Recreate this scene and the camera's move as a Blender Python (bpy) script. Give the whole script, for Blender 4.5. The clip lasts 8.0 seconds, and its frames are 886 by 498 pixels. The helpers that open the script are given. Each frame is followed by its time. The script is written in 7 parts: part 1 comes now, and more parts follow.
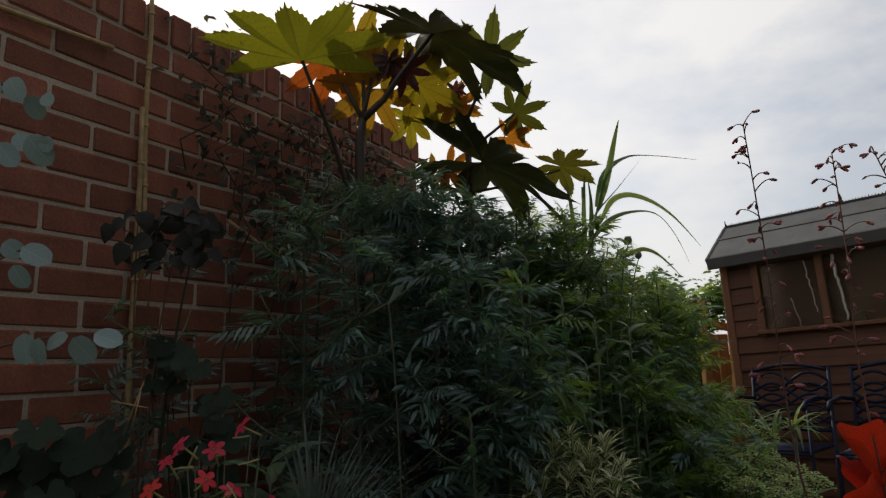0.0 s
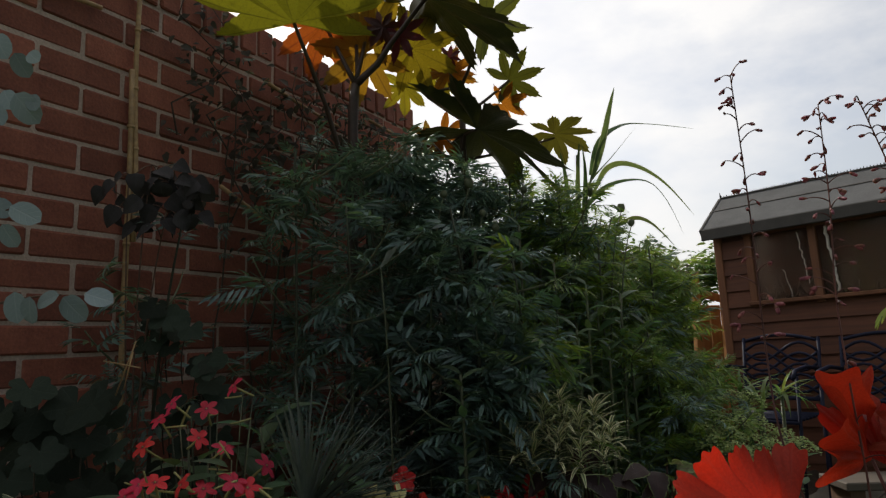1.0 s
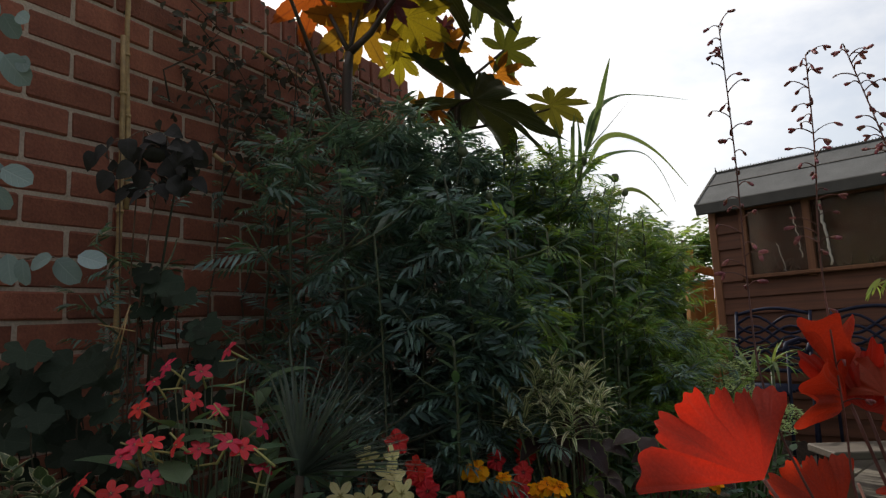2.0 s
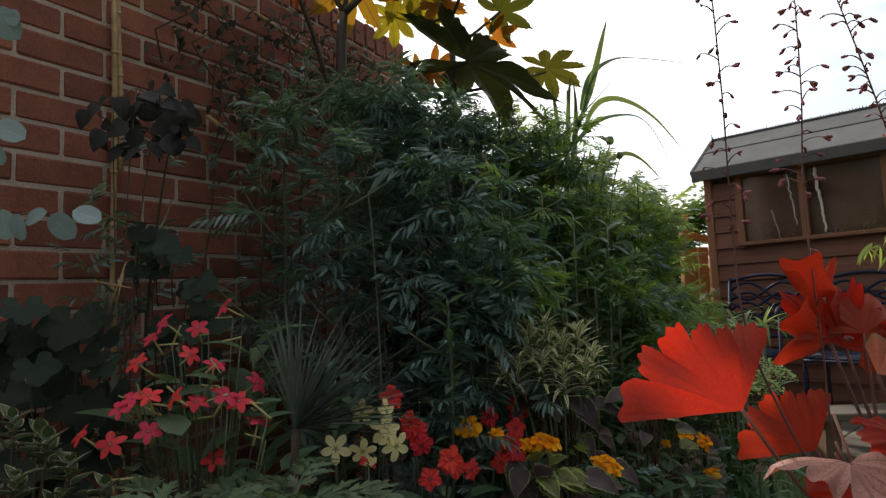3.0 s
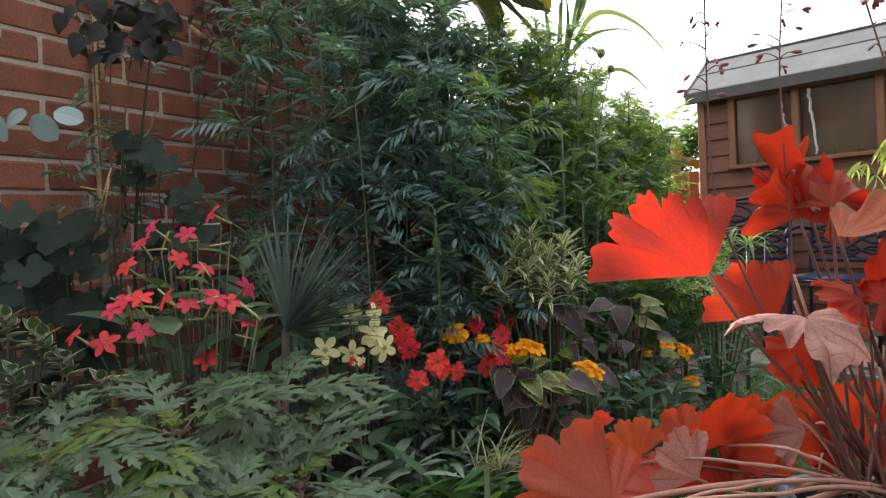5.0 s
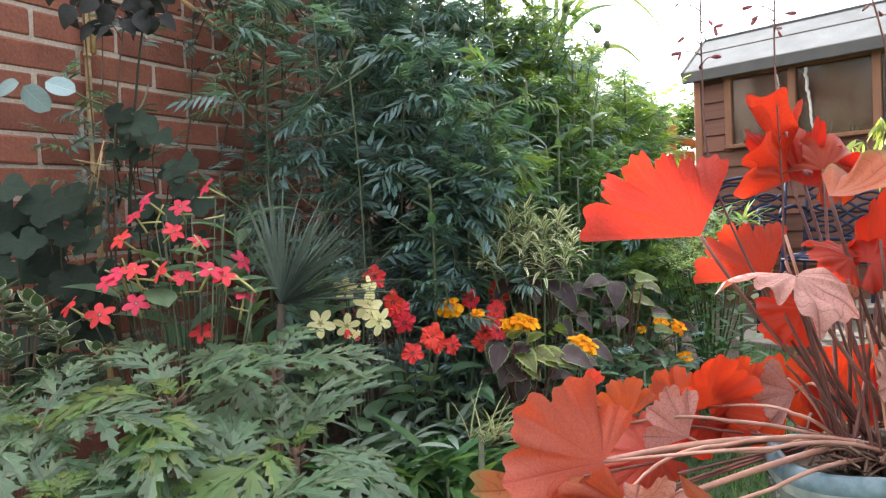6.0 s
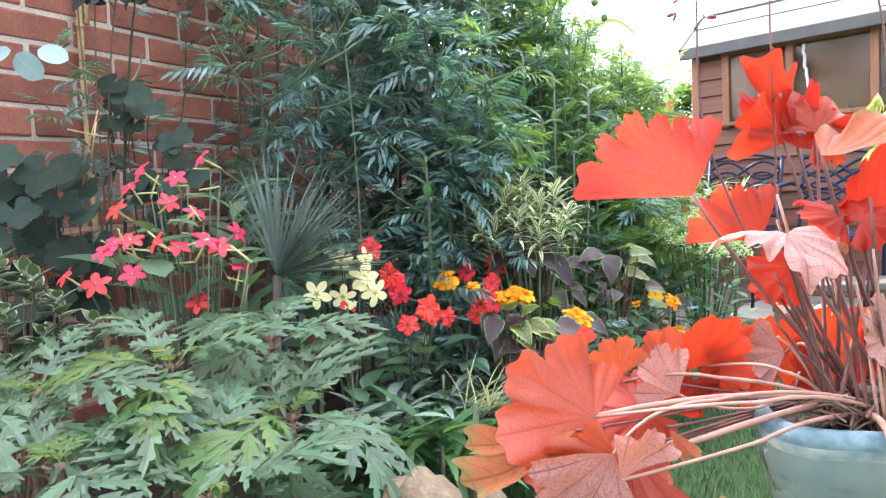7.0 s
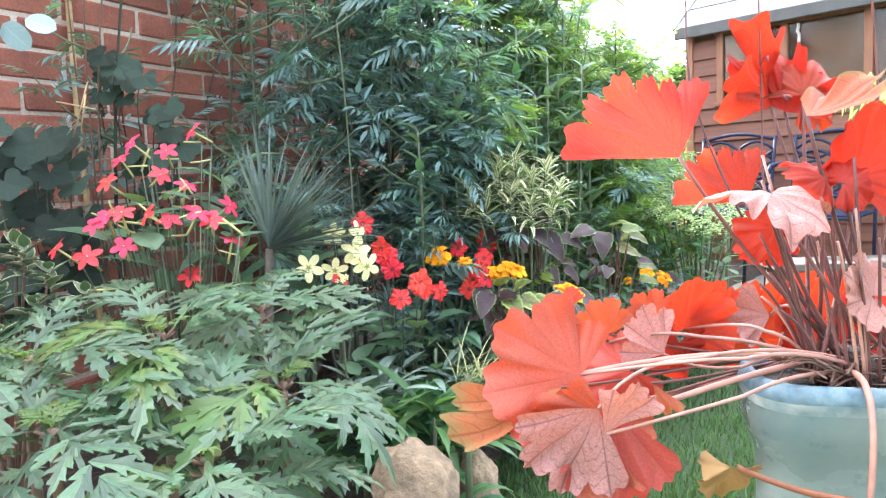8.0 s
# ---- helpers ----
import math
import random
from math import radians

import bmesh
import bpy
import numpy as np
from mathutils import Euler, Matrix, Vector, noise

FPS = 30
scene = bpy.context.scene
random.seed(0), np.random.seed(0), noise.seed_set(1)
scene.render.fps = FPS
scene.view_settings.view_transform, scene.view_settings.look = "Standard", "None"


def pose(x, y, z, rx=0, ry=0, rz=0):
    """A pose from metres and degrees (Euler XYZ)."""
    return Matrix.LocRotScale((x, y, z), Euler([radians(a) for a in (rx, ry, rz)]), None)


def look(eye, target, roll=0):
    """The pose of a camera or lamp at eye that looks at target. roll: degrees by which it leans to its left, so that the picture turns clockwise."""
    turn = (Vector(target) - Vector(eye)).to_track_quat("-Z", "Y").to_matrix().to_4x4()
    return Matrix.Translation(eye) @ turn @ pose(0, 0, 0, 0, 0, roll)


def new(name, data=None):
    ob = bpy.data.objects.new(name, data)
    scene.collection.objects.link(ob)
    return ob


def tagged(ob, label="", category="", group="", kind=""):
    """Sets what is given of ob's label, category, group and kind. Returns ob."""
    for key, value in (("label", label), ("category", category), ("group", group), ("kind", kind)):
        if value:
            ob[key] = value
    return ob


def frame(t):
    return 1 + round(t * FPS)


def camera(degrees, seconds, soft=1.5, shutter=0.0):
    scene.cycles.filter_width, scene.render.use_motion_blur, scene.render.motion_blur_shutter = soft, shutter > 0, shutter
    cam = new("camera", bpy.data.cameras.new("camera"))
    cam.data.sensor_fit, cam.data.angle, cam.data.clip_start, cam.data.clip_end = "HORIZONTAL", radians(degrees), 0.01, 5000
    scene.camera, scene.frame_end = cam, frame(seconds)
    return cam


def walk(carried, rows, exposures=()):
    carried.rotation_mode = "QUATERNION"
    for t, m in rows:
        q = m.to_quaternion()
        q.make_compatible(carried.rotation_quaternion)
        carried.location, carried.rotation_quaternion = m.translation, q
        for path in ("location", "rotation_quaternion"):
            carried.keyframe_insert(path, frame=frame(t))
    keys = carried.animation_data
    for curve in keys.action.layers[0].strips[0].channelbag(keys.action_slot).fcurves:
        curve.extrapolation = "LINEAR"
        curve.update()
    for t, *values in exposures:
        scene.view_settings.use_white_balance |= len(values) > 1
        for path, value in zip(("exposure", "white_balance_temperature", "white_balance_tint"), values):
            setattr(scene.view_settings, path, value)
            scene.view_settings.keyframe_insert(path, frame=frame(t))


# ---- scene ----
cam = camera(67.0, 8.0, soft=1.3)
ROWS = [
    (0.0, (0.007, -0.003, 0.906), (0.007, 1.967, 1.255), -1.9),
    (0.5, (0.011, 0.000, 0.897), (0.015, 1.977, 1.203), -1.75),
    (1.0, (0.016, -0.001, 0.886), (0.025, 1.982, 1.155), -1.65),
    (2.5, (0.024, -0.006, 0.848), (0.046, 1.988, 1.011), -1.55),
    (3.0, (0.027, -0.010, 0.835), (0.053, 1.985, 0.950), -1.53),
    (3.5, (0.031, -0.013, 0.821), (0.065, 1.984, 0.884), -1.55),
    (4.0, (0.035, -0.015, 0.808), (0.072, 1.984, 0.813), -1.58),
    (4.5, (0.037, -0.018, 0.796), (0.075, 1.981, 0.745), -1.58),
    (6.0, (0.040, -0.022, 0.769), (0.092, 1.972, 0.625), -1.5),
    (6.5, (0.040, -0.025, 0.761), (0.096, 1.967, 0.586), -1.47),
    (7.0, (0.041, -0.027, 0.753), (0.102, 1.961, 0.549), -1.4),
    (7.5, (0.043, -0.029, 0.744), (0.115, 1.957, 0.516), -1.33),
    (8.0, (0.045, -0.033, 0.736), (0.122, 1.950, 0.480), -1.3),
]
EXPOSURES = [(0.0, -1.08, 6500, 10), (1.0, -0.90, 6500, 10), (2.5, -0.46, 6450, 10), (3.5, 0.00, 6400, 10), (4.7, 0.76, 6300, 10), (5.8, 1.74, 6100, 10), (6.5, 2.25, 5850, 10), (7.0, 2.70, 5550, 10), (7.5, 2.66, 5750, 10), (8.0, 2.92, 5500, 10)]
walk(cam, [(t, look(eye, target, roll)) for t, eye, target, roll in ROWS], EXPOSURES)

# ---- light ----
SUN_ELEV, SUN_AZ = 33.8, -26.0      # degrees up, degrees to the right of +y
sun_way = Vector((math.sin(radians(SUN_AZ)) * math.cos(radians(SUN_ELEV)),
                  math.cos(radians(SUN_AZ)) * math.cos(radians(SUN_ELEV)), math.sin(radians(SUN_ELEV))))
lamp = bpy.data.lights.new("sun", "SUN")
lamp.energy, lamp.angle, lamp.color = 4.7, radians(0.6), (1.0, 0.93, 0.82)
sun = new("sun", lamp)
sun.matrix_world = look(sun_way * 30, (0, 0, 0))

world = bpy.data.worlds.new("sky")
scene.world = world
world.use_nodes = True
wn, wl = world.node_tree.nodes, world.node_tree.links
wn.clear()
w_out, w_bg = wn.new("ShaderNodeOutputWorld"), wn.new("ShaderNodeBackground")
w_sky = wn.new("ShaderNodeTexSky")
w_sky.sky_type, w_sky.sun_disc = "NISHITA", False
w_sky.sun_elevation, w_sky.sun_rotation = radians(SUN_ELEV), radians(SUN_AZ)
w_sky.air_density, w_sky.dust_density = 1.0, 2.0
w_co, w_map = wn.new("ShaderNodeTexCoord"), wn.new("ShaderNodeMapping")
w_map.inputs["Scale"].default_value = (1.0, 1.0, 2.2)
w_noise = wn.new("ShaderNodeTexNoise")
w_noise.inputs["Scale"].default_value, w_noise.inputs["Detail"].default_value = 2.6, 7.0
w_noise.inputs["Roughness"].default_value = 0.58
w_ramp = wn.new("ShaderNodeValToRGB")
w_ramp.color_ramp.elements[0].position, w_ramp.color_ramp.elements[1].position = 0.36, 0.60
w_ramp.color_ramp.elements[0].color, w_ramp.color_ramp.elements[1].color = (0.45, 0.45, 0.45, 1), (0.97, 0.97, 0.97, 1)
w_mix = wn.new("ShaderNodeMix")
w_mix.data_type = "RGBA"
w_mix.inputs[7].default_value = (8.6, 8.45, 8.3, 1)     # bright thin cloud
wl.new(w_co.outputs["Generated"], w_map.inputs["Vector"])
wl.new(w_map.outputs["Vector"], w_noise.inputs["Vector"])
wl.new(w_noise.outputs["Fac"], w_ramp.inputs["Fac"])
# the cloud thins out away from the sun
w_thin, w_cover = wn.new("ShaderNodeMapRange"), wn.new("ShaderNodeMath")
w_thin.inputs[1].default_value, w_thin.inputs[2].default_value = -0.3, 0.45
w_thin.inputs[3].default_value, w_thin.inputs[4].default_value = 0.5, 1.0
w_cover.operation = "MULTIPLY"
wl.new(w_ramp.outputs["Color"], w_cover.inputs[0])
wl.new(w_thin.outputs[0], w_cover.inputs[1])
wl.new(w_cover.outputs[0], w_mix.inputs[0])
wl.new(w_sky.outputs["Color"], w_mix.inputs[6])
# thin cloud scatters forward: brightest round the sun, duller behind
w_dot, w_fall, w_scale = wn.new("ShaderNodeVectorMath"), wn.new("ShaderNodeMapRange"), wn.new("ShaderNodeVectorMath")
w_dot.operation, w_scale.operation = "DOT_PRODUCT", "SCALE"
w_dot.inputs[1].default_value = sun_way
w_fall.interpolation_type = "SMOOTHSTEP"
w_fall.inputs[1].default_value, w_fall.inputs[2].default_value = -0.25, 0.95
w_fall.inputs[3].default_value, w_fall.inputs[4].default_value = 0.95, 2.6
wl.new(w_co.outputs["Generated"], w_dot.inputs[0])
wl.new(w_dot.outputs["Value"], w_fall.inputs[0])
wl.new(w_dot.outputs["Value"], w_thin.inputs[0])
wl.new(w_mix.outputs[2], w_scale.inputs[0])
wl.new(w_fall.outputs[0], w_scale.inputs["Scale"])
wl.new(w_scale.outputs[0], w_bg.inputs["Color"])
w_bg.inputs["Strength"].default_value = 0.09
wl.new(w_bg.outputs["Background"], w_out.inputs["Surface"])

# ---- materials ----
def nodes_of(name):
    m = bpy.data.materials.new(name)
    m.use_nodes = True
    n = m.node_tree.nodes
    n.clear()
    return m, n, m.node_tree.links


def mixcol(n, l, fac, a, b, kind="MIX"):
    k = n.new("ShaderNodeMix")
    k.data_type, k.blend_type = "RGBA", kind
    for sock, v in ((0, fac), (6, a), (7, b)):
        if isinstance(v, bpy.types.NodeSocket):
            l.new(v, k.inputs[sock])
        else:
            k.inputs[sock].default_value = v if sock == 0 else (*v, 1)
    return k.outputs[2]


def calc(n, l, op, a, b=0.0, clamp=False):
    k = n.new("ShaderNodeMath")
    k.operation, k.use_clamp = op, clamp
    for i, v in enumerate((a, b)):
        if isinstance(v, bpy.types.NodeSocket):
            l.new(v, k.inputs[i])
        else:
            k.inputs[i].default_value = v
    return k.outputs[0]


def noise_of(n, l, scale, detail=4.0, rough=0.55, coord="Object"):
    c, t = n.new("ShaderNodeTexCoord"), n.new("ShaderNodeTexNoise")
    t.inputs["Scale"].default_value, t.inputs["Detail"].default_value = scale, detail
    t.inputs["Roughness"].default_value = rough
    l.new(c.outputs[coord], t.inputs["Vector"])
    return t.outputs["Fac"]


def ramp(n, l, fac, lo, hi, a=0.0, b=1.0):
    k = n.new("ShaderNodeMapRange")
    k.inputs[1].default_value, k.inputs[2].default_value = lo, hi
    k.inputs[3].default_value, k.inputs[4].default_value = a, b
    l.new(fac, k.inputs[0])
    return k.outputs[0]


def bump_of(n, l, height, strength, distance):
    k = n.new("ShaderNodeBump")
    k.inputs["Strength"].default_value, k.inputs["Distance"].default_value = strength, distance
    l.new(height, k.inputs["Height"])
    return k.outputs["Normal"]


def solid(name, a, b, scale=12.0, rough=0.7, metal=0.0, bump=0.3, depth=0.002, vary=0.25, fine=90.0, coat=0.0, spec=0.5):
    """A plain surface: two tones at two scales, grain, and a shift from piece to piece."""
    m, n, l = nodes_of(name)
    out, p = n.new("ShaderNodeOutputMaterial"), n.new("ShaderNodeBsdfPrincipled")
    big = ramp(n, l, noise_of(n, l, scale), 0.3, 0.7)
    small = noise_of(n, l, fine, 5.0)
    col = mixcol(n, l, big, a, b)
    col = mixcol(n, l, 0.55, col, mixcol(n, l, ramp(n, l, small, 0.3, 0.7), (0.35, 0.35, 0.35), (0.75, 0.75, 0.75)), "OVERLAY")
    info = n.new("ShaderNodeObjectInfo")
    hsv = n.new("ShaderNodeHueSaturation")
    l.new(ramp(n, l, info.outputs["Random"], 0, 1, 1 - vary, 1 + vary), hsv.inputs["Value"])
    l.new(col, hsv.inputs["Color"])
    l.new(hsv.outputs["Color"], p.inputs["Base Color"])
    l.new(ramp(n, l, small, 0.2, 0.8, max(rough - 0.12, 0.05), min(rough + 0.1, 1)), p.inputs["Roughness"])
    p.inputs["Metallic"].default_value, p.inputs["Coat Weight"].default_value = metal, coat
    p.inputs["Specular IOR Level"].default_value = spec
    if bump:
        l.new(bump_of(n, l, small, bump, depth), p.inputs["Normal"])
    l.new(p.outputs[0], out.inputs["Surface"])
    return m


def leafy(name, a, b, glow, through_part=0.4, rough=0.5, vein=None, veins=0, margin=None, edge=0.78, vary=0.22, lobed=False, spec=0.35, hue=0.03, centre=None):
    """A leaf or petal: two tones, veins and margin from the UVs (x: along, y: midrib to edge), light passing through it."""
    m, n, l = nodes_of(name)
    out, p, tr = n.new("ShaderNodeOutputMaterial"), n.new("ShaderNodeBsdfPrincipled"), n.new("ShaderNodeBsdfTranslucent")
    mixs = n.new("ShaderNodeMixShader")
    uv = n.new("ShaderNodeUVMap")
    sep = n.new("ShaderNodeSeparateXYZ")
    l.new(uv.outputs[0], sep.inputs[0])
    along, across = sep.outputs[0], sep.outputs[1]
    info = n.new("ShaderNodeObjectInfo")
    island = n.new("ShaderNodeNewGeometry")
    rnd = calc(n, l, "FRACT", calc(n, l, "ADD", info.outputs["Random"], island.outputs["Random Per Island"]))
    spot = noise_of(n, l, 45.0, 4.0)
    col = mixcol(n, l, ramp(n, l, spot, 0.32, 0.68), a, b)
    lit = mixcol(n, l, ramp(n, l, spot, 0.3, 0.7), glow, tuple(g * 0.72 for g in glow))
    if margin:
        wob = calc(n, l, "ADD", across, ramp(n, l, noise_of(n, l, 120.0, 3.0), 0, 1, -0.14, 0.14))
        k = ramp(n, l, wob, edge, edge + 0.08)
        col, lit = mixcol(n, l, k, col, margin), mixcol(n, l, k, lit, margin)
    if centre:
        k = ramp(n, l, across, 0.12, 0.30, 1.0, 0.0)
        col, lit = mixcol(n, l, k, col, centre), mixcol(n, l, k, lit, centre)
    height = spot
    if vein:
        if lobed:
            v1 = ramp(n, l, along, 0.0, 0.09, 1.0, 0.0)
            v2 = calc(n, l, "FRACT", calc(n, l, "SUBTRACT", calc(n, l, "MULTIPLY", across, veins), calc(n, l, "MULTIPLY", along, 1.6)))
        else:
            v1 = ramp(n, l, across, 0.0, 0.10, 1.0, 0.0)
            v2 = calc(n, l, "FRACT", calc(n, l, "SUBTRACT", calc(n, l, "MULTIPLY", along, veins), calc(n, l, "MULTIPLY", across, 1.6)))
        v2 = ramp(n, l, calc(n, l, "ABSOLUTE", calc(n, l, "SUBTRACT", v2, 0.5)), 0.0, 0.10, 0.6, 0.0)
        vv = calc(n, l, "MAXIMUM", v1, v2, True)
        col, lit = mixcol(n, l, calc(n, l, "MULTIPLY", vv, 0.75), col, vein), mixcol(n, l, calc(n, l, "MULTIPLY", vv, 0.6), lit, vein)
        height = calc(n, l, "SUBTRACT", spot, vv)
    outs = []
    for c in (col, lit):
        h = n.new("ShaderNodeHueSaturation")
        l.new(ramp(n, l, rnd, 0, 1, 1 - vary, 1 + vary), h.inputs["Value"])
        l.new(ramp(n, l, calc(n, l, "FRACT", calc(n, l, "MULTIPLY", rnd, 7.31)), 0, 1, 0.5 - hue, 0.5 + hue), h.inputs["Hue"])
        l.new(c, h.inputs["Color"])
        outs.append(h.outputs["Color"])
    l.new(outs[0], p.inputs["Base Color"])
    l.new(outs[1], tr.inputs["Color"])
    p.inputs["Roughness"].default_value, p.inputs["Specular IOR Level"].default_value = rough, spec
    nrm = bump_of(n, l, height, 0.35, 0.0015)
    l.new(nrm, p.inputs["Normal"])
    mixs.inputs[0].default_value = through_part
    l.new(p.outputs[0], mixs.inputs[1])
    l.new(tr.outputs[0], mixs.inputs[2])
    l.new(mixs.outputs[0], out.inputs["Surface"])
    return m


def boards(name, a, b, rough=0.75, vary=0.18, stretch=(3, 60, 60)):
    """Sawn wood with grain along local x."""
    m, n, l = nodes_of(name)
    out, p = n.new("ShaderNodeOutputMaterial"), n.new("ShaderNodeBsdfPrincipled")
    c, mp, t = n.new("ShaderNodeTexCoord"), n.new("ShaderNodeMapping"), n.new("ShaderNodeTexNoise")
    mp.inputs["Scale"].default_value = stretch
    t.inputs["Scale"].default_value, t.inputs["Detail"].default_value = 1.0, 6.0
    info = n.new("ShaderNodeObjectInfo")
    off = n.new("ShaderNodeVectorMath")
    off.operation = "ADD"
    l.new(c.outputs["Object"], off.inputs[0])
    l.new(calc(n, l, "MULTIPLY", info.outputs["Random"], 30.0), off.inputs[1])
    l.new(off.outputs[0], mp.inputs[0])
    l.new(mp.outputs[0], t.inputs["Vector"])
    g = ramp(n, l, t.outputs["Fac"], 0.3, 0.7)
    blot = ramp(n, l, noise_of(n, l, 5.0), 0.35, 0.7)
    col = mixcol(n, l, g, a, b)
    col = mixcol(n, l, calc(n, l, "MULTIPLY", blot, 0.35), col, tuple(v * 0.45 for v in a))
    h = n.new("ShaderNodeHueSaturation")
    l.new(ramp(n, l, info.outputs["Random"], 0, 1, 1 - vary, 1 + vary), h.inputs["Value"])
    l.new(col, h.inputs["Color"])
    l.new(h.outputs["Color"], p.inputs["Base Color"])
    p.inputs["Roughness"].default_value = rough
    l.new(bump_of(n, l, t.outputs["Fac"], 0.4, 0.002), p.inputs["Normal"])
    l.new(p.outputs[0], out.inputs["Surface"])
    return m


def glass_of(name):
    """Old pane: clear glass under dust, smears and ripples."""
    m, n, l = nodes_of(name)
    out, p, dust, mix = n.new("ShaderNodeOutputMaterial"), n.new("ShaderNodeBsdfPrincipled"), n.new("ShaderNodeBsdfDiffuse"), n.new("ShaderNodeMixShader")
    p.inputs["Base Color"].default_value = (0.80, 0.74, 0.68, 1)
    p.inputs["Transmission Weight"].default_value = 1.0
    p.inputs["IOR"].default_value = 1.45
    dust.inputs["Color"].default_value = (0.30, 0.21, 0.15, 1)
    l.new(ramp(n, l, noise_of(n, l, 14.0), 0.3, 0.7, 0.02, 0.14), p.inputs["Roughness"])
    l.new(bump_of(n, l, noise_of(n, l, 22.0, 3.0), 0.12, 0.004), p.inputs["Normal"])
    grime = calc(n, l, "MULTIPLY", ramp(n, l, noise_of(n, l, 7.0, 6.0), 0.35, 0.7), ramp(n, l, noise_of(n, l, 60.0, 4.0), 0.3, 0.7, 0.3, 1.0))
    l.new(calc(n, l, "MULTIPLY", grime, 0.38), mix.inputs[0])
    l.new(p.outputs[0], mix.inputs[1])
    l.new(dust.outputs[0], mix.inputs[2])
    l.new(mix.outputs[0], out.inputs["Surface"])
    return m


def glaze_of(name):
    """Pooled grey-green glaze over a cream body, with runs and rubbed patches."""
    m, n, l = nodes_of(name)
    out, p = n.new("ShaderNodeOutputMaterial"), n.new("ShaderNodeBsdfPrincipled")
    c, mp, t = n.new("ShaderNodeTexCoord"), n.new("ShaderNodeMapping"), n.new("ShaderNodeTexNoise")
    mp.inputs["Scale"].default_value = (14, 14, 26)
    t.inputs["Scale"].default_value, t.inputs["Detail"].default_value = 1.0, 6.0
    l.new(c.outputs["Object"], mp.inputs[0])
    l.new(mp.outputs[0], t.inputs["Vector"])
    cloud = ramp(n, l, noise_of(n, l, 9.0, 5.0), 0.32, 0.68)
    col = mixcol(n, l, cloud, (0.105, 0.140, 0.125), (0.215, 0.225, 0.185))
    col = mixcol(n, l, ramp(n, l, t.outputs["Fac"], 0.56, 0.72, 0.0, 0.55), col, (0.36, 0.34, 0.27))
    col = mixcol(n, l, ramp(n, l, noise_of(n, l, 70.0, 6.0), 0.60, 0.75, 0.0, 0.5), col, (0.06, 0.085, 0.082))
    l.new(col, p.inputs["Base Color"])
    l.new(ramp(n, l, cloud, 0, 1, 0.16, 0.34), p.inputs["Roughness"])
    p.inputs["Coat Weight"].default_value = 0.4
    l.new(bump_of(n, l, t.outputs["Fac"], 0.35, 0.004), p.inputs["Normal"])
    l.new(p.outputs[0], out.inputs["Surface"])
    return m


M_BRICK = solid("red_brick", (0.33, 0.112, 0.067), (0.22, 0.070, 0.045), 9, 0.88, bump=0.55, depth=0.004, vary=0.28, fine=130)
M_MORTAR = solid("mortar", (0.60, 0.46, 0.37), (0.45, 0.34, 0.27), 14, 0.95, bump=0.5, depth=0.003, vary=0.05, fine=160)
M_CANE = solid("bamboo_cane", (0.50, 0.33, 0.15), (0.36, 0.22, 0.10), 20, 0.5, bump=0.15, vary=0.12)
M_SOIL = solid("soil", (0.035, 0.024, 0.016), (0.07, 0.048, 0.03), 18, 0.95, bump=0.9, depth=0.012, vary=0.0, fine=70)
M_LAWN = solid("lawn_thatch", (0.032, 0.056, 0.016), (0.052, 0.072, 0.026), 6, 0.9, bump=0.8, depth=0.01, vary=0.0, fine=120)
M_ROCK = solid("sandstone", (0.33, 0.225, 0.13), (0.18, 0.125, 0.08), 26, 0.95, bump=0.9, depth=0.008, vary=0.15, fine=70)
M_SLAB = solid("paving_slab", (0.19, 0.165, 0.13), (0.135, 0.118, 0.095), 8, 0.9, bump=0.4, depth=0.003, vary=0.14)
M_FELT = solid("roof_felt", (0.150, 0.150, 0.147), (0.108, 0.108, 0.106), 5, 0.9, bump=0.6, depth=0.003, vary=0.05, fine=240, spec=0.2)
M_FELT_EDGE = solid("felt_edge", (0.078, 0.070, 0.060), (0.055, 0.050, 0.044), 8, 0.8, bump=0.4, vary=0.05, fine=200)
M_SHED = boards("shed_boards", (0.19, 0.072, 0.036), (0.115, 0.045, 0.024))
M_PLANK = boards("grey_plank", (0.13, 0.105, 0.08), (0.09, 0.072, 0.056))
M_POST = boards("shed_frame", (0.28, 0.115, 0.052), (0.19, 0.078, 0.036), stretch=(60, 60, 3))
M_GATE = boards("orange_timber", (0.52, 0.26, 0.075), (0.40, 0.18, 0.05), stretch=(40, 40, 4))
M_FENCE = boards("fence_boards", (0.20, 0.11, 0.06), (0.13, 0.07, 0.04), stretch=(40, 40, 4))
M_CHAIR = solid("blue_metal", (0.019, 0.021, 0.044), (0.013, 0.015, 0.032), 25, 0.65, metal=0.0, bump=0.2, vary=0.05, spec=0.2)
M_GLASS = glass_of("window_glass")
M_DARK = solid("shed_inside", (0.12, 0.056, 0.034), (0.07, 0.034, 0.022), 6, 0.9, vary=0.1)
M_RAG = solid("pale_strip", (0.75, 0.69, 0.60), (0.50, 0.44, 0.36), 30, 0.8, vary=0.1)
M_GLAZE = glaze_of("glazed_teal")
M_RIM = solid("rim_glaze", (0.035, 0.078, 0.098), (0.15, 0.19, 0.195), 60, 0.36, bump=0.3, vary=0.0, fine=90, coat=0.1, spec=0.4)
M_CHIP = solid("worn_glaze", (0.36, 0.35, 0.30), (0.12, 0.165, 0.16), 45, 0.45, bump=0.4, vary=0.0, fine=60)

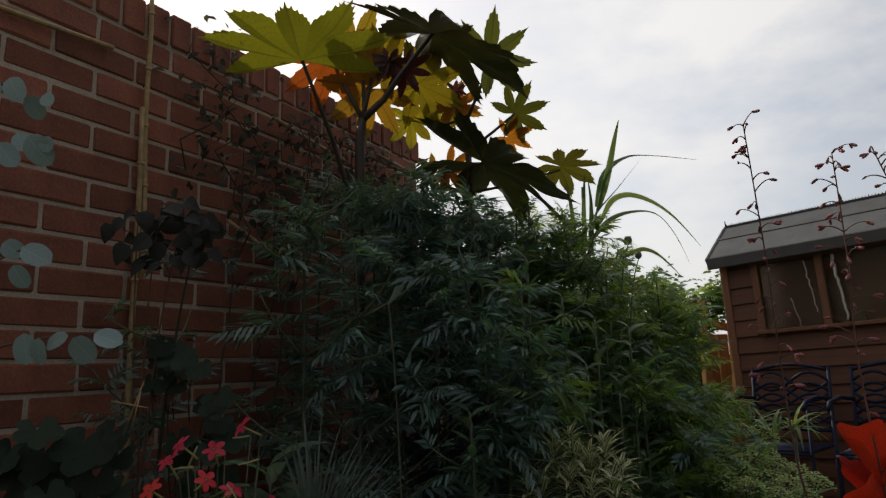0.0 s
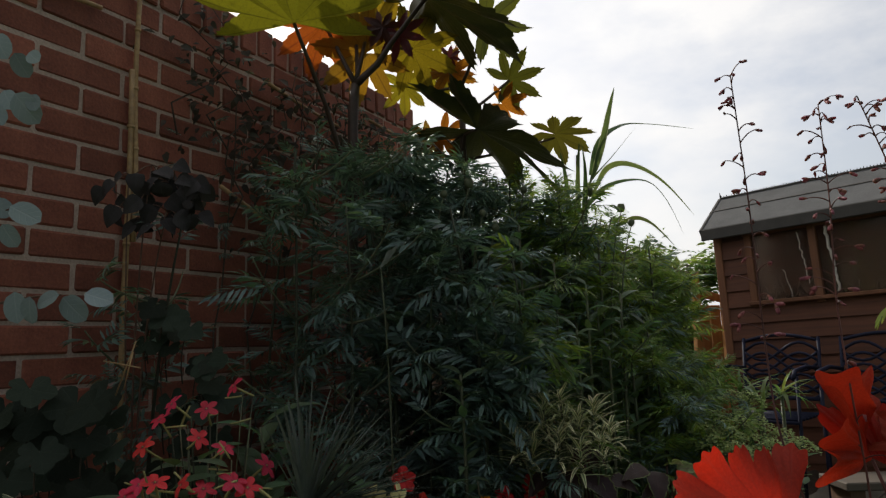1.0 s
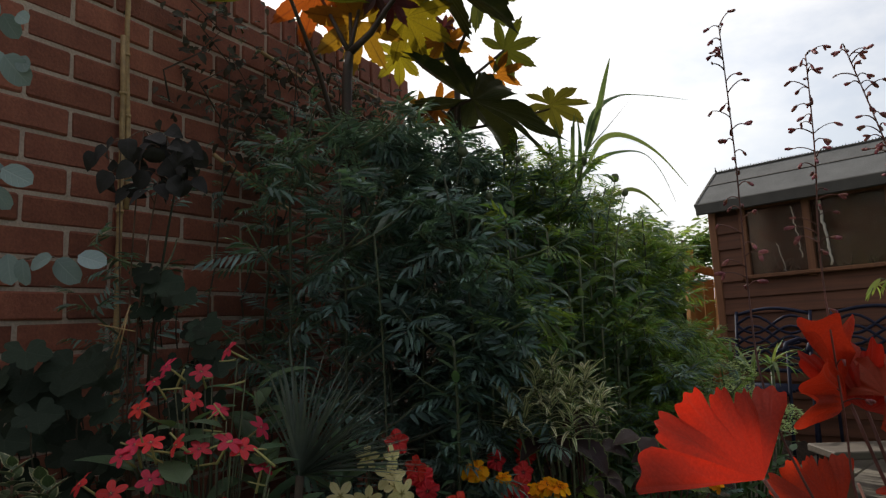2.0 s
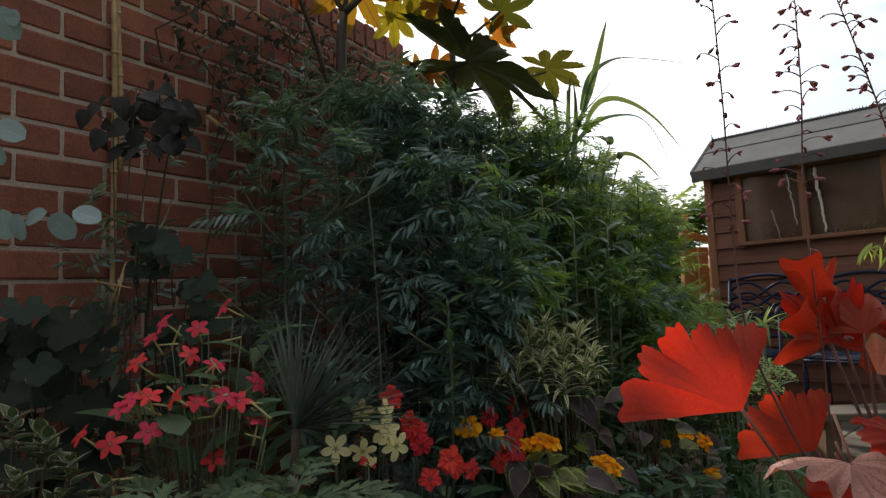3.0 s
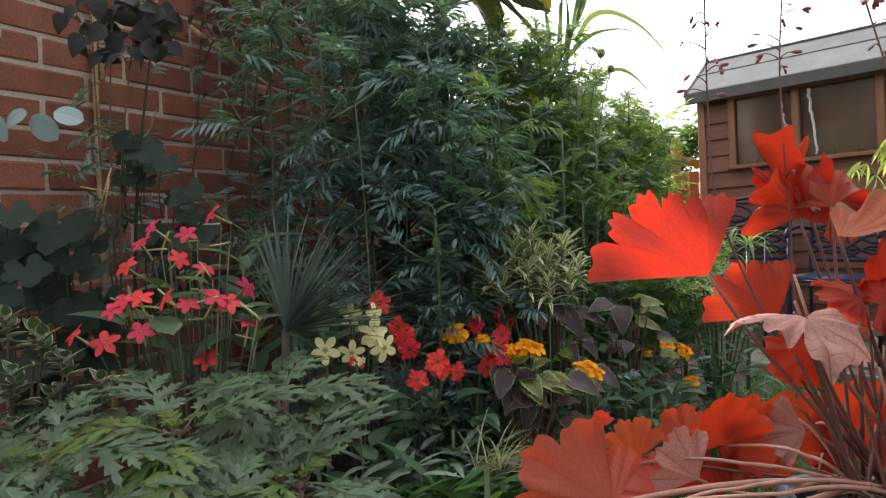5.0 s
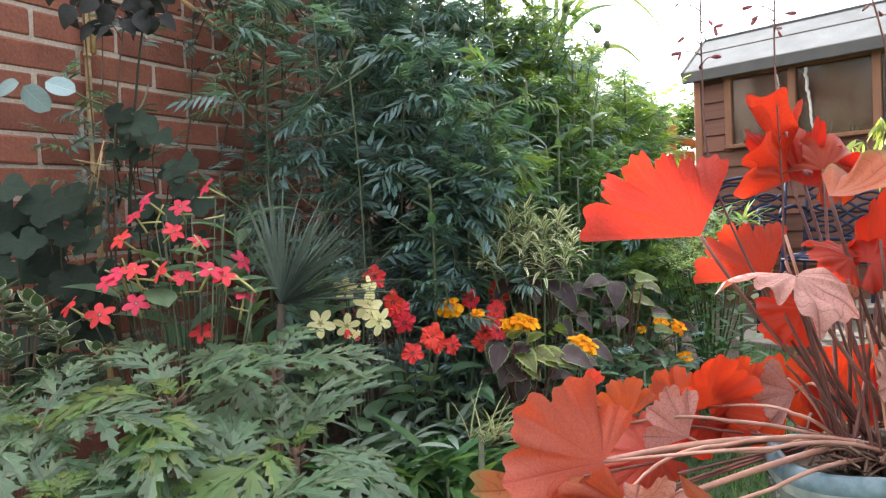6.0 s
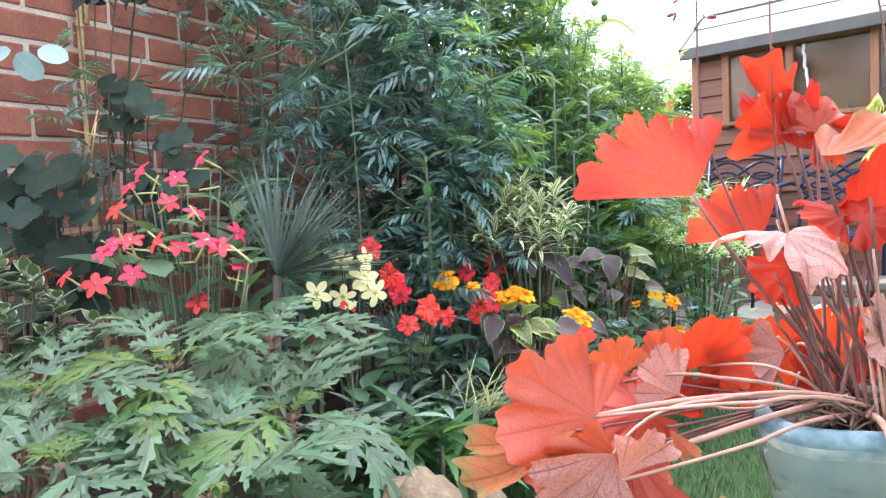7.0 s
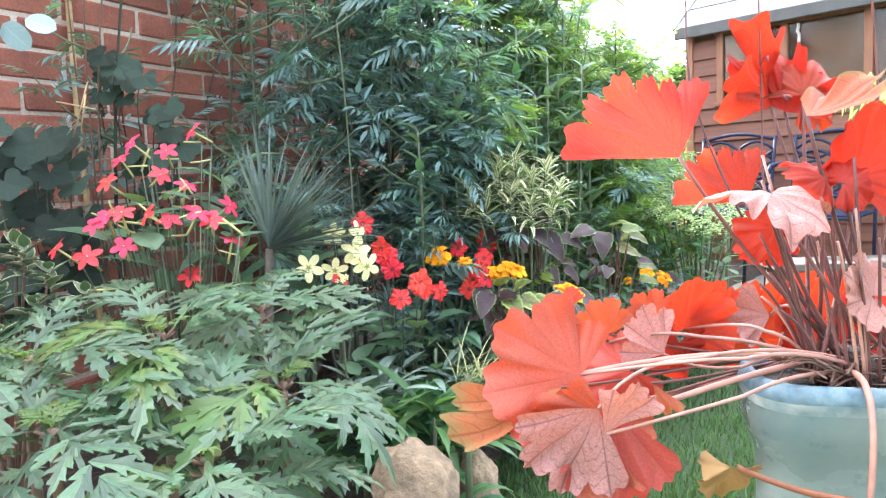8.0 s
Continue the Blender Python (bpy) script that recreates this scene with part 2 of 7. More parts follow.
M_TAG = leafy("feathery_leaf", (0.100, 0.165, 0.155), (0.165, 0.240, 0.225), (0.24, 0.41, 0.12), 0.30, 0.30, vein=(0.10, 0.16, 0.13), veins=3, vary=0.45, spec=0.55)
M_TAGSTEM = solid("green_stem", (0.105, 0.135, 0.068), (0.135, 0.13, 0.07), 18, 0.6, bump=0.2, vary=0.25)
M_STEM = solid("dull_stem", (0.040, 0.055, 0.026), (0.060, 0.058, 0.032), 18, 0.7, bump=0.2, vary=0.25)
M_BROAD = leafy("lance_leaf", (0.078, 0.135, 0.072), (0.125, 0.190, 0.110), (0.22, 0.36, 0.08), 0.32, 0.34, vein=(0.155, 0.225, 0.125), veins=7, vary=0.35, spec=0.55)
M_CASTOR = leafy("castor_green", (0.06, 0.09, 0.03), (0.09, 0.11, 0.035), (0.34, 0.235, 0.012), 0.55, 0.42, vein=(0.055, 0.04, 0.012), veins=10, lobed=True, vary=0.25, spec=0.25)
M_CASTOR_O = leafy("castor_orange", (0.13, 0.06, 0.02), (0.16, 0.08, 0.025), (0.46, 0.17, 0.012), 0.55, 0.42, vein=(0.10, 0.03, 0.012), veins=10, lobed=True, vary=0.25, spec=0.2)
M_CASTOR_D = leafy("castor_mature", (0.03, 0.05, 0.02), (0.045, 0.07, 0.025), (0.035, 0.04, 0.008), 0.2, 0.35, vein=(0.06, 0.07, 0.03), veins=9, lobed=True, vary=0.1)
M_CASTOR_R = leafy("castor_young", (0.07, 0.02, 0.02), (0.09, 0.03, 0.025), (0.20, 0.04, 0.02), 0.4, 0.3, vein=(0.12, 0.03, 0.03), veins=7, lobed=True)
M_CASTSTEM = solid("castor_stem", (0.085, 0.045, 0.035), (0.06, 0.045, 0.03), 14, 0.45, bump=0.15, vary=0.1)
M_REED = leafy("reed_blade", (0.075, 0.135, 0.055), (0.105, 0.165, 0.07), (0.17, 0.25, 0.055), 0.40, 0.45, margin=(0.28, 0.31, 0.16), edge=0.72)
M_HEU = leafy("heuchera_red", (0.45, 0.066, 0.032), (0.41, 0.052, 0.025), (0.66, 0.040, 0.010), 0.54, 0.44, vein=(0.44, 0.052, 0.026), veins=4, lobed=True, vary=0.12, hue=0.005, spec=0.30)
M_HEU_C = leafy("heuchera_coral", (0.52, 0.125, 0.068), (0.45, 0.085, 0.044), (0.66, 0.070, 0.020), 0.48, 0.40, vein=(0.46, 0.075, 0.042), veins=4, lobed=True, vary=0.14, hue=0.008, spec=0.42)
M_HEU_P = leafy("heuchera_pale", (0.46, 0.235, 0.20), (0.35, 0.125, 0.10), (0.52, 0.11, 0.06), 0.25, 0.46, vein=(0.12, 0.028, 0.028), veins=6, lobed=True, vary=0.16, hue=0.012, spec=0.32)
M_HEU_O = leafy("heuchera_amber", (0.34, 0.13, 0.05), (0.42, 0.11, 0.045), (0.44, 0.10, 0.014), 0.45, 0.55, vein=(0.20, 0.05, 0.02), veins=6, lobed=True, margin=(0.26, 0.15, 0.05), edge=0.88, vary=0.1, hue=0.008, spec=0.2)
M_HEUSTEM = solid("heuchera_stem", (0.150, 0.057, 0.044), (0.092, 0.037, 0.029), 30, 0.5, bump=0.2, vary=0.35, spec=0.3)
M_RUNNER = solid("pink_brown_stem", (0.37, 0.18, 0.12), (0.27, 0.12, 0.085), 30, 0.5, bump=0.2, vary=0.15)
M_BELL = leafy("heuchera_bell", (0.40, 0.15, 0.14), (0.28, 0.09, 0.085), (0.50, 0.16, 0.14), 0.4, 0.5)
M_CUT = leafy("cut_leaf", (0.045, 0.078, 0.036), (0.080, 0.116, 0.058), (0.19, 0.28, 0.06), 0.26, 0.38, vein=(0.140, 0.178, 0.100), veins=3, lobed=True, vary=0.42, spec=0.36)
# cut leaf seen against the light: that yellow-green is painted into the colour
M_CUT_Y = leafy("cut_leaf_backlit", (0.085, 0.130, 0.030), (0.115, 0.160, 0.042), (0.24, 0.32, 0.05), 0.36, 0.42, vein=(0.15, 0.20, 0.065), veins=3, lobed=True, vary=0.2)
M_CUTSTEM = solid("brown_stem", (0.10, 0.05, 0.03), (0.15, 0.085, 0.05), 20, 0.7, bump=0.3, vary=0.1)
M_NICPINK = leafy("pink_petal", (0.80, 0.038, 0.062), (0.84, 0.05, 0.085), (0.9, 0.06, 0.09), 0.3, 0.5, vein=(0.72, 0.12, 0.15), veins=4, lobed=True, centre=(0.30, 0.04, 0.07), vary=0.18, hue=0.009)
M_NICRED = leafy("red_petal", (0.84, 0.045, 0.035), (0.75, 0.03, 0.035), (0.9, 0.06, 0.04), 0.25, 0.5, vein=(0.4, 0.02, 0.03), veins=4, lobed=True, centre=(0.16, 0.012, 0.015), vary=0.12, hue=0.006)
M_CREAM = leafy("cream_petal", (0.95, 0.82, 0.38), (0.95, 0.86, 0.47), (0.92, 0.78, 0.3), 0.25, 0.5, vein=(0.76, 0.66, 0.25), veins=3, lobed=True, centre=(0.34, 0.27, 0.06), vary=0.07, hue=0.01)
M_TUBE = solid("flower_tube", (0.42, 0.36, 0.13), (0.34, 0.33, 0.12), 40, 0.6, bump=0.1, vary=0.2)
M_MARI = leafy("marigold_petal", (0.97, 0.34, 0.007), (0.97, 0.45, 0.01), (0.97, 0.36, 0.01), 0.3, 0.6, vary=0.2, hue=0.015, spec=0.15)
M_PALM = leafy("spiky_blade", (0.20, 0.26, 0.20), (0.26, 0.31, 0.25), (0.2, 0.28, 0.1), 0.2, 0.4, vein=(0.2, 0.24, 0.17), veins=1)
M_VARI = leafy("variegated_narrow", (0.16, 0.23, 0.11), (0.2, 0.26, 0.13), (0.22, 0.3, 0.1), 0.25, 0.45, margin=(0.80, 0.77, 0.46), edge=0.34)
M_EUON = leafy("variegated_round", (0.058, 0.088, 0.040), (0.080, 0.108, 0.052), (0.12, 0.18, 0.05), 0.15, 0.35, margin=(0.48, 0.45, 0.27), edge=0.78, vein=(0.12, 0.15, 0.08), veins=4)
M_EUC = leafy("silver_leaf", (0.25, 0.325, 0.32), (0.30, 0.37, 0.355), (0.31, 0.38, 0.28), 0.2, 0.55, vein=(0.36, 0.42, 0.39), veins=5, vary=0.2)
M_COLEUS = leafy("coleus_leaf", (0.046, 0.028, 0.026), (0.075, 0.038, 0.038), (0.15, 0.07, 0.055), 0.25, 0.45, margin=(0.24, 0.28, 0.095), edge=0.86, vein=(0.10, 0.05, 0.05), veins=8, spec=0.35)
M_COLEUS_G = leafy("coleus_green", (0.15, 0.19, 0.035), (0.11, 0.09, 0.04), (0.28, 0.34, 0.05), 0.25, 0.4, margin=(0.30, 0.36, 0.09), edge=0.72, vein=(0.10, 0.035, 0.045), veins=8)
M_IVY = leafy("dark_lobed_leaf", (0.024, 0.034, 0.024), (0.038, 0.050, 0.034), (0.06, 0.10, 0.03), 0.15, 0.65, vein=(0.05, 0.066, 0.045), veins=5, lobed=True, spec=0.12, vary=0.4)
M_DARKLEAF = leafy("dark_heart_leaf", (0.052, 0.047, 0.048), (0.070, 0.064, 0.062), (0.07, 0.08, 0.04), 0.14, 0.7, vein=(0.075, 0.07, 0.07), veins=6, spec=0.12)
M_SPIKE = leafy("spiky_blade_dark", (0.115, 0.142, 0.125), (0.17, 0.195, 0.17), (0.17, 0.21, 0.10), 0.2, 0.4, vein=(0.14, 0.16, 0.13), veins=1)
M_DRY = leafy("dry_vine_leaf", (0.085, 0.070, 0.055), (0.055, 0.060, 0.042), (0.16, 0.12, 0.05), 0.25, 0.6, vary=0.4, spec=0.25)
M_STRAP = leafy("strap_leaf", (0.06, 0.14, 0.045), (0.085, 0.17, 0.06), (0.2, 0.36, 0.05), 0.3, 0.38, vein=(0.11, 0.2, 0.08), veins=2)
M_PALEGRASS = leafy("pale_grass", (0.34, 0.36, 0.16), (0.42, 0.42, 0.22), (0.5, 0.5, 0.2), 0.3, 0.5)
M_SEDUM = leafy("sedum_head", (0.44, 0.52, 0.21), (0.32, 0.41, 0.15), (0.50, 0.62, 0.16), 0.3, 0.6, vary=0.3)
M_SEDLEAF = leafy("sedum_leaf", (0.10, 0.18, 0.07), (0.13, 0.21, 0.09), (0.22, 0.36, 0.08), 0.25, 0.45)
M_WILLOW = leafy("willow_leaf", (0.24, 0.30, 0.07), (0.30, 0.34, 0.09), (0.55, 0.6, 0.1), 0.45, 0.45)
M_TREE = leafy("tree_leaf", (0.06, 0.11, 0.03), (0.09, 0.15, 0.045), (0.20, 0.31, 0.05), 0.35, 0.45, vary=0.4)
M_BARK = solid("bark", (0.10, 0.075, 0.05), (0.06, 0.045, 0.035), 15, 0.9, bump=0.8, depth=0.005)
M_GRASS = leafy("grass_blade", (0.048, 0.098, 0.022), (0.072, 0.128, 0.034), (0.15, 0.26, 0.04), 0.28, 0.5, vary=0.4)
M_WITHER = leafy("withered_leaf", (0.36, 0.16, 0.06), (0.24, 0.10, 0.045), (0.5, 0.2, 0.06), 0.3, 0.6)
M_CASTOR_M = leafy("castor_olive", (0.06, 0.085, 0.03), (0.085, 0.10, 0.035), (0.23, 0.185, 0.012), 0.5, 0.40, vein=(0.05, 0.04, 0.010), veins=10, lobed=True, vary=0.2, spec=0.25)
# feathery_leaf again, with the yellow-green of light from behind put into its colour
M_TAGY = leafy("feathery_leaf_backlit", (0.11, 0.19, 0.055), (0.17, 0.26, 0.075), (0.40, 0.56, 0.06), 0.42, 0.34, vein=(0.11, 0.18, 0.05), veins=3, vary=0.45, spec=0.55)
M_CASTOR_S = leafy("castor_star", (0.05, 0.08, 0.025), (0.075, 0.10, 0.03), (0.11, 0.105, 0.010), 0.42, 0.38, vein=(0.03, 0.03, 0.01), veins=10, lobed=True, vary=0.25, spec=0.3)
M_LILY = leafy("lily_leaf", (0.13, 0.20, 0.065), (0.17, 0.24, 0.08), (0.30, 0.42, 0.08), 0.35, 0.4, vein=(0.2, 0.28, 0.1), veins=1, vary=0.3)
# ---- building helpers ----
PLACE = {}          # world matrix of every thing and part


def V(*a):
    return Vector(a)


def mesh_of(name, verts, faces, mat, uvs=None, smooth=True, mats=None):
    me = bpy.data.meshes.new(name)
    me.from_pydata([tuple(v) for v in verts], [], faces)
    me.materials.append(mat)
    if uvs is not None:
        layer = me.uv_layers.new(name="UVMap")
        idx = np.empty(len(me.loops), dtype=np.int32)
        me.loops.foreach_get("vertex_index", idx)
        layer.data.foreach_set("uv", np.asarray(uvs, dtype=np.float32)[idx].ravel())
    me.polygons.foreach_set("use_smooth", [smooth] * len(me.polygons))
    me.update()
    return me


def thing(name, base, label, category, group="", kind=""):
    """A top-level Empty at the base of a thing."""
    ob = new(name)
    ob.empty_display_size = 0.05
    ob.location = base
    PLACE[ob] = Matrix.Translation(base)
    return tagged(ob, label, category, group, kind)


def hang(name, me, parent, m=None, label="", kind=""):
    """A mesh as one part under a thing or part, at the world pose m."""
    ob = new(name, me)
    m = m or Matrix.Identity(4)
    ob.parent = parent
    ob.matrix_basis = PLACE[parent].inverted() @ m
    PLACE[ob] = m
    return tagged(ob, label, kind=kind)


def part(name, bm, material, parent, label="", m=None, smooth=False):
    """Links a bmesh as one mesh object under a thing or a part."""
    me = bpy.data.meshes.new(name)
    for f in bm.faces:
        f.smooth = smooth
    bm.to_mesh(me)
    bm.free()
    me.materials.append(material)
    return hang(name, me, parent, m, label)


def axes(origin, along, normal, s=1.0):
    """A pose whose y runs along a leaf and whose z is its upper side."""
    y = Vector(along).normalized()
    z = Vector(normal)
    z = (z - y * z.dot(y))
    if z.length < 1e-4:
        z = y.orthogonal()
    z.normalize()
    x = y.cross(z)
    m = Matrix((x, y, z)).transposed().to_4x4()
    return Matrix.Translation(origin) @ m @ Matrix.Scale(s, 4)


def box_bm(sx, sy, sz, bevel=0.0, at=(0, 0, 0)):
    bm = bmesh.new()
    bmesh.ops.create_cube(bm, size=1.0)
    bmesh.ops.scale(bm, vec=(sx, sy, sz), verts=bm.verts)
    if bevel:
        bmesh.ops.bevel(bm, geom=list(bm.edges), offset=bevel, segments=1, affect="EDGES")
    bmesh.ops.translate(bm, vec=at, verts=bm.verts)
    return bm


def tube_data(pts, r0, r1, sides=6, start=0):
    """Vertices and faces of a tapered tube along points."""
    verts, faces, n = [], [], len(pts)
    pts = [Vector(p) for p in pts]
    ref = None
    for i, p in enumerate(pts):
        t = (pts[min(i + 1, n - 1)] - pts[max(i - 1, 0)])
        t = t.normalized() if t.length > 1e-9 else Vector((0, 0, 1))
        if ref is None:
            ref = t.orthogonal().normalized()
        ref = (ref - t * ref.dot(t))
        ref = ref.normalized() if ref.length > 1e-6 else t.orthogonal().normalized()
        b = t.cross(ref)
        r = r0 + (r1 - r0) * i / max(n - 1, 1)
        for k in range(sides):
            a = 2 * math.pi * k / sides
            verts.append(p + (ref * math.cos(a) + b * math.sin(a)) * r)
    for i in range(n - 1):
        for k in range(sides):
            a, b2 = start + i * sides + k, start + i * sides + (k + 1) % sides
            faces.append((a, b2, b2 + sides, a + sides))
    faces.append(tuple(start + k for k in reversed(range(sides))))
    faces.append(tuple(start + (n - 1) * sides + k for k in range(sides)))
    return verts, faces


def tubes(name, runs, mat, sides=6):
    """One mesh of several tubes: runs of (points, r0, r1)."""
    verts, faces = [], []
    for pts, r0, r1 in runs:
        v, f = tube_data(pts, r0, r1, sides, len(verts))
        verts += v
        faces += f
    return mesh_of(name, verts, faces, mat)


def curve(p0, p1, p2, n=8):
    """Points of a smooth bend from p0 to p2, drawn towards p1."""
    p0, p1, p2 = Vector(p0), Vector(p1), Vector(p2)
    return [p0 * (1 - t) ** 2 + p1 * 2 * t * (1 - t) + p2 * t * t for t in (i / n for i in range(n + 1))]


def smooth_line(pts, steps):
    """A smooth line through all the points."""
    line = []
    for k in range(len(pts) - 1):
        a, b, c, d = pts[max(k - 1, 0)], pts[k], pts[k + 1], pts[min(k + 2, len(pts) - 1)]
        for q in range(steps):
            t = q / steps
            line.append(0.5 * (2 * b + (c - a) * t + (2 * a - 5 * b + 4 * c - d) * t * t + (3 * b - a - 3 * c + d) * t ** 3))
    return line + [pts[-1]]


def ribbon(name, line, width, mat, tilt=0.0):
    """A long folded blade along a line, narrowing to its tip."""
    verts, faces, uvs, n = [], [], [], len(line)
    for i, p in enumerate(line):
        t = i / (n - 1)
        way = (line[min(i + 1, n - 1)] - line[max(i - 1, 0)]).normalized()
        across = (way.cross(V(0, -1, 0)) * math.cos(tilt + t) + V(0, -1, 0) * math.sin(tilt + t)).normalized()
        up = across.cross(way)
        w = width * 0.5 * min(1, 0.45 + 3 * t) * (1 - t ** 1.7) ** 0.9 + 0.0004
        for f in (-1, 0, 1):
            verts.append(p + across * (f * w) + up * (abs(f) * w * 0.35))
            uvs.append((t, abs(f)))
    for i in range(n - 1):
        for c in range(2):
            a = i * 3 + c
            faces.append((a, a + 1, a + 4, a + 3))
    return mesh_of(name, verts, faces, mat, uvs)


# ---- leaf shapes; y runs along the leaf, z is its upper side ----
def lance(t):
    return math.sin(math.pi * min(1, t) ** 0.75) ** 0.9


def ovate(t):
    return math.sin(math.pi * t ** 0.55) ** 0.85


def strap(t):
    return min(1.0, t * 9 + 0.25) * (1 - t ** 3.2) ** 0.9


def rounded(t):
    return math.sqrt(max(0.0, 1 - (2 * t - 1) ** 2))


def blade_data(length, width, shape, n=7, droop=0.0, fold=0.25, cols=3, tooth=0.0, wave=0.0, lift=0.0, start=0, twist=0.0):
    verts, faces, uvs = [], [], []
    y = z = 0.0
    half = cols // 2
    for i in range(n + 1):
        t = i / n
        ang = lift - droop * t
        if i:
            y += math.cos(ang) * length / n
            z += math.sin(ang) * length / n
        w = width * 0.5 * max(shape(t), 0.02)
        if tooth and i % 2:
            w *= 1 + tooth
        tw = twist * t
        for c in range(-half, half + 1):
            f = c / half
            x0, z0 = f * w, abs(f) * w * fold + wave * w * math.sin(t * 14 + c)
            verts.append((x0 * math.cos(tw) - z0 * math.sin(tw), y - z0 * math.sin(ang) * 0.5, z + z0 * math.cos(tw) + x0 * math.sin(tw)))
            uvs.append((t, abs(f)))
    for i in range(n):
        for c in range(cols - 1):
            a = start + i * cols + c
            faces.append((a, a + 1, a + 1 + cols, a + cols))
    return verts, faces, uvs


def blade(name, mat, *a, **k):
    v, f, u = blade_data(*a, **k)
    return mesh_of(name, v, f, mat, u)


def moved(data, m):
    v, f, u = data
    return [m @ Vector(p) for p in v], f, u


def joined(name, pieces, mat):
    verts, faces, uvs = [], [], []
    for v, f, u in pieces:
        o = len(verts)
        verts += v
        faces += [tuple(i + o for i in q) for q in f]
        uvs += u
    return mesh_of(name, verts, faces, mat, uvs)


def palmate_data(radius, lobes, spread, depth, power=1.0, teeth=3, tooth=0.05, cup=0.1, wave=0.04, rings=4, per=10, tips=None, seed=0, droop=0.0, floor=0.0, ruffle=0.0, roll=0.0, crease=0.05, pointed=0.0, lead=0.0):
    """A lobed leaf or flower round its stalk: lobes over a spread of degrees, centred on +y."""
    r = random.Random(seed)
    full = spread >= 359.9
    n = lobes * per
    lens = tips or [1 - 0.32 * abs((i + 0.5) / lobes * 2 - 1) ** 1.5 for i in range(lobes)]
    lens = [q * r.uniform(0.93, 1.07) for q in lens]
    verts, faces, uvs = [(0, 0, 0)], [], [(0, 0)]
    count = n if full else n + 1
    off = [r.uniform(-1, 1) for _ in range(6)]
    for j in range(1, rings + 1):
        q = j / rings
        for i in range(count):
            a = i / n
            lobe = min(int(a * lobes), lobes - 1)
            p = (a * lobes - lobe) * 2 - 1
            if lead and lobe == 0:
                p = (p + lead) / (1 + lead)
            edge = lens[lobe] * (floor + (1 - floor) * (1 - pointed * abs(p) - (depth - pointed) * abs(p) ** power))
            saw = 0.5 * math.cos(math.pi * p * teeth) if ruffle else abs(((p * teeth * 0.5) % 1.0) * 2 - 1) - 0.5
            edge *= 1 + tooth * saw * (1 - 0.3 * abs(p))
            th = radians(90 + spread * (0.5 - a))
            rr = radius * edge * q
            x, y = rr * math.cos(th), rr * math.sin(th)
            z = cup * radius * (rr / radius) ** 2 - droop * radius * (rr / radius) ** 3
            z += wave * radius * q * (math.sin(th * 2 + off[0] * 3) + 1.3 * noise.noise(V(x / radius * 2.4 + off[1] * 9, y / radius * 2.4 + off[5] * 9, seed))) - crease * radius * q * (1 - abs(p))
            z += ruffle * radius * q ** 2.5 * (math.sin(th * 11 + off[2] * 4) + 0.7 * math.sin(th * 17 + off[3] * 6))
            if roll:
                side = x * math.cos(off[4]) + y * 0.25
                bend = roll * side / radius
                z += radius * abs(roll) * 0.5 * (side / radius) ** 2 * (1 if roll > 0 else -1)
                x *= math.cos(bend * 0.7)
            verts.append((x, y, z))
            uvs.append((abs(p), q))
    for i in range(n if full else n):
        k = (i + 1) % count
        faces.append((0, 1 + k, 1 + i))
        for j in range(rings - 1):
            a, b = 1 + j * count, 1 + (j + 1) * count
            faces.append((a + i, a + k, b + k, b + i))
    return verts, faces, uvs


def palmate(name, mat, *a, **k):
    v, f, u = palmate_data(*a, **k)
    return mesh_of(name, v, f, mat, u)


def pinnate_data(length, pairs, leaflet, width, droop=0.5, seed=0):
    """A feathery leaf: a thin rachis with pairs of narrow leaflets and one at the tip."""
    r = random.Random(seed)
    pieces = [blade_data(length, length * 0.02, strap, 5, droop, 0.1, 3)]
    for i in range(pairs + 1):
        t = 0.22 + 0.78 * i / pairs
        ang = droop * t * 0.5
        y, z = length * t * math.cos(ang), -length * t * math.sin(ang)
        size = leaflet * (0.55 + 0.6 * math.sin(math.pi * min(t, 0.93)) ** 0.6) * r.uniform(0.85, 1.12)
        sides = (0,) if i == pairs else (-1, 1)
        for sd in sides:
            turn = sd * -radians(58 - 18 * t + r.uniform(-7, 7))
            m = Matrix.Translation((0, y, z)) @ Matrix.Rotation(turn, 4, "Z") @ Matrix.Rotation(r.uniform(-0.35, 0.1) - ang, 4, "X") @ Matrix.Rotation(r.uniform(-0.4, 0.4), 4, "Y")
            pieces.append(moved(blade_data(size, width, lance, 3, r.uniform(0.2, 0.7), 0.3, 3), m))
    verts, faces, uvs = [], [], []
    for v, f, u in pieces:
        o = len(verts)
        verts += v
        faces += [tuple(i + o for i in q) for q in f]
        uvs += u
    return verts, faces, uvs


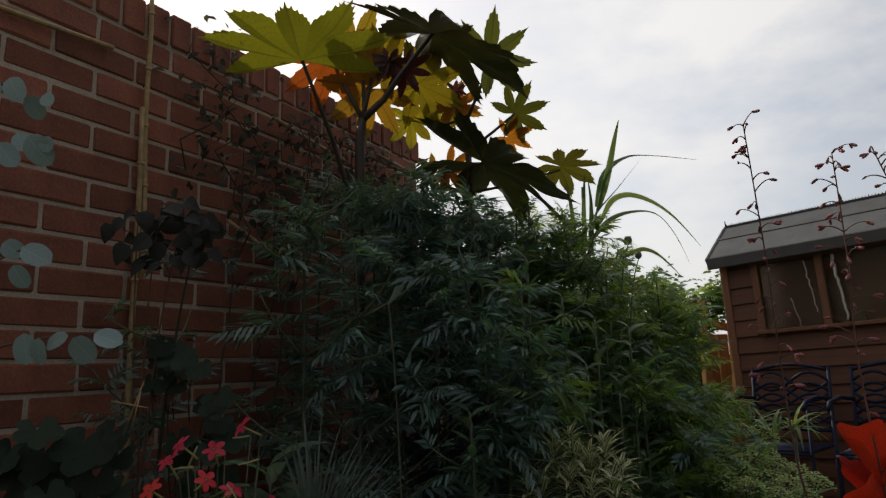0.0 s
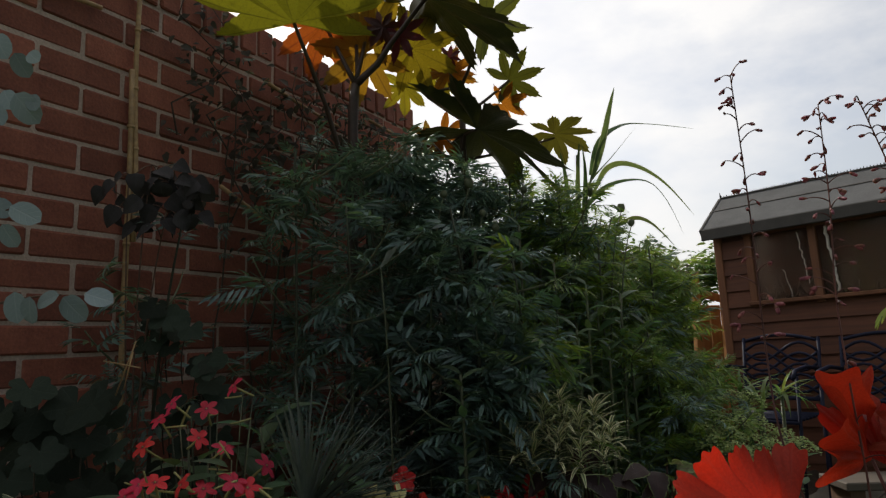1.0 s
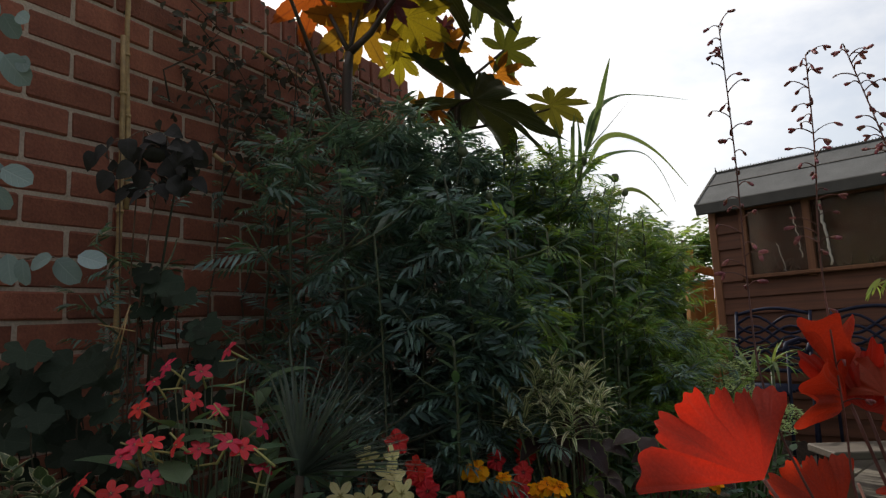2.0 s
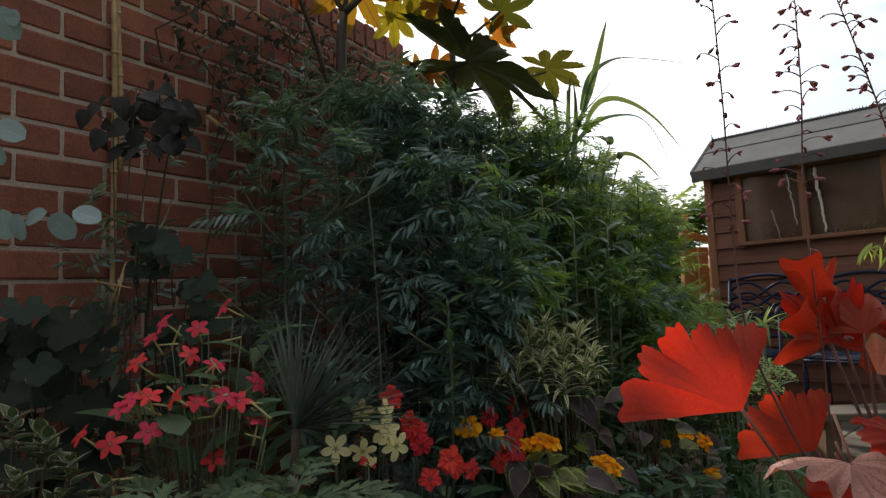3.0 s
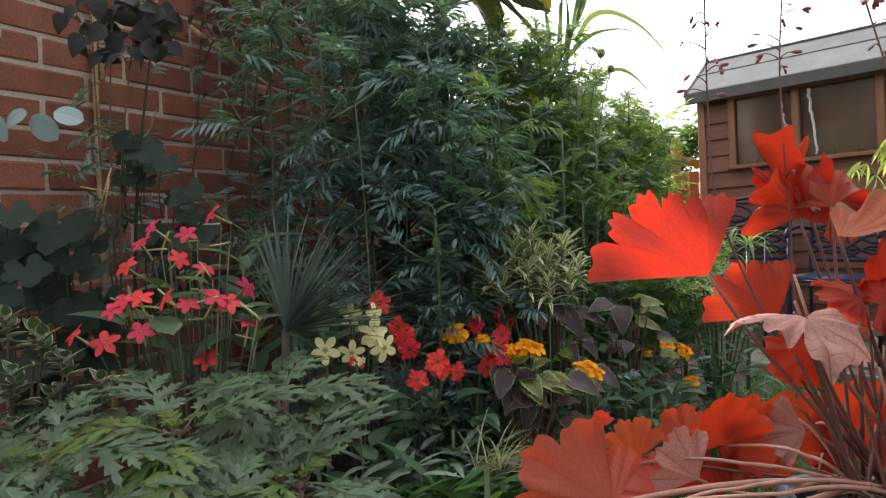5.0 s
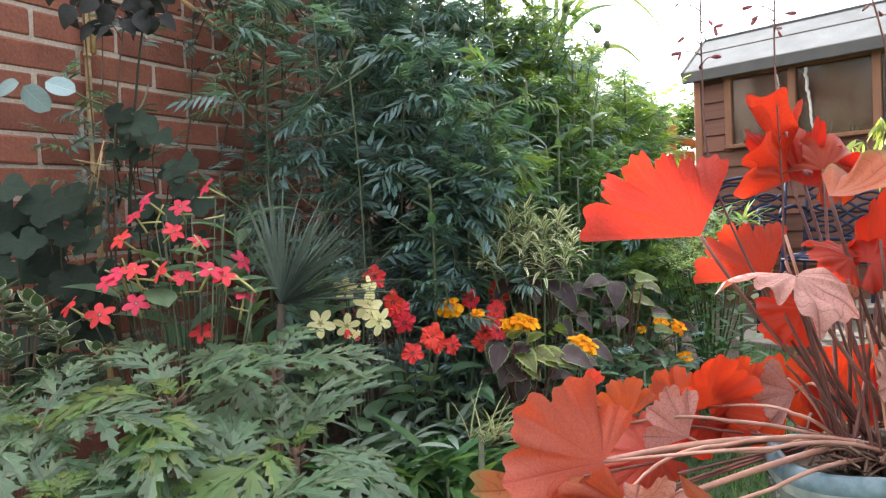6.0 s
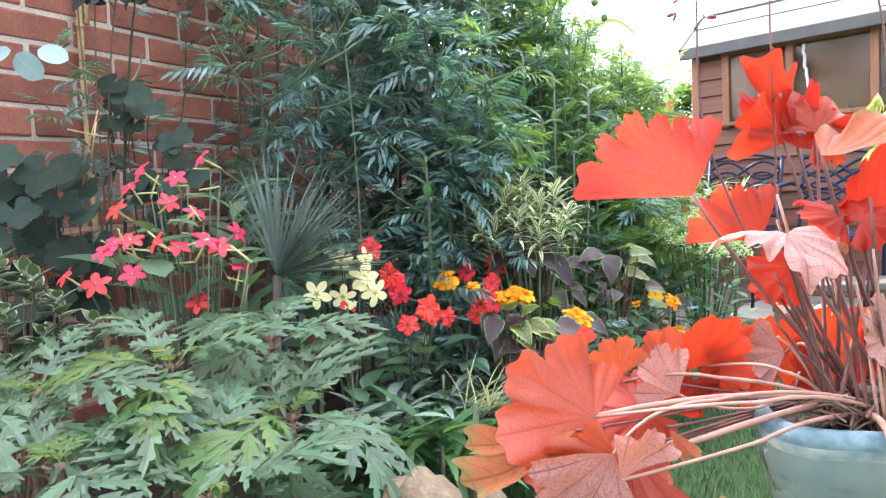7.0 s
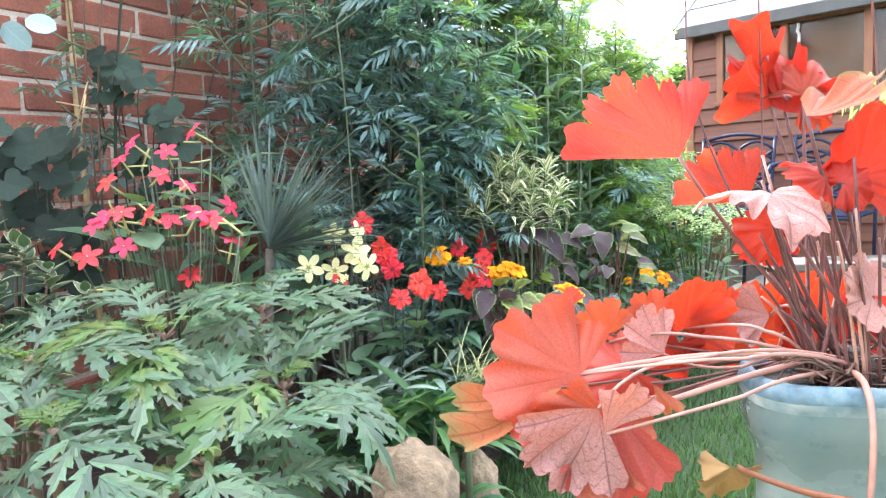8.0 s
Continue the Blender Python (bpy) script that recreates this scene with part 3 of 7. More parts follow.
def cut_data(radius, seed=0, droop=0.45):
    """A leaf cut to the midrib into spreading lobes, each lobe cut again into sharp forward teeth."""
    r = random.Random(seed)
    verts, faces, uvs = [], [], []
    def place(x, y, fold):
        ang = 0.22 - droop * min(y, 1.1)
        z = fold * 0.20 - 0.42 * x * x
        return V(x, y * math.cos(ang), y * math.sin(ang) + z) * radius
    def lobe(x0, y0, ang, length, half, teeth):
        ca, sa = math.cos(ang), math.sin(ang)
        bow = r.uniform(-0.05, 0.12) * length * (1 if x0 >= 0 else -1)
        for sd in (-1, 1):
            o, rows, late = len(verts), 5 * teeth + 1, r.choice((0.0, 0.2, 0.4))
            for i in range(rows):
                t = i / (rows - 1)
                q = (t * teeth + late) % 1.0
                body = half * min(1.0, 0.45 + 2.0 * t) * (1 - t ** 1.8)
                v = body * (0.50 + 0.85 * ((q / 0.8) ** 1.3 if q < 0.81 else (1 - q) / 0.2)) * r.uniform(0.85, 1.1) + 0.002
                for f in (0.0, 0.5, 1.0):
                    w = v * f
                    lx, ly = sd * w + bow * t * t, t * length + w * 1.05 * (1 - 0.6 * t)
                    verts.append(place(x0 + lx * ca + ly * sa, y0 - lx * sa + ly * ca, w + 0.02 * math.sin(t * 14 + seed)))
                    uvs.append((f, t))
            for i in range(rows - 1):
                for g in range(2):
                    k = o + i * 3 + g
                    quad = (k, k + 1, k + 4, k + 3)
                    faces.append(quad if sd > 0 else quad[::-1])
    lobe(0.0, 0.0, 0.0, 0.72, 0.034, 2)
    for k, (y, ln, deg) in enumerate(((0.17, 0.24, 60), (0.31, 0.42, 52), (0.46, 0.46, 43), (0.60, 0.36, 33))):
        for sd in (-1, 1):
            lobe(0.0, y + r.uniform(-0.03, 0.03), sd * radians(deg + r.uniform(-6, 6)), ln * r.uniform(0.85, 1.15), 0.080 * r.uniform(0.85, 1.15), 3 if k == 0 else 4)
    lobe(0.0, 0.60, r.uniform(-0.12, 0.12), 0.48, 0.084, 4)
    return verts, faces, uvs


def rand_way(r, up=0.3, spread=1.0):
    a = r.uniform(0, 2 * math.pi)
    return Vector((math.cos(a) * spread, math.sin(a) * spread, up + r.uniform(-0.25, 0.25))).normalized()

# ---- ground, bed, lawn ----
WALL_ALONG, WALL_OUT = V(math.sin(radians(29)), math.cos(radians(29)), 0), V(math.cos(radians(29)), -math.sin(radians(29)), 0)
WALL_AT = V(-0.864, 1.60, 0)


def on_wall(along, z, out=0.0):
    return WALL_AT + WALL_ALONG * along + WALL_OUT * out + V(0, 0, z)


def bed_edge(y):
    """x of the rim of the bed at a distance y."""
    return -0.62 + 0.62 * max(0.0, min(1.0, (y - 0.35) / 0.9)) + max(0.0, y - 1.25) * 0.86 + 0.03 * math.sin(y * 5)


def make_ground():
    n, size = 60, 3.0
    xs = np.concatenate([[-400, -60, -20, -9], np.linspace(-5, 9, 57), [14, 30, 90, 400]])
    ys = np.concatenate([[-400, -60, -20, -9], np.linspace(-5, 9, 57), [14, 30, 90, 400]])
    verts, faces, w = [], [], len(xs)
    for y in ys:
        for x in xs:
            verts.append((x, y, 0.008 * math.sin(x * 1.7) * math.cos(y * 1.3) if abs(x) < 9 and abs(y) < 9 else 0.0))
    for j in range(len(ys) - 1):
        for i in range(w - 1):
            a = j * w + i
            faces.append((a, a + 1, a + 1 + w, a + w))
    ob = new("ground", mesh_of("ground", verts, faces, M_LAWN))
    tagged(ob, "short green garden lawn beside the flower bed", "lawn", kind="structure")
    # raised soil of the bed, sloping down to the lawn at its rim
    verts, faces, cols = [], [], 26
    rows = 60
    for j in range(rows + 1):
        y = 0.2 + 5.2 * j / rows
        wall_x = WALL_AT.x + (y - WALL_AT.y) * math.tan(radians(29)) - 0.02
        left, right = min(wall_x, bed_edge(y) - 0.15), bed_edge(y)
        if y < 0.9:
            left = min(left, -1.6)
        for i in range(cols + 1):
            f = i / cols
            x = left + (right - left) * f
            rim = min(1.0, (1 - f) * (right - left) / 0.22)
            verts.append((x, y, -0.03 + rim * (0.11 + 0.025 * noise.noise(V(x * 7, y * 7, 0)) + 0.012 * noise.noise(V(x * 25, y * 25, 3)))))
    for j in range(rows):
        for i in range(cols):
            a = j * (cols + 1) + i
            faces.append((a, a + 1, a + 2 + cols, a + 1 + cols))
    soil = new("bed_soil", mesh_of("bed_soil", verts, faces, M_SOIL))
    tagged(soil, "dark crumbly soil of the raised flower bed", "soil", kind="structure")
    # blades of grass on the nearer lawn
    r = random.Random(11)
    verts, faces, uvs = [], [], []
    made = 0
    while made < 48000:
        y = 0.55 + 4.0 * r.random() ** 2.0
        x = bed_edge(y) - 0.02 + (0.45 + 0.62 * y) * r.random()
        h, a = r.uniform(0.018, 0.042), r.uniform(0, 6.28)
        lean = V(math.cos(a), math.sin(a), 0) * r.uniform(0.2, 0.9) * h
        side = V(-math.sin(a + r.uniform(-1, 1)), math.cos(a), 0) * r.uniform(0.0012, 0.0024)
        p, o = V(x, y, 0.0), len(verts)
        top, mid = p + lean + V(0, 0, h), p + lean * 0.35 + V(0, 0, h * 0.6)
        verts += [p - side, p + side, mid + side * 0.8, mid - side * 0.8, top]
        faces += [(o, o + 1, o + 2, o + 3), (o + 3, o + 2, o + 4)]
        uvs += [(0, 1), (0, 1), (0.6, 0.5), (0.6, 0.5), (1, 0)]
        made += 1
    g = new("lawn_grass", mesh_of("lawn_grass", verts, faces, M_GRASS, uvs))
    tagged(g, "fine mown grass blades of the lawn", "grass", kind="stuff")


make_ground()


# ---- shed, leaning a little ----
def make_shed():
    A = radians(45)
    ev, back = V(math.cos(A), -math.sin(A), 0), V(math.sin(A), math.cos(A), 0)
    corner = V(1.709, 4.25, 1.53)
    base = corner - V(0, 0, 1.53)
    lean = Matrix.Translation(corner) @ Matrix.Rotation(radians(2.2), 4, back * -1) @ Matrix.Translation(-corner)
    F = lean @ Matrix.Translation(corner) @ Matrix((ev, back, V(0, 0, 1))).transposed().to_4x4()   # x along eave, y into shed, z up from eave
    shed = thing("shed", base, "small brown timber garden shed with a grey felt roof", "shed")
    half, rise, length, drop = 0.36, 0.25, 2.1, -1.56
    wall = part("wall", box_bm(length - 0.12, 0.02, 1.5, 0, (length / 2, 0.105, drop + 0.77)), M_DARK, shed, m=F)
    # weatherboards, split round the window opening
    bh, win_l, win_r, win_b, win_t = 0.102, 0.245, 1.87, -0.487, -0.075
    z = drop + 0.04
    while z < -0.10:
        spans = [(0.065, length - 0.06)] if z + bh < win_b + 0.02 else [(0.065, win_l - 0.01)]
        for a, b in spans:
            bm = box_bm(b - a, 0.018, bh + 0.012, 0.002)
            ob = part("board", bm, M_SHED, wall, m=F @ Matrix.Translation(((a + b) / 2, 0.08, z + bh / 2)) @ Matrix.Rotation(radians(-7), 4, "X"))
        z += bh
    part("corner_post", box_bm(0.045, 0.05, 1.5, 0.003), M_POST, shed, m=F @ Matrix.Translation((0.055, 0.085, drop + 0.76)))
    # end wall of upright-lapped boards
    end = part("end_wall", box_bm(0.02, 0.62, 1.5, 0, (0.07, 0.40, drop + 0.77)), M_SHED, shed, m=F)
    # window: posts, sill, panes
    win = part("window_sill", box_bm(win_r - win_l + 0.06, 0.05, 0.024, 0.004), M_POST, shed, "worn timber window sill", m=F @ Matrix.Translation(((win_l + win_r) / 2, 0.06, win_b)))
    for x in (win_l, 0.61, 1.03, 1.46, win_r):
        part("mullion", box_bm(0.042, 0.04, win_t - win_b + 0.05, 0.003), M_POST, shed, m=F @ Matrix.Translation((x, 0.075, (win_b + win_t) / 2)))
    part("window_head", box_bm(win_r - win_l + 0.06, 0.035, 0.03, 0.003), M_POST, shed, m=F @ Matrix.Translation(((win_l + win_r) / 2, 0.075, win_t + 0.02)))
    xs = (win_l, 0.61, 1.03, 1.46, win_r)
    for a, b in zip(xs, xs[1:]):
        ob = part("pane", box_bm(b - a - 0.04, 0.004, win_t - win_b - 0.01), M_GLASS, shed, "dusty glass pane", m=F @ Matrix.Translation(((a + b) / 2, 0.082, (win_b + win_t) / 2)))
        ob.visible_shadow = False
    # pale torn strips hanging behind the glass
    r = random.Random(3)
    for x, top, low, w in ((0.53, -0.09, -0.40, 0.012), (0.68, -0.08, -0.46, 0.030), (0.43, -0.30, -0.47, 0.008)):
        pts = [V(x + 0.03 * (i / 18) + r.uniform(-0.006, 0.006), 0.070, top + (low - top) * i / 18) for i in range(19)]
        hang("strip", tubes("strip", [(pts, w / 3.2, w / 4.5)], M_RAG, 5), shed, F, "pale peeling strip hanging at the window")
    for x, s in ((0.33, 0.10), (0.40, 0.13), (0.46, 0.09), (0.50, 0.07), (0.76, 0.08), (0.90, 0.06)):
        hang("stored_clutter", tubes("clutter", [([V(x + r.uniform(-.04, .04), 0.097 , win_b + 0.01), V(x + r.uniform(-.06, .06), 0.096, win_b + s)], 0.008, 0.004) for _ in range(4)], M_CASTSTEM, 5), shed, F)
    # roof: two sloping felted sheets, dark drip edge, bargeboard, toothed ridge strip
    slope = math.atan2(rise, half)
    run = math.hypot(half, rise)
    for k, nm in ((1, "roof_front"), (-1, "roof_back")):
        yy = half / 2 if k == 1 else half * 1.5
        roof = part(nm, box_bm(length, run, 0.02, 0.002), M_FELT, shed, "grey mineral roofing felt", m=F @ Matrix.Translation((length / 2, yy, rise / 2)) @ Matrix.Rotation(slope * k, 4, "X"))
        if k == 1:
            for q in (-0.08,):
                part("felt_lap", box_bm(length, 0.012, 0.006), M_FELT_EDGE, roof, m=PLACE[roof] @ Matrix.Translation((0, 0.03, 0.012)))
    part("eave_edge", box_bm(length + 0.02, 0.022, 0.072, 0.005), M_FELT_EDGE, shed, "dark felt fold along the eave", m=F @ Matrix.Translation((length / 2, -0.008, -0.03)))
    part("bargeboard", box_bm(0.02, run + 0.02, 0.05, 0.003), M_FELT_EDGE, shed, m=F @ Matrix.Translation((-0.008, half / 2, rise / 2 - 0.012)) @ Matrix.Rotation(slope, 4, "X"))
    ridge = part("ridge_strip", box_bm(length, 0.03, 0.012, 0.002), M_FELT_EDGE, shed, m=F @ Matrix.Translation((length / 2, half, rise + 0.012)))
    verts, faces = [], []
    n = int(length / 0.0175)
    for i in range(n):
        x, o = i * 0.0175, len(verts)
        h = 0.018 * r.uniform(0.7, 1.1)
        verts += [(x, half - 0.004, rise + 0.016), (x + 0.010, half - 0.004, rise + 0.016), (x + 0.010, half + 0.004, rise + 0.016), (x, half + 0.004, rise + 0.016), (x + 0.005, half, rise + 0.016 + h)]
        faces += [(o, o + 1, o + 4), (o + 1, o + 2, o + 4), (o + 2, o + 3, o + 4), (o + 3, o, o + 4)]
    hang("spike_strip", mesh_of("spike_strip", verts, faces, M_FELT_EDGE, smooth=False), ridge, F, "row of small bird-deterrent spikes", kind="stuff")
    hang("finial", tubes("finial", [([V(0.0, half, rise), V(-0.004, half, rise + 0.055)], 0.009, 0.002)], M_FELT_EDGE, 5), shed, F)


make_shed()


# ---- fence continuing the boundary, and a gate panel beside the shed ----
def make_fence():
    fence = thing("fence", on_wall(1.75, 0), "weathered brown boarded fence along the boundary", "fence")
    n = 30
    for i in range(n):
        a = 1.70 + i * 0.155
        part("board", box_bm(0.148, 0.018, 1.42, 0.003), M_FENCE, fence, m=Matrix.Translation(on_wall(a, 0.73 , -0.1)) @ Matrix.Rotation(radians(61), 4, "Z"))
    for z in (0.35, 1.20):
        part("rail", box_bm(4.7, 0.035, 0.07, 0.004), M_FENCE, fence, m=Matrix.Translation(on_wall(4.0, z, -0.075)) @ Matrix.Rotation(radians(61), 4, "Z"))
    gate = thing("gate", (1.86, 4.62, 0), "orange-stained timber gate with a raised post", "gate")
    G = Matrix.Translation((1.76, 4.6, 0)) @ Matrix.Rotation(radians(12), 4, "Z")
    part("post", box_bm(0.05, 0.05, 1.30, 0.004, (0, 0, 0.65)), M_GATE, gate, m=G)
    part("top_rail", box_bm(0.24, 0.035, 0.05, 0.004), M_GATE, gate, m=G @ Matrix.Translation((0.11, 0, 1.135)) @ Matrix.Rotation(radians(14), 4, "Y"))
    part("stile", box_bm(0.04, 0.04, 1.08, 0.003, (0.215, -0.003, 0.55)), M_GATE, gate, m=G)
    for i in range(2):
        part("board", box_bm(0.078, 0.02, 1.06, 0.003, (0.065 + i * 0.083, 0.012, 0.54)), M_GATE, gate, m=G)
    part("low_rail", box_bm(0.20, 0.03, 0.06, 0.003, (0.11, -0.022, 0.25)), M_GATE, gate, m=G)
    a, b = V(1.24, 4.64, 1.435), V(1.75, 4.60, 1.255)
    part("side_rail", box_bm((b - a).length, 0.03, 0.075, 0.004), M_FENCE, gate, "weathered brown sloping rail", m=Matrix.Translation((a + b) / 2) @ Matrix.Rotation(math.atan2(b.y - a.y, b.x - a.x), 4, "Z") @ Matrix.Rotation(math.atan2(a.z - b.z, 0.51), 4, "Y"))
    part("side_post", box_bm(0.05, 0.05, 1.44, 0.004, (1.25, 4.66, 0.72)), M_FENCE, gate)


make_fence()


# ---- paving by the shed ----
def make_paving():
    pave = thing("pavement", (2.4, 3.6, 0), "pale concrete slabs in front of the shed", "paving", kind="structure")
    d, b = V(math.cos(radians(45)), -math.sin(radians(45)), 0), V(math.sin(radians(45)), math.cos(radians(45)), 0)
    slab = box_bm(0.44, 0.44, 0.045, 0.006)
    me = bpy.data.meshes.new("slab")
    slab.to_mesh(me)
    slab.free()
    me.materials.append(M_SLAB)
    r = random.Random(5)
    for i in range(6):
        for j in range(2):
            p = V(1.45, 3.72, 0.012) + d * (0.45 * i) + b * (0.45 * j)
            hang("slab", me, pave, Matrix.Translation(p + V(0, 0, r.uniform(-0.004, 0.004))) @ Matrix.Rotation(radians(-45 + r.uniform(-0.6, 0.6)), 4, "Z"))


make_paving()

# ---- garden chairs ----
def make_chair(name, m):
    chair = thing(name, m.translation, "dark blue metal garden chair with a woven lattice back", "chair", "chairs by the shed")
    w, seat, top, d = 0.40, 0.40, 0.81, 0.38
    def bar(nm, pts, r, parent=chair):
        return hang(nm, tubes(nm, [([V(*p) for p in pts], r, r)], M_CHAIR, 6), parent, m)
    for s in (-1, 1):
        x = s * w / 2
        bar("back_leg", [(x, 0.06, 0), (x, 0.02, 0.3), (x, 0.0, seat), (x, 0.05, top)], 0.010)
        bar("front_leg", [(x, -d, 0), (x, -d + 0.01, 0.3), (x, -d + 0.02, 0.62)], 0.010)
        bar("armrest", [(x, 0.02, 0.64), (x, -0.2, 0.66), (x, -d, 0.645), (x, -d - 0.03, 0.61)], 0.011)
    back = bar("back_rail", [(-w / 2, 0.05, top - 0.02)] + [(-w / 2 + w * i / 10, 0.05, top - 0.02 + 0.035 * math.sin(math.pi * i / 10)) for i in range(1, 10)] + [(w / 2, 0.05, top - 0.02)], 0.010)
    bar("low_rail", [(-w / 2, 0.012, 0.475), (w / 2, 0.012, 0.475)], 0.011)
    for k in range(5):
        for s in (-1, 1):
            pts = []
            for i in range(13):
                t = i / 12
                x = -w / 2 + w * t
                z = 0.50 + 0.058 * k + s * 0.050 * math.sin(t * 2 * math.pi)
                pts.append((x, 0.018 + 0.035 * (z - 0.5) / 0.37, min(max(z, 0.48), top - 0.005)))
            bar("lattice_strip", pts, 0.0085, back)
    for k in range(7):
        y = -0.02 - d * k / 7
        bar("seat_slat", [(-w / 2, y, seat), (w / 2, y, seat)], 0.009)
    bar("front_rail", [(-w / 2, -d, seat - 0.01), (w / 2, -d, seat - 0.01)], 0.009)
    return chair


for cx, cy in ((1.90, 3.81), (2.26, 3.45)):
    make_chair("garden_chair", Matrix.Translation((cx, cy, 0.035)) @ Matrix.Rotation(radians(-45), 4, "Z"))


def make_plank():
    low = thing("low_plank_bench", (2.15, 3.0, 0), "low grey timber plank on short posts", "bench")
    part("plank", box_bm(0.92, 0.22, 0.035, 0.005), M_PLANK, low, m=Matrix.Translation((2.17, 3.05, 0.218)))
    for x in (1.78, 2.2, 2.56):
        part("leg", box_bm(0.07, 0.15, 0.205, 0.004), M_FENCE, low, m=Matrix.Translation((x, 3.06, 0.1)))


make_plank()


# ---- trees beyond the gate ----
def make_tree(base, height, radius, count, seed):
    r = random.Random(seed)
    tree = thing("tree", base, "leafy green tree behind the gate in sunlight", "tree")
    b = Vector(base)
    runs = [([b, b + V(0.05, 0, height * 0.4), b + V(0.02, 0.05, height * 0.8)], 0.06, 0.02)]
    tips = []
    for i in range(14):
        z = height * r.uniform(0.3, 0.75)
        a = r.uniform(0, 6.28)
        p = b + V(0, 0, z)
        q = p + V(math.cos(a) * radius, math.sin(a) * radius, r.uniform(0.1, 0.5) * radius) * r.uniform(0.5, 1.0)
        runs.append((curve(p, (p + q) / 2 + V(0, 0, 0.1), q, 5), 0.018, 0.004))
        tips.append((p, q))
    hang("trunk", tubes("trunk", runs, M_BARK), tree)
    pieces = []
    small = blade_data(0.05, 0.024, lance, 3, 0.4, 0.3, 3)
    for i in range(count):
        p, q = r.choice(tips)
        c = p.lerp(q, r.uniform(0.3, 1.1)) + V(r.gauss(0, 1), r.gauss(0, 1), r.gauss(0, 1)) * radius * 0.17
        pieces.append(moved(small, axes(c, rand_way(r, 0.2), rand_way(r, 0.8), r.uniform(0.7, 1.4))))
    hang("crown", joined("crown", pieces, M_TREE), tree, kind="stuff")


make_tree((2.10, 5.6, 0), 1.82, 0.5, 6000, 4)
make_tree((1.55, 6.2, 0), 1.76, 0.55, 4500, 5)


# ---- castor-oil plants ----
CASTOR = {}
for key, mat in (("green", M_CASTOR), ("orange", M_CASTOR_O), ("dark", M_CASTOR_D), ("young", M_CASTOR_R), ("olive", M_CASTOR_M), ("star", M_CASTOR_S)):
    CASTOR[key] = [palmate("castor_leaf", mat, 1.0, 7, 318, 0.66, 2.6, 9, 0.11, 0.10, 0.05, 6, 32, seed=s, droop=0.16, floor=0.02, crease=0.10, pointed=0.58) for s in (1, 2)]
    CASTOR[key + "_full"] = [palmate("castor_leaf", mat, 1.0, 8, 332, 0.58, 3.2, 9, 0.10, 0.12, 0.07, 6, 30, seed=s, droop=0.14, crease=0.12, pointed=0.42) for s in (5, 6)]
    CASTOR[key + "_half"] = [palmate("castor_leaf", mat, 1.0, 7, 235, 0.42, 3.4, 11, 0.08, 0.10, 0.06, 7, 32, seed=s, tips=[0.80, 1.0, 1.0, 0.95, 1.0, 0.95, 0.75], crease=0.16, pointed=0.32) for s in (3, 4)]



def make_castor(base, label):
    return thing("castor_plant", base, label, "castor plant", "castor plants")


def castor_stem(plant, r0, r1, *pts):
    pts = [Vector(p) for p in pts]
    fine = []
    for a, b in zip(pts, pts[1:]):
        fine += [a, (a + b) / 2]
    hang("stem", tubes("stem", [(fine + pts[-1:], r0, r1)], M_CASTSTEM, 7), plant)


def castor_leaf(plant, key, j, radius, along, normal):
    kinds = CASTOR[key]
    kinds.append(kinds.pop(0))
    hang("leaf", kinds[0], plant, axes(j, along, normal, radius), {"orange": "orange-tinted castor leaf", "young": "dark red young leaf"}.get(key.split("_")[0], ""))


# castor plants
big_castor = make_castor((-0.25, 2.06, 0.07), "tall castor-oil plant with huge backlit yellow-green leaves")
castor_stem(big_castor, 0.021, 0.015, (-0.25, 2.06, 0.05), (-0.26, 2.06, 0.8), (-0.248, 2.050, 1.609), (-0.240, 2.050, 1.704))
castor_stem(big_castor, 0.013, 0.006, (-0.240, 2.050, 1.701), (-0.167, 2.030, 1.760), (-0.118, 2.000, 1.818), (-0.003, 1.950, 1.940))
castor_stem(big_castor, 0.009, 0.005, (-0.240, 2.050, 1.704), (-0.285, 2.060, 1.801), (-0.347, 2.100, 1.935))
castor_stem(big_castor, 0.009, 0.005, (-0.240, 2.050, 1.704), (-0.219, 2.060, 1.799), (-0.211, 2.120, 1.896))
castor_stem(big_castor, 0.008, 0.005, (-0.167, 2.030, 1.760), (-0.141, 2.060, 1.826), (-0.060, 2.160, 1.869))
castor_stem(big_castor, 0.007, 0.005, (-0.233, 2.050, 1.718), (-0.241, 2.100, 1.867), (-0.284, 2.200, 2.010))
castor_stem(big_castor, 0.009, 0.005, (-0.255, 2.05, 1.35), (-0.309, 1.900, 1.581), (-0.370, 1.750, 1.766))
castor_leaf(big_castor, "olive_half", (-0.370, 1.750, 1.766), 0.29, (0.05, -0.92, 0.20), (0, 0.22, 0.97))
castor_leaf(big_castor, "dark_full", (-0.003, 1.950, 1.940), 0.375, (0.86, -0.1, -0.42), (0.42, -0.15, 0.88))
castor_leaf(big_castor, "orange_full", (-0.347, 2.100, 1.935), 0.199, (-0.75, -0.2, -0.25), (0.0, 0.62, 0.75))
castor_leaf(big_castor, "green_full", (-0.212, 2.120, 1.839), 0.200, (-0.7, -0.2, -0.25), (0.0, 0.85, 0.5))
castor_leaf(big_castor, "green_full", (-0.189, 2.150, 1.913), 0.154, (0.2, -0.1, 0.8), (0.05, 0.9, 0.3))
castor_leaf(big_castor, "green_full", (-0.060, 2.160, 1.869), 0.182, (0.9, -0.1, -0.15), (0.0, 0.75, 0.55))
castor_leaf(big_castor, "young", (-0.146, 2.020, 1.883), 0.085, (0.3, -0.1, -1.0), (0.2, -1, 0.05))
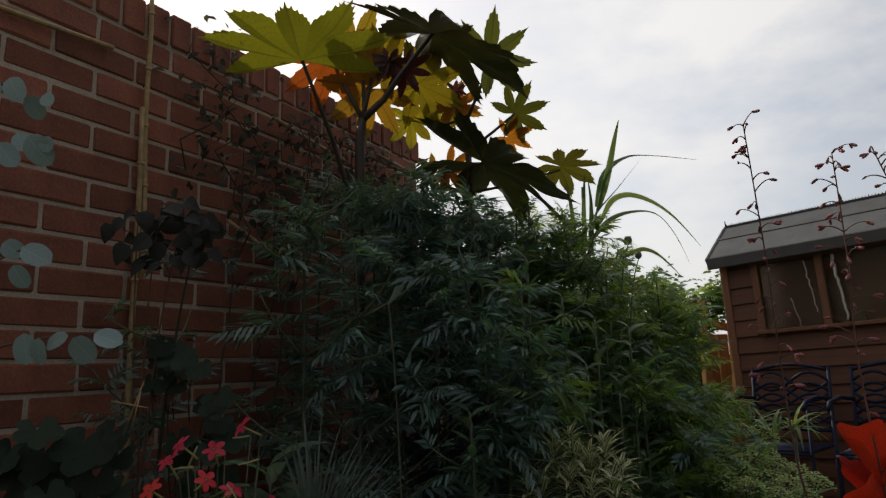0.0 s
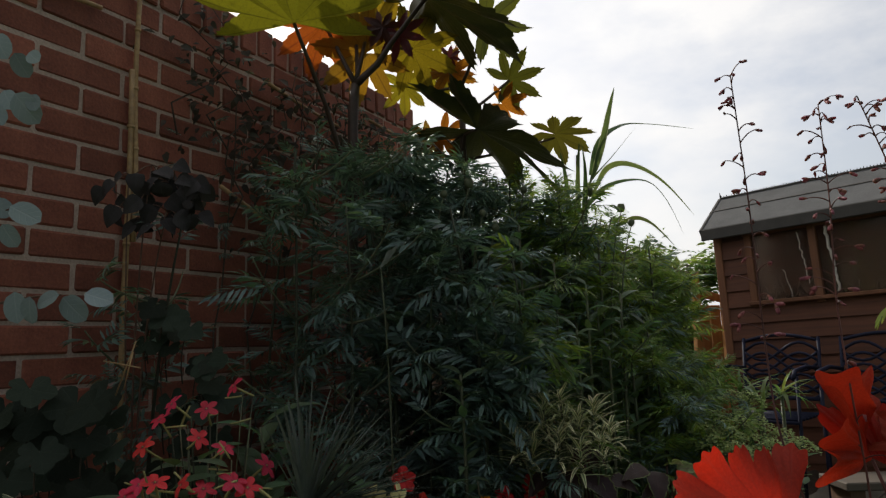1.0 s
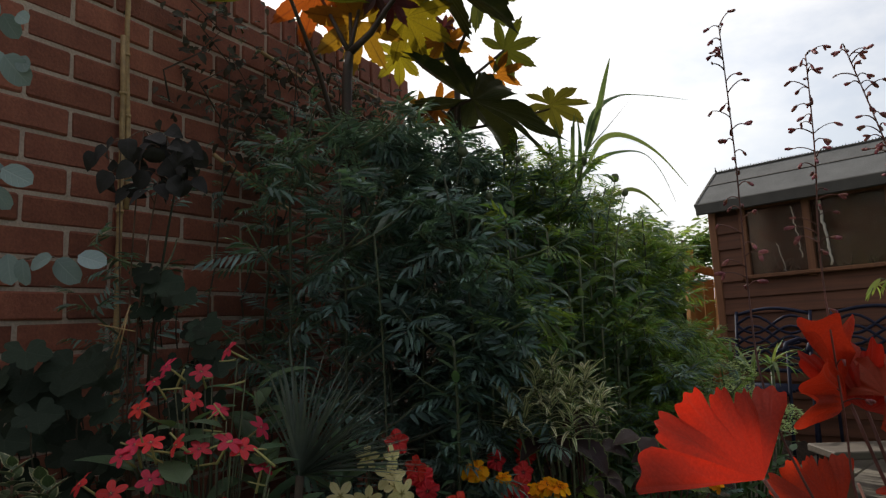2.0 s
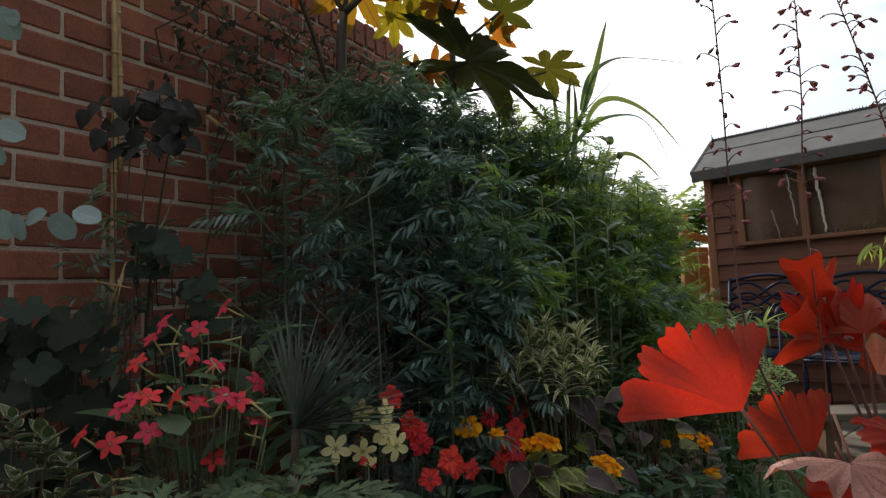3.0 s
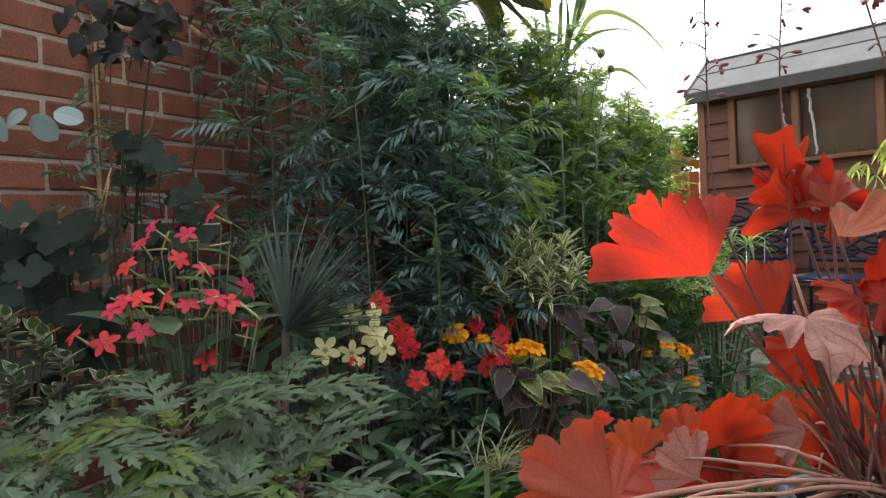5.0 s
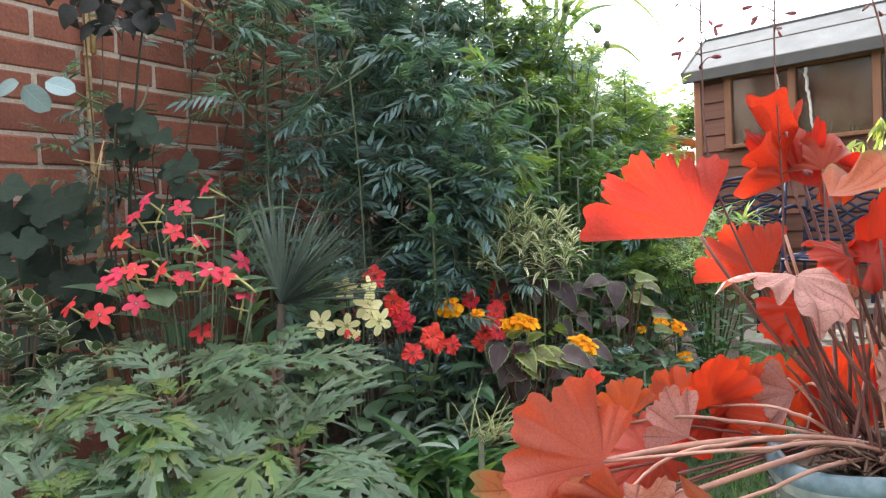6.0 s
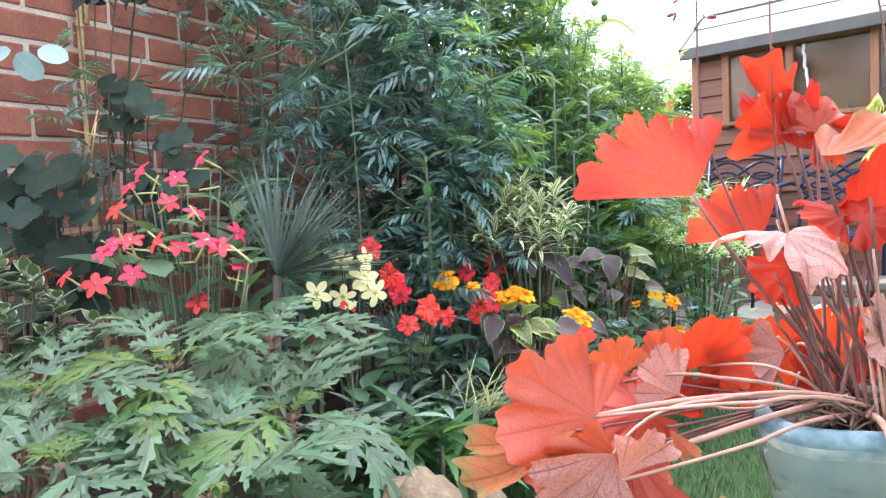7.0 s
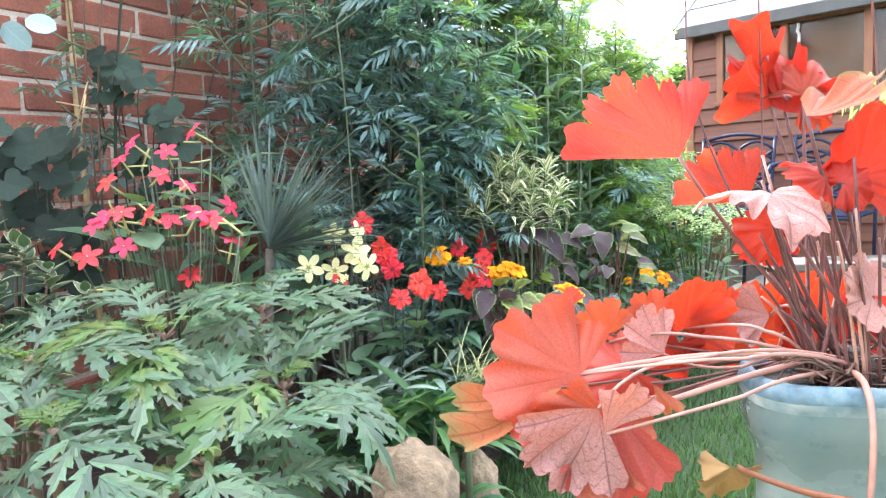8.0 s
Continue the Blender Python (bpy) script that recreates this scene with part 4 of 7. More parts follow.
castor_leaf(big_castor, "young", (-0.155, 2.020, 1.877), 0.068, (-0.6, -0.1, 0.5), (0, -1, 0.2))
castor_leaf(big_castor, "young", (-0.091, 2.000, 1.846), 0.098, (0.35, -0.1, -0.8), (-0.5, -0.8, 0.2))
castor_leaf(big_castor, "green_full", (-0.284, 2.200, 2.010), 0.167, (0.1, -0.1, 0.9), (0.0, 0.85, 0.4))
star_castor = make_castor((0.12, 2.32, 0.07), "castor-oil plant with orange and dark star-shaped leaves")
castor_stem(star_castor, 0.018, 0.010, (0.12, 2.32, 0.05), (0.11, 2.32, 0.9), (0.107, 2.280, 1.537), (0.110, 2.300, 1.786))
castor_stem(star_castor, 0.007, 0.004, (0.109, 2.300, 1.732), (0.090, 2.300, 1.797), (0.063, 2.300, 1.845))
castor_stem(star_castor, 0.007, 0.004, (0.110, 2.300, 1.786), (0.156, 2.220, 1.869), (0.189, 2.150, 1.945))
castor_stem(star_castor, 0.007, 0.004, (0.110, 2.280, 1.661), (0.205, 2.280, 1.733), (0.278, 2.270, 1.791))
castor_stem(star_castor, 0.008, 0.005, (0.107, 2.280, 1.537), (0.113, 2.240, 1.586), (0.155, 2.200, 1.593))
castor_stem(star_castor, 0.006, 0.004, (0.106, 2.280, 1.506), (0.270, 2.400, 1.566), (0.461, 2.450, 1.630))
castor_stem(star_castor, 0.006, 0.004, (0.106, 2.280, 1.506), (0.038, 2.350, 1.548), (-0.012, 2.420, 1.628))
castor_stem(star_castor, 0.006, 0.004, (0.103, 2.280, 1.599), (0.070, 2.350, 1.589), (0.037, 2.400, 1.638))
castor_stem(star_castor, 0.006, 0.003, (0.110, 2.300, 1.786), (0.004, 2.300, 1.767), (-0.094, 2.300, 1.791))
castor_leaf(star_castor, "orange", (0.063, 2.300, 1.845), 0.120, (0.3, 0, -1.0), (0.1, 1.0, 0.15))
castor_leaf(star_castor, "orange", (0.078, 2.320, 1.849), 0.098, (0.2, 0, 1.0), (0.1, 1.0, 0.15))
castor_leaf(star_castor, "green_full", (-0.094, 2.300, 1.791), 0.120, (0.3, 0, -0.8), (0.1, 0.95, 0.3))
castor_leaf(star_castor, "green_full", (0.006, 2.340, 1.881), 0.122, (0.5, 0, -0.4), (0.1, 0.9, 0.4))
castor_leaf(star_castor, "star", (0.189, 2.150, 1.945), 0.174, (0.7, 0, 0.55), (0.05, 0.9, 0.25))
castor_leaf(star_castor, "star", (0.278, 2.270, 1.791), 0.130, (0.7, 0, 0.25), (0, 0.85, 0.45))
castor_leaf(star_castor, "orange", (0.253, 2.300, 1.715), 0.101, (0.8, 0.1, -0.35), (0, 0.8, 0.6))
castor_leaf(star_castor, "dark_full", (0.155, 2.200, 1.593), 0.381, (0.86, -0.15, -0.45), (0.43, 0.10, 0.88))
castor_leaf(star_castor, "star_full", (0.462, 2.450, 1.645), 0.165, (0.8, 0, -0.12), (0.12, 0.36, 0.92))
castor_leaf(star_castor, "orange", (0.037, 2.400, 1.638), 0.118, (0.4, 0, -0.7), (0, 0.9, 0.4))
castor_leaf(star_castor, "green_full", (-0.012, 2.420, 1.628), 0.098, (-0.3, 0, -0.7), (0, 0.9, 0.4))
castor_leaf(star_castor, "young", (0.068, 2.270, 1.882), 0.054, (0.2, 0, 1), (0, -1, 0))


# ---- tall reed ----
def make_reed():
    base = V(0.52, 2.45, 0.07)
    plant = thing("reed_grass", base, "tall arching reed with pale-edged green blades", "reed")
    hang("cane", tubes("cane", [([base, V(0.53, 2.45, 0.8), V(0.545, 2.43, 1.32), V(0.601, 2.43, 1.52)], 0.007, 0.004)], M_TAGSTEM), plant)
    hang("cane", tubes("cane", [([base + V(-0.05, 0.03, 0), V(0.505, 2.47, 0.8), V(0.541, 2.45, 1.56)], 0.006, 0.004)], M_TAGSTEM), plant)
    runs = [([(0.586, 1.467), (0.629, 1.593), (0.663, 1.721), (0.686, 1.806)], 0.030), ([(0.586, 1.477), (0.629, 1.604), (0.709, 1.66), (0.804, 1.664), (0.98, 1.640)], 0.034),
            ([(0.594, 1.414), (0.64, 1.497), (0.704, 1.521), (0.786, 1.494), (0.868, 1.429), (0.957, 1.315)], 0.024), ([(0.539, 1.331), (0.626, 1.419), (0.711, 1.447), (0.795, 1.437), (0.854, 1.365), (0.903, 1.244)], 0.026),
            ([(0.673, 1.285), (0.737, 1.311), (0.798, 1.285), (0.872, 1.203)], 0.018), ([(0.519, 1.352), (0.586, 1.456), (0.673, 1.55), (0.766, 1.659)], 0.012), ([(0.525, 1.30), (0.532, 1.468), (0.544, 1.60)], 0.022),
            ([(0.553, 1.30), (0.566, 1.488), (0.555, 1.60)], 0.024), ([(0.498, 1.28), (0.492, 1.469), (0.475, 1.57)], 0.020), ([(0.54, 1.25), (0.50, 1.36), (0.44, 1.43), (0.38, 1.40)], 0.020)]
    for i, (pts, w) in enumerate(runs):
        line = smooth_line([V(x, 2.42 + 0.012 * (i % 3) - 0.02 * k / len(pts), z) for k, (x, z) in enumerate(pts)], 5)
        hang("blade", ribbon("reed_blade", line, w, M_REED, 0.5 if i % 2 else -0.5), plant)


make_reed()


# ---- feathery marigold bushes ----
TAG = [mesh_of("feathery_leaf", *(lambda d: (d[0], d[1], M_TAG, d[2]))(pinnate_data(0.13, 7, 0.047, 0.0080, dr, s))) for s, dr in ((1, 0.5), (2, 0.9), (3, 0.2), (4, 0.7))]
TIP = [mesh_of("leaf_tuft", *(lambda d: (d[0], d[1], M_TAG, d[2]))(pinnate_data(0.07, 6, 0.03, 0.0055, dr, s))) for s, dr in ((5, 0.3), (6, 0.6))]
BUD = tubes("bud", [([V(0, 0, 0), V(0, 0, 0.006), V(0, 0, 0.018), V(0, 0, 0.026)], 0.006, 0.008)], M_TAGSTEM, 8)


TAG_D = [pinnate_data(0.13, 7, 0.047, 0.0078, dr, s) for s, dr in ((21, 0.5), (22, 0.9), (23, 0.2))]
TIP_D = [pinnate_data(0.07, 6, 0.03, 0.0055, dr, s) for s, dr in ((25, 0.3), (26, 0.6))]


HAND_D = [pinnate_data(0.066, 4, 0.056, 0.0108, dr, s) for s, dr in ((41, 0.7), (42, 1.1), (43, 0.4))]
HAND = [mesh_of("hand_leaf", *(lambda d: (d[0], d[1], M_TAG, d[2]))(d)) for d in HAND_D]
TAGY = [mesh_of("feathery_leaf", *(lambda d: (d[0], d[1], M_TAGY, d[2]))(d)) for d in TAG_D]


def make_bush(base, top, count, seed, size=1.0, buds=0, yellowish=False, broad=0.0):
    r = random.Random(seed)
    base, top = Vector(base) + V(r.uniform(-0.12, 0.12), r.uniform(-0.03, 0.08), 0), Vector(top)
    plant = thing("marigold_bush", base, "bushy marigold with yellow-green feathery leaves" if yellowish else "tall bushy marigold with dark feathery blue-green leaves", "bush", "feathery bushes")
    bend = (base + top) / 2 + V(r.uniform(-0.12, 0.12), r.uniform(-0.06, 0.06), 0)
    main = curve(base, bend, top, 12)
    hang("stem", tubes("stem", [(main, 0.0068, 0.0024)], M_STEM if seed % 3 else M_TAGSTEM, 6), plant)
    lines = [main]
    h = (top - base).length
    for i in range(max(5, int(h / 0.075))):
        t = 0.2 + 0.78 * r.random() ** 0.8
        p = main[int(t * 12)]
        a = r.uniform(0, 6.28)
        ln = r.uniform(0.11, 0.25) * (1.1 - 0.4 * t)
        q = p + V(math.cos(a) * ln, math.sin(a) * ln, ln * r.uniform(0.4, 1.2) * (1.2 - 0.7 * t))
        br = curve(p, p.lerp(q, 0.5) + V(math.cos(a), math.sin(a), -0.3) * 0.03, q, 6)
        lines.append(br)
        hang("branch", tubes("branch", [(br, 0.0035, 0.0015)], M_TAGSTEM, 5), plant)
    pieces, sprigs, singles = [], [], 0
    for i in range(count):
        line = main if r.random() < 0.3 else r.choice(lines)
        t = r.random() ** 0.8
        k = t * (len(line) - 1)
        p = line[int(k)].lerp(line[min(int(k) + 1, len(line) - 1)], k % 1)
        if p.z < 0.18:
            continue
        tip = t > 0.86
        way = rand_way(r, 1.0 if tip else r.uniform(-0.15, 0.95), 1.0)
        m = axes(p, way, V(r.uniform(-0.8, 0.8), r.uniform(-0.9, 0.5), 1.0), size * r.uniform(0.7, 1.2))
        wide = r.random() < broad
        if way.y < -0.25 and singles < 42:
            hang("leaf", r.choice(TAGY) if yellowish else r.choice(HAND) if wide else r.choice(TIP) if tip else r.choice(TAG), plant, m)
            singles += 1
        else:
            # to the right and towards branch ends, leaves take the painted backlit colour
            (sprigs if p.x > 0.2 and r.random() < 0.34 + 0.5 * t + (0.25 if p.x > 0.42 else 0.0) else pieces).append(moved(r.choice(HAND_D) if wide else r.choice(TIP_D) if tip else r.choice(TAG_D), m))
    if pieces:
        hang("foliage", joined("foliage", pieces, M_TAGY if yellowish else M_TAG), plant, kind="stuff")
    if sprigs:
        hang("young_foliage", joined("young_foliage", sprigs, M_TAGY), plant, label="yellow-green leaves coloured as if backlit", kind="stuff")
    for i in range(buds):
        line = lines[-1 - i] if i + 1 < len(lines) else main
        hang("bud", BUD, plant, axes(line[-1], V(0.3, 0.1, 0.2), line[-1] - line[-2]))


BUSHES = []


def bush(x, y, top, count, size, buds):
    """Sparse by the wall, dense and fine-leaved further out."""
    BUSHES.append(top)
    more = 0.75 if top[0] < -0.3 else 1.2 if top[0] < -0.1 else 2.3 if top[0] < 0.25 else 3.8
    make_bush((x, y, 0.07), top, int(count * more), 39 + len(BUSHES), size * (0.72 if top[0] > 0.12 else 0.9), buds, broad=0.6 if top[0] < 0.1 else 0.35 if top[0] < 0.4 else 0.12)


bush(-0.17, 2.45, (-0.151, 2.45, 1.593), 95, 1, 0)
bush(-0.04, 2.5, (-0.025, 2.5, 1.536), 95, 1, 0)
bush(0.09, 2.5, (0.105, 2.5, 1.514), 95, 1, 0)
bush(0.2, 2.55, (0.217, 2.55, 1.484), 95, 1, 0)
bush(0.32, 2.5, (0.341, 2.5, 1.5), 95, 1, 0)
bush(0.44, 2.5, (0.459, 2.5, 1.46), 95, 1, 1)
bush(-0.27, 2.2, (-0.251, 2.2, 1.554), 95, 1, 0)
bush(-0.37, 2, (-0.351, 2, 1.504), 95, 1, 0)
bush(0.55, 2.5, (0.574, 2.5, 1.354), 95, 1, 0)
bush(-0.52, 1.52, (-0.565, 1.49, 1.16), 95, 1, 0)
bush(-0.36, 1.62, (-0.345, 1.65, 1.38), 120, 1, 0)
bush(-0.12, 1.9, (-0.077, 1.95, 1.45), 120, 1, 0)
bush(0.02, 1.66, (0.045, 1.65, 1.21), 120, 1, 1)
bush(0.22, 2.05, (0.24, 2.05, 1.375), 110, 1, 1)
bush(0.36, 2, (0.374, 2, 1.375), 120, 0.95, 1)
bush(0.52, 2.12, (0.57, 2.12, 1.26), 110, 0.95, 2)
bush(0.68, 2.3, (0.74, 2.3, 1.18), 110, 0.95, 1)
bush(0.8, 2.42, (0.82, 2.4, 1.115), 120, 0.9, 1)
bush(0.08, 1.62, (0.092, 1.56, 0.95), 90, 1, 0)
bush(0.2, 1.78, (0.206, 1.75, 1.09), 100, 1, 0)
bush(0.46, 2.02, (0.454, 2, 1.235), 110, 0.95, 0)
bush(0.66, 2.1, (0.652, 2.1, 0.9), 110, 0.95, 0)
bush(-0.22, 1.8, (-0.223, 1.8, 1.44), 120, 1, 0)
bush(0.1, 1.95, (0.09, 1.95, 1.395), 120, 1, 1)
bush(-0.02, 2.15, (-0.02, 2.12, 1.44), 110, 1, 0)
bush(0.8, 2.2, (0.78, 2.18, 0.72), 100, 0.85, 0)
bush(0.3, 1.88, (0.32, 1.85, 0.88), 90, 0.95, 0)
bush(0.02, 2.3, (0, 2.3, 1.465), 90, 1, 0)
bush(0.3, 2.4, (0.3, 2.4, 1.455), 90, 1, 0)
bush(0.45, 2.3, (0.46, 2.3, 1.4), 90, 1, 1)
bush(0.84, 2.6, (0.85, 2.6, 1.115), 90, 0.95, 0)
bush(0.06, 2.12, (0.05, 2.12, 1.435), 110, 1.05, 0)
bush(0.16, 2.18, (0.17, 2.15, 1.41), 110, 1.05, 0)
bush(0.29, 2.18, (0.3, 2.2, 1.45), 110, 1.05, 0)
bush(0.4, 2.2, (0.42, 2.2, 1.4), 110, 1, 0)
bush(0.55, 2.25, (0.57, 2.25, 1.29), 110, 1, 1)
bush(0.64, 2.38, (0.66, 2.4, 1.28), 100, 1, 0)
bush(0.76, 2.5, (0.77, 2.5, 1.225), 100, 1, 0)
bush(-0.13, 2.3, (-0.15, 2.3, 1.555), 90, 1, 0)
bush(-0.4, 1.95, (-0.4, 1.93, 1.46), 80, 1, 0)
bush(-0.2, 1.6, (-0.21, 1.6, 1.22), 100, 1, 0)
bush(0.64, 2.5, (0.66, 2.5, 1.255), 80, 0.95, 1)


for i, top in enumerate(((0.821, 2.55, 1.192), (0.861, 2.60, 1.081), (0.879, 2.50, 0.792), (0.806, 2.50, 0.928), (0.717, 2.50, 1.141))):
    make_bush((top[0] - 0.03, top[1], 0.07), top, 190, 90 + i, 0.85, 0, True)


# ---- plant with broad lance leaves ----
LANCE = [blade("lance_leaf", M_BROAD, 0.12, 0.034, lance, 8, d, 0.3, 3, tooth=0.06) for d in (0.3, 0.8, 1.2)]


def make_lance(base, top, count, seed, size, lo=0.4):
    r = random.Random(seed)
    base, top = Vector(base), Vector(top)
    plant = thing("lance_leaved_plant", base, "upright plant with smooth green lance-shaped leaves", "plant", "lance-leaved plants")
    line = curve(base, (base + top) / 2 + V(0.03, 0.02, 0), top, 10)
    hang("stem", tubes("stem", [(line, 0.006, 0.003)], M_TAGSTEM), plant)
    for i in range(count):
        t = lo + (1 - lo) * (i + 1) / count
        p = line[int(t * 10)].lerp(line[min(int(t * 10) + 1, 10)], t * 10 % 1)
        a = i * 2.4 + r.uniform(-0.3, 0.3)
        hang("leaf", r.choice(LANCE), plant, axes(p, V(math.cos(a), math.sin(a), 0.35 + t * 0.6), V(0, -0.2, 1), size * r.uniform(0.75, 1.15)))


make_lance((0.44, 1.93, 0.07), (0.46, 1.92, 0.98), 26, 3, 0.95)
make_lance((0.56, 1.98, 0.07), (0.56, 1.97, 0.86), 24, 4, 0.9)
make_lance((-0.35, 1.42, 0.07), (-0.36, 1.40, 0.72), 22, 5, 1.0)
make_lance((-0.22, 1.50, 0.07), (-0.21, 1.47, 0.60), 20, 6, 1.0)
for i, top in enumerate(((0.326, 1.82, 1.087), (0.359, 1.72, 0.903), (0.482, 1.95, 1.163), (0.523, 1.90, 1.002), (0.238, 1.85, 1.200), (0.645, 2.10, 0.919), (0.140, 1.60, 0.971), (0.053, 1.50, 0.809), (0.406, 1.80, 1.022), (0.470, 1.85, 0.856))):
    make_lance((top[0] - 0.02, top[1] + 0.05, 0.07), top, 44, 20 + i, 0.62, 0.18)
# ---- silver-leaved eucalyptus by the wall ----
def make_eucalyptus():
    r = random.Random(9)
    base = V(-0.86, 1.12, 0.07)
    plant = thing("eucalyptus", base, "young eucalyptus with round silver-blue leaves", "shrub")
    coin = [blade("coin_leaf", M_EUC, 0.050, 0.036, rounded, 8, d, 0.12, 5) for d in (0.1, 0.4)]
    sprays = [[(-0.609, 0.977, -0.649, 0.964, 1.15), (-0.611, 0.974, -0.573, 0.935, 1.05), (-0.573, 0.979, -0.526, 0.964, 1.0), (-0.655, 0.975, -0.663, 0.929, 1.1), (-0.690, 0.985, -0.682, 0.933, 1.1)],
              [(-0.740, 1.430, -0.715, 1.385, 1.0), (-0.716, 1.403, -0.696, 1.361, 0.9), (-0.691, 1.402, -0.664, 1.380, 0.8), (-0.757, 1.421, -0.780, 1.380, 1.0)],
              [(-0.751, 1.311, -0.721, 1.270, 1.0), (-0.730, 1.335, -0.708, 1.297, 0.8), (-0.705, 1.325, -0.667, 1.273, 1.0), (-0.680, 1.324, -0.664, 1.292, 0.8)],
              [(-0.694, 1.126, -0.645, 1.100, 1.0), (-0.738, 1.137, -0.698, 1.116, 1.0), (-0.720, 1.100, -0.700, 1.060, 0.9)]]
    for row in sprays:
        tip, end = V(row[0][0], 1.10, row[0][1]), V(-0.85, 1.14, row[-1][1] - 0.06)
        hang("stem", tubes("stem", [(curve(base, V(-0.90, 1.13, end.z * 0.7), end, 8) + curve(end, end.lerp(tip, 0.5) + V(0, 0, 0.03), tip, 6)[1:], 0.005, 0.0015)], M_CUTSTEM), plant)
        for x0, z0, x1, z1, w in row:
            way = V(x1 - x0, r.uniform(-0.015, 0.01), z1 - z0)
            hang("leaf", r.choice(coin), plant, axes(V(x0, 1.10 + r.uniform(-0.012, 0.012), z0), way, V(r.uniform(-0.3, 0.3), -0.9, r.uniform(0.1, 0.6)), way.length * 20.0 * (0.9 + 0.1 * w)))


make_eucalyptus()


# ---- dark lobed climber low on the wall ----
def make_climber():
    r = random.Random(15)
    base = V(-0.72, 1.36, 0.07)
    plant = thing("dark_climber", base, "low dark-leaved climber with broad lobed leaves on the wall", "climber")
    lobed = [palmate("lobed_leaf", M_IVY, 1.0, 5, 320, 0.25, 2.0, 3, 0.06, 0.08, 0.05, 4, 8, seed=s) for s in (1, 2)]
    spots = [(-0.575, 1.22, 0.715, 0.055), (-0.66, 1.15, 0.72, 0.06), (-0.74, 1.3, 0.66, 0.06), (-0.60, 1.3, 0.60, 0.05), (-0.66, 1.25, 0.55, 0.055), (-0.72, 1.28, 0.50, 0.06), (-0.80, 1.2, 0.6, 0.06), (-0.80, 1.25, 0.75, 0.06)]
    spots += [(r.uniform(-0.86, -0.60), r.uniform(1.20, 1.36), r.uniform(0.44, 0.84), r.uniform(0.05, 0.085)) for i in range(40)]
    spots += [(r.uniform(-0.66, -0.44), r.uniform(1.36, 1.50), r.uniform(0.60, 0.98), r.uniform(0.035, 0.065)) for i in range(26)]
    for x, y, z, s in spots:
        p = V(x, y, z)
        hang("stem", tubes("stem", [(curve(V(x - 0.04, y + 0.07, z - 0.12), V(x - 0.04, y + 0.04, z - 0.04), p, 5), 0.0016, 0.0012)], M_BARK, 5), plant)
        hang("leaf", r.choice(lobed), plant, axes(p, V(r.uniform(-0.4, 0.4), -0.4, -0.5), V(r.uniform(-0.3, 0.5), -0.7, 0.6), s * 0.75))
    # broad dark leaves higher up, in front of the cane
    heart = [blade("heart_leaf", M_DARKLEAF, 1.0, 0.80, ovate, 9, d, 0.22, 5, wave=0.05) for d in (0.5, 1.0, 1.4)]
    shoots = [curve(V(-0.62, 1.47, 0.10), V(-0.68, 1.46, 0.8), V(x, 1.45, z), 16) for x, z in ((-0.67, 1.27), (-0.62, 1.29), (-0.57, 1.24))]
    for line in shoots:
        hang("stem", tubes("stem", [(line, 0.0030, 0.0015)], M_CUTSTEM, 5), plant)
    for k in range(54):
        w, q = r.uniform(0, 6.28), math.sqrt(r.random())
        p = V(-0.605 + 0.115 * q * math.cos(w), r.uniform(1.40, 1.47), 1.22 + 0.075 * q * math.sin(w))
        a = min((v for line in shoots for v in line), key=lambda v: (v - p).length)
        hang("stem", tubes("stem", [(curve(a, a.lerp(p, 0.5) + V(0, 0, 0.008), p, 4), 0.0014, 0.0010)], M_CUTSTEM, 5), plant)
        hang("leaf", heart[k % 3], plant, axes(p, V(r.uniform(-0.9, 0.9), r.uniform(-0.6, 0.2), r.uniform(-1.0, -0.1)), V(r.uniform(-0.6, 0.6), -0.7, r.uniform(0.0, 0.9)), r.uniform(0.034, 0.058)), "dark heart-shaped leaf")
    # dry crossed twigs
    for a, b in (((-0.60, 1.28, 0.80), (-0.56, 1.27, 0.90)), ((-0.62, 1.27, 0.865), (-0.55, 1.27, 0.85)), ((-0.57, 1.28, 0.88), (-0.585, 1.28, 0.81))):
        hang("dry_twig", tubes("dry_twig", [([V(*a), V(*b)], 0.0016, 0.0012)], M_CANE, 5), plant)


make_climber()


# ---- variegated round-leaved shrub ----
def make_euonymus():
    r = random.Random(19)
    base = V(-0.66, 1.08, 0.07)
    plant = thing("variegated_shrub", base, "low shrub with cream-edged rounded green leaves", "shrub")
    leaf = [blade("cream_edged_leaf", M_EUON, 0.043, 0.025, ovate, 6, d, 0.35, 3) for d in (0.2, 0.6)]
    tips = [(-0.66, 1.06, 0.60), (-0.61, 1.07, 0.565), (-0.57, 1.06, 0.53), (-0.69, 1.02, 0.55), (-0.63, 1.02, 0.52), (-0.58, 1.03, 0.48), (-0.54, 1.05, 0.455),
            (-0.66, 1.0, 0.48), (-0.61, 0.98, 0.45), (-0.72, 1.05, 0.58), (-0.52, 1.07, 0.49), (-0.70, 0.98, 0.5), (-0.55, 1.0, 0.42), (-0.64, 1.1, 0.57)]
    for p in tips:
        p = Vector(p) + V(0.02, 0, 0.045)
        hang("stem", tubes("stem", [(curve(base, base.lerp(p, 0.5) + V(0, 0, 0.05), p, 6), 0.004, 0.002)], M_CUTSTEM, 5), plant)
        for k in range(11):
            a, lvl = k * 2.4, k / 11
            hang("leaf", r.choice(leaf), plant, axes(p + V(0, 0, -0.05 + 0.06 * lvl), V(math.cos(a), math.sin(a), 0.2 + 1.1 * lvl), V(0, 0, 1), r.uniform(0.8, 1.15) * (1.1 - 0.3 * lvl)))


make_euonymus()


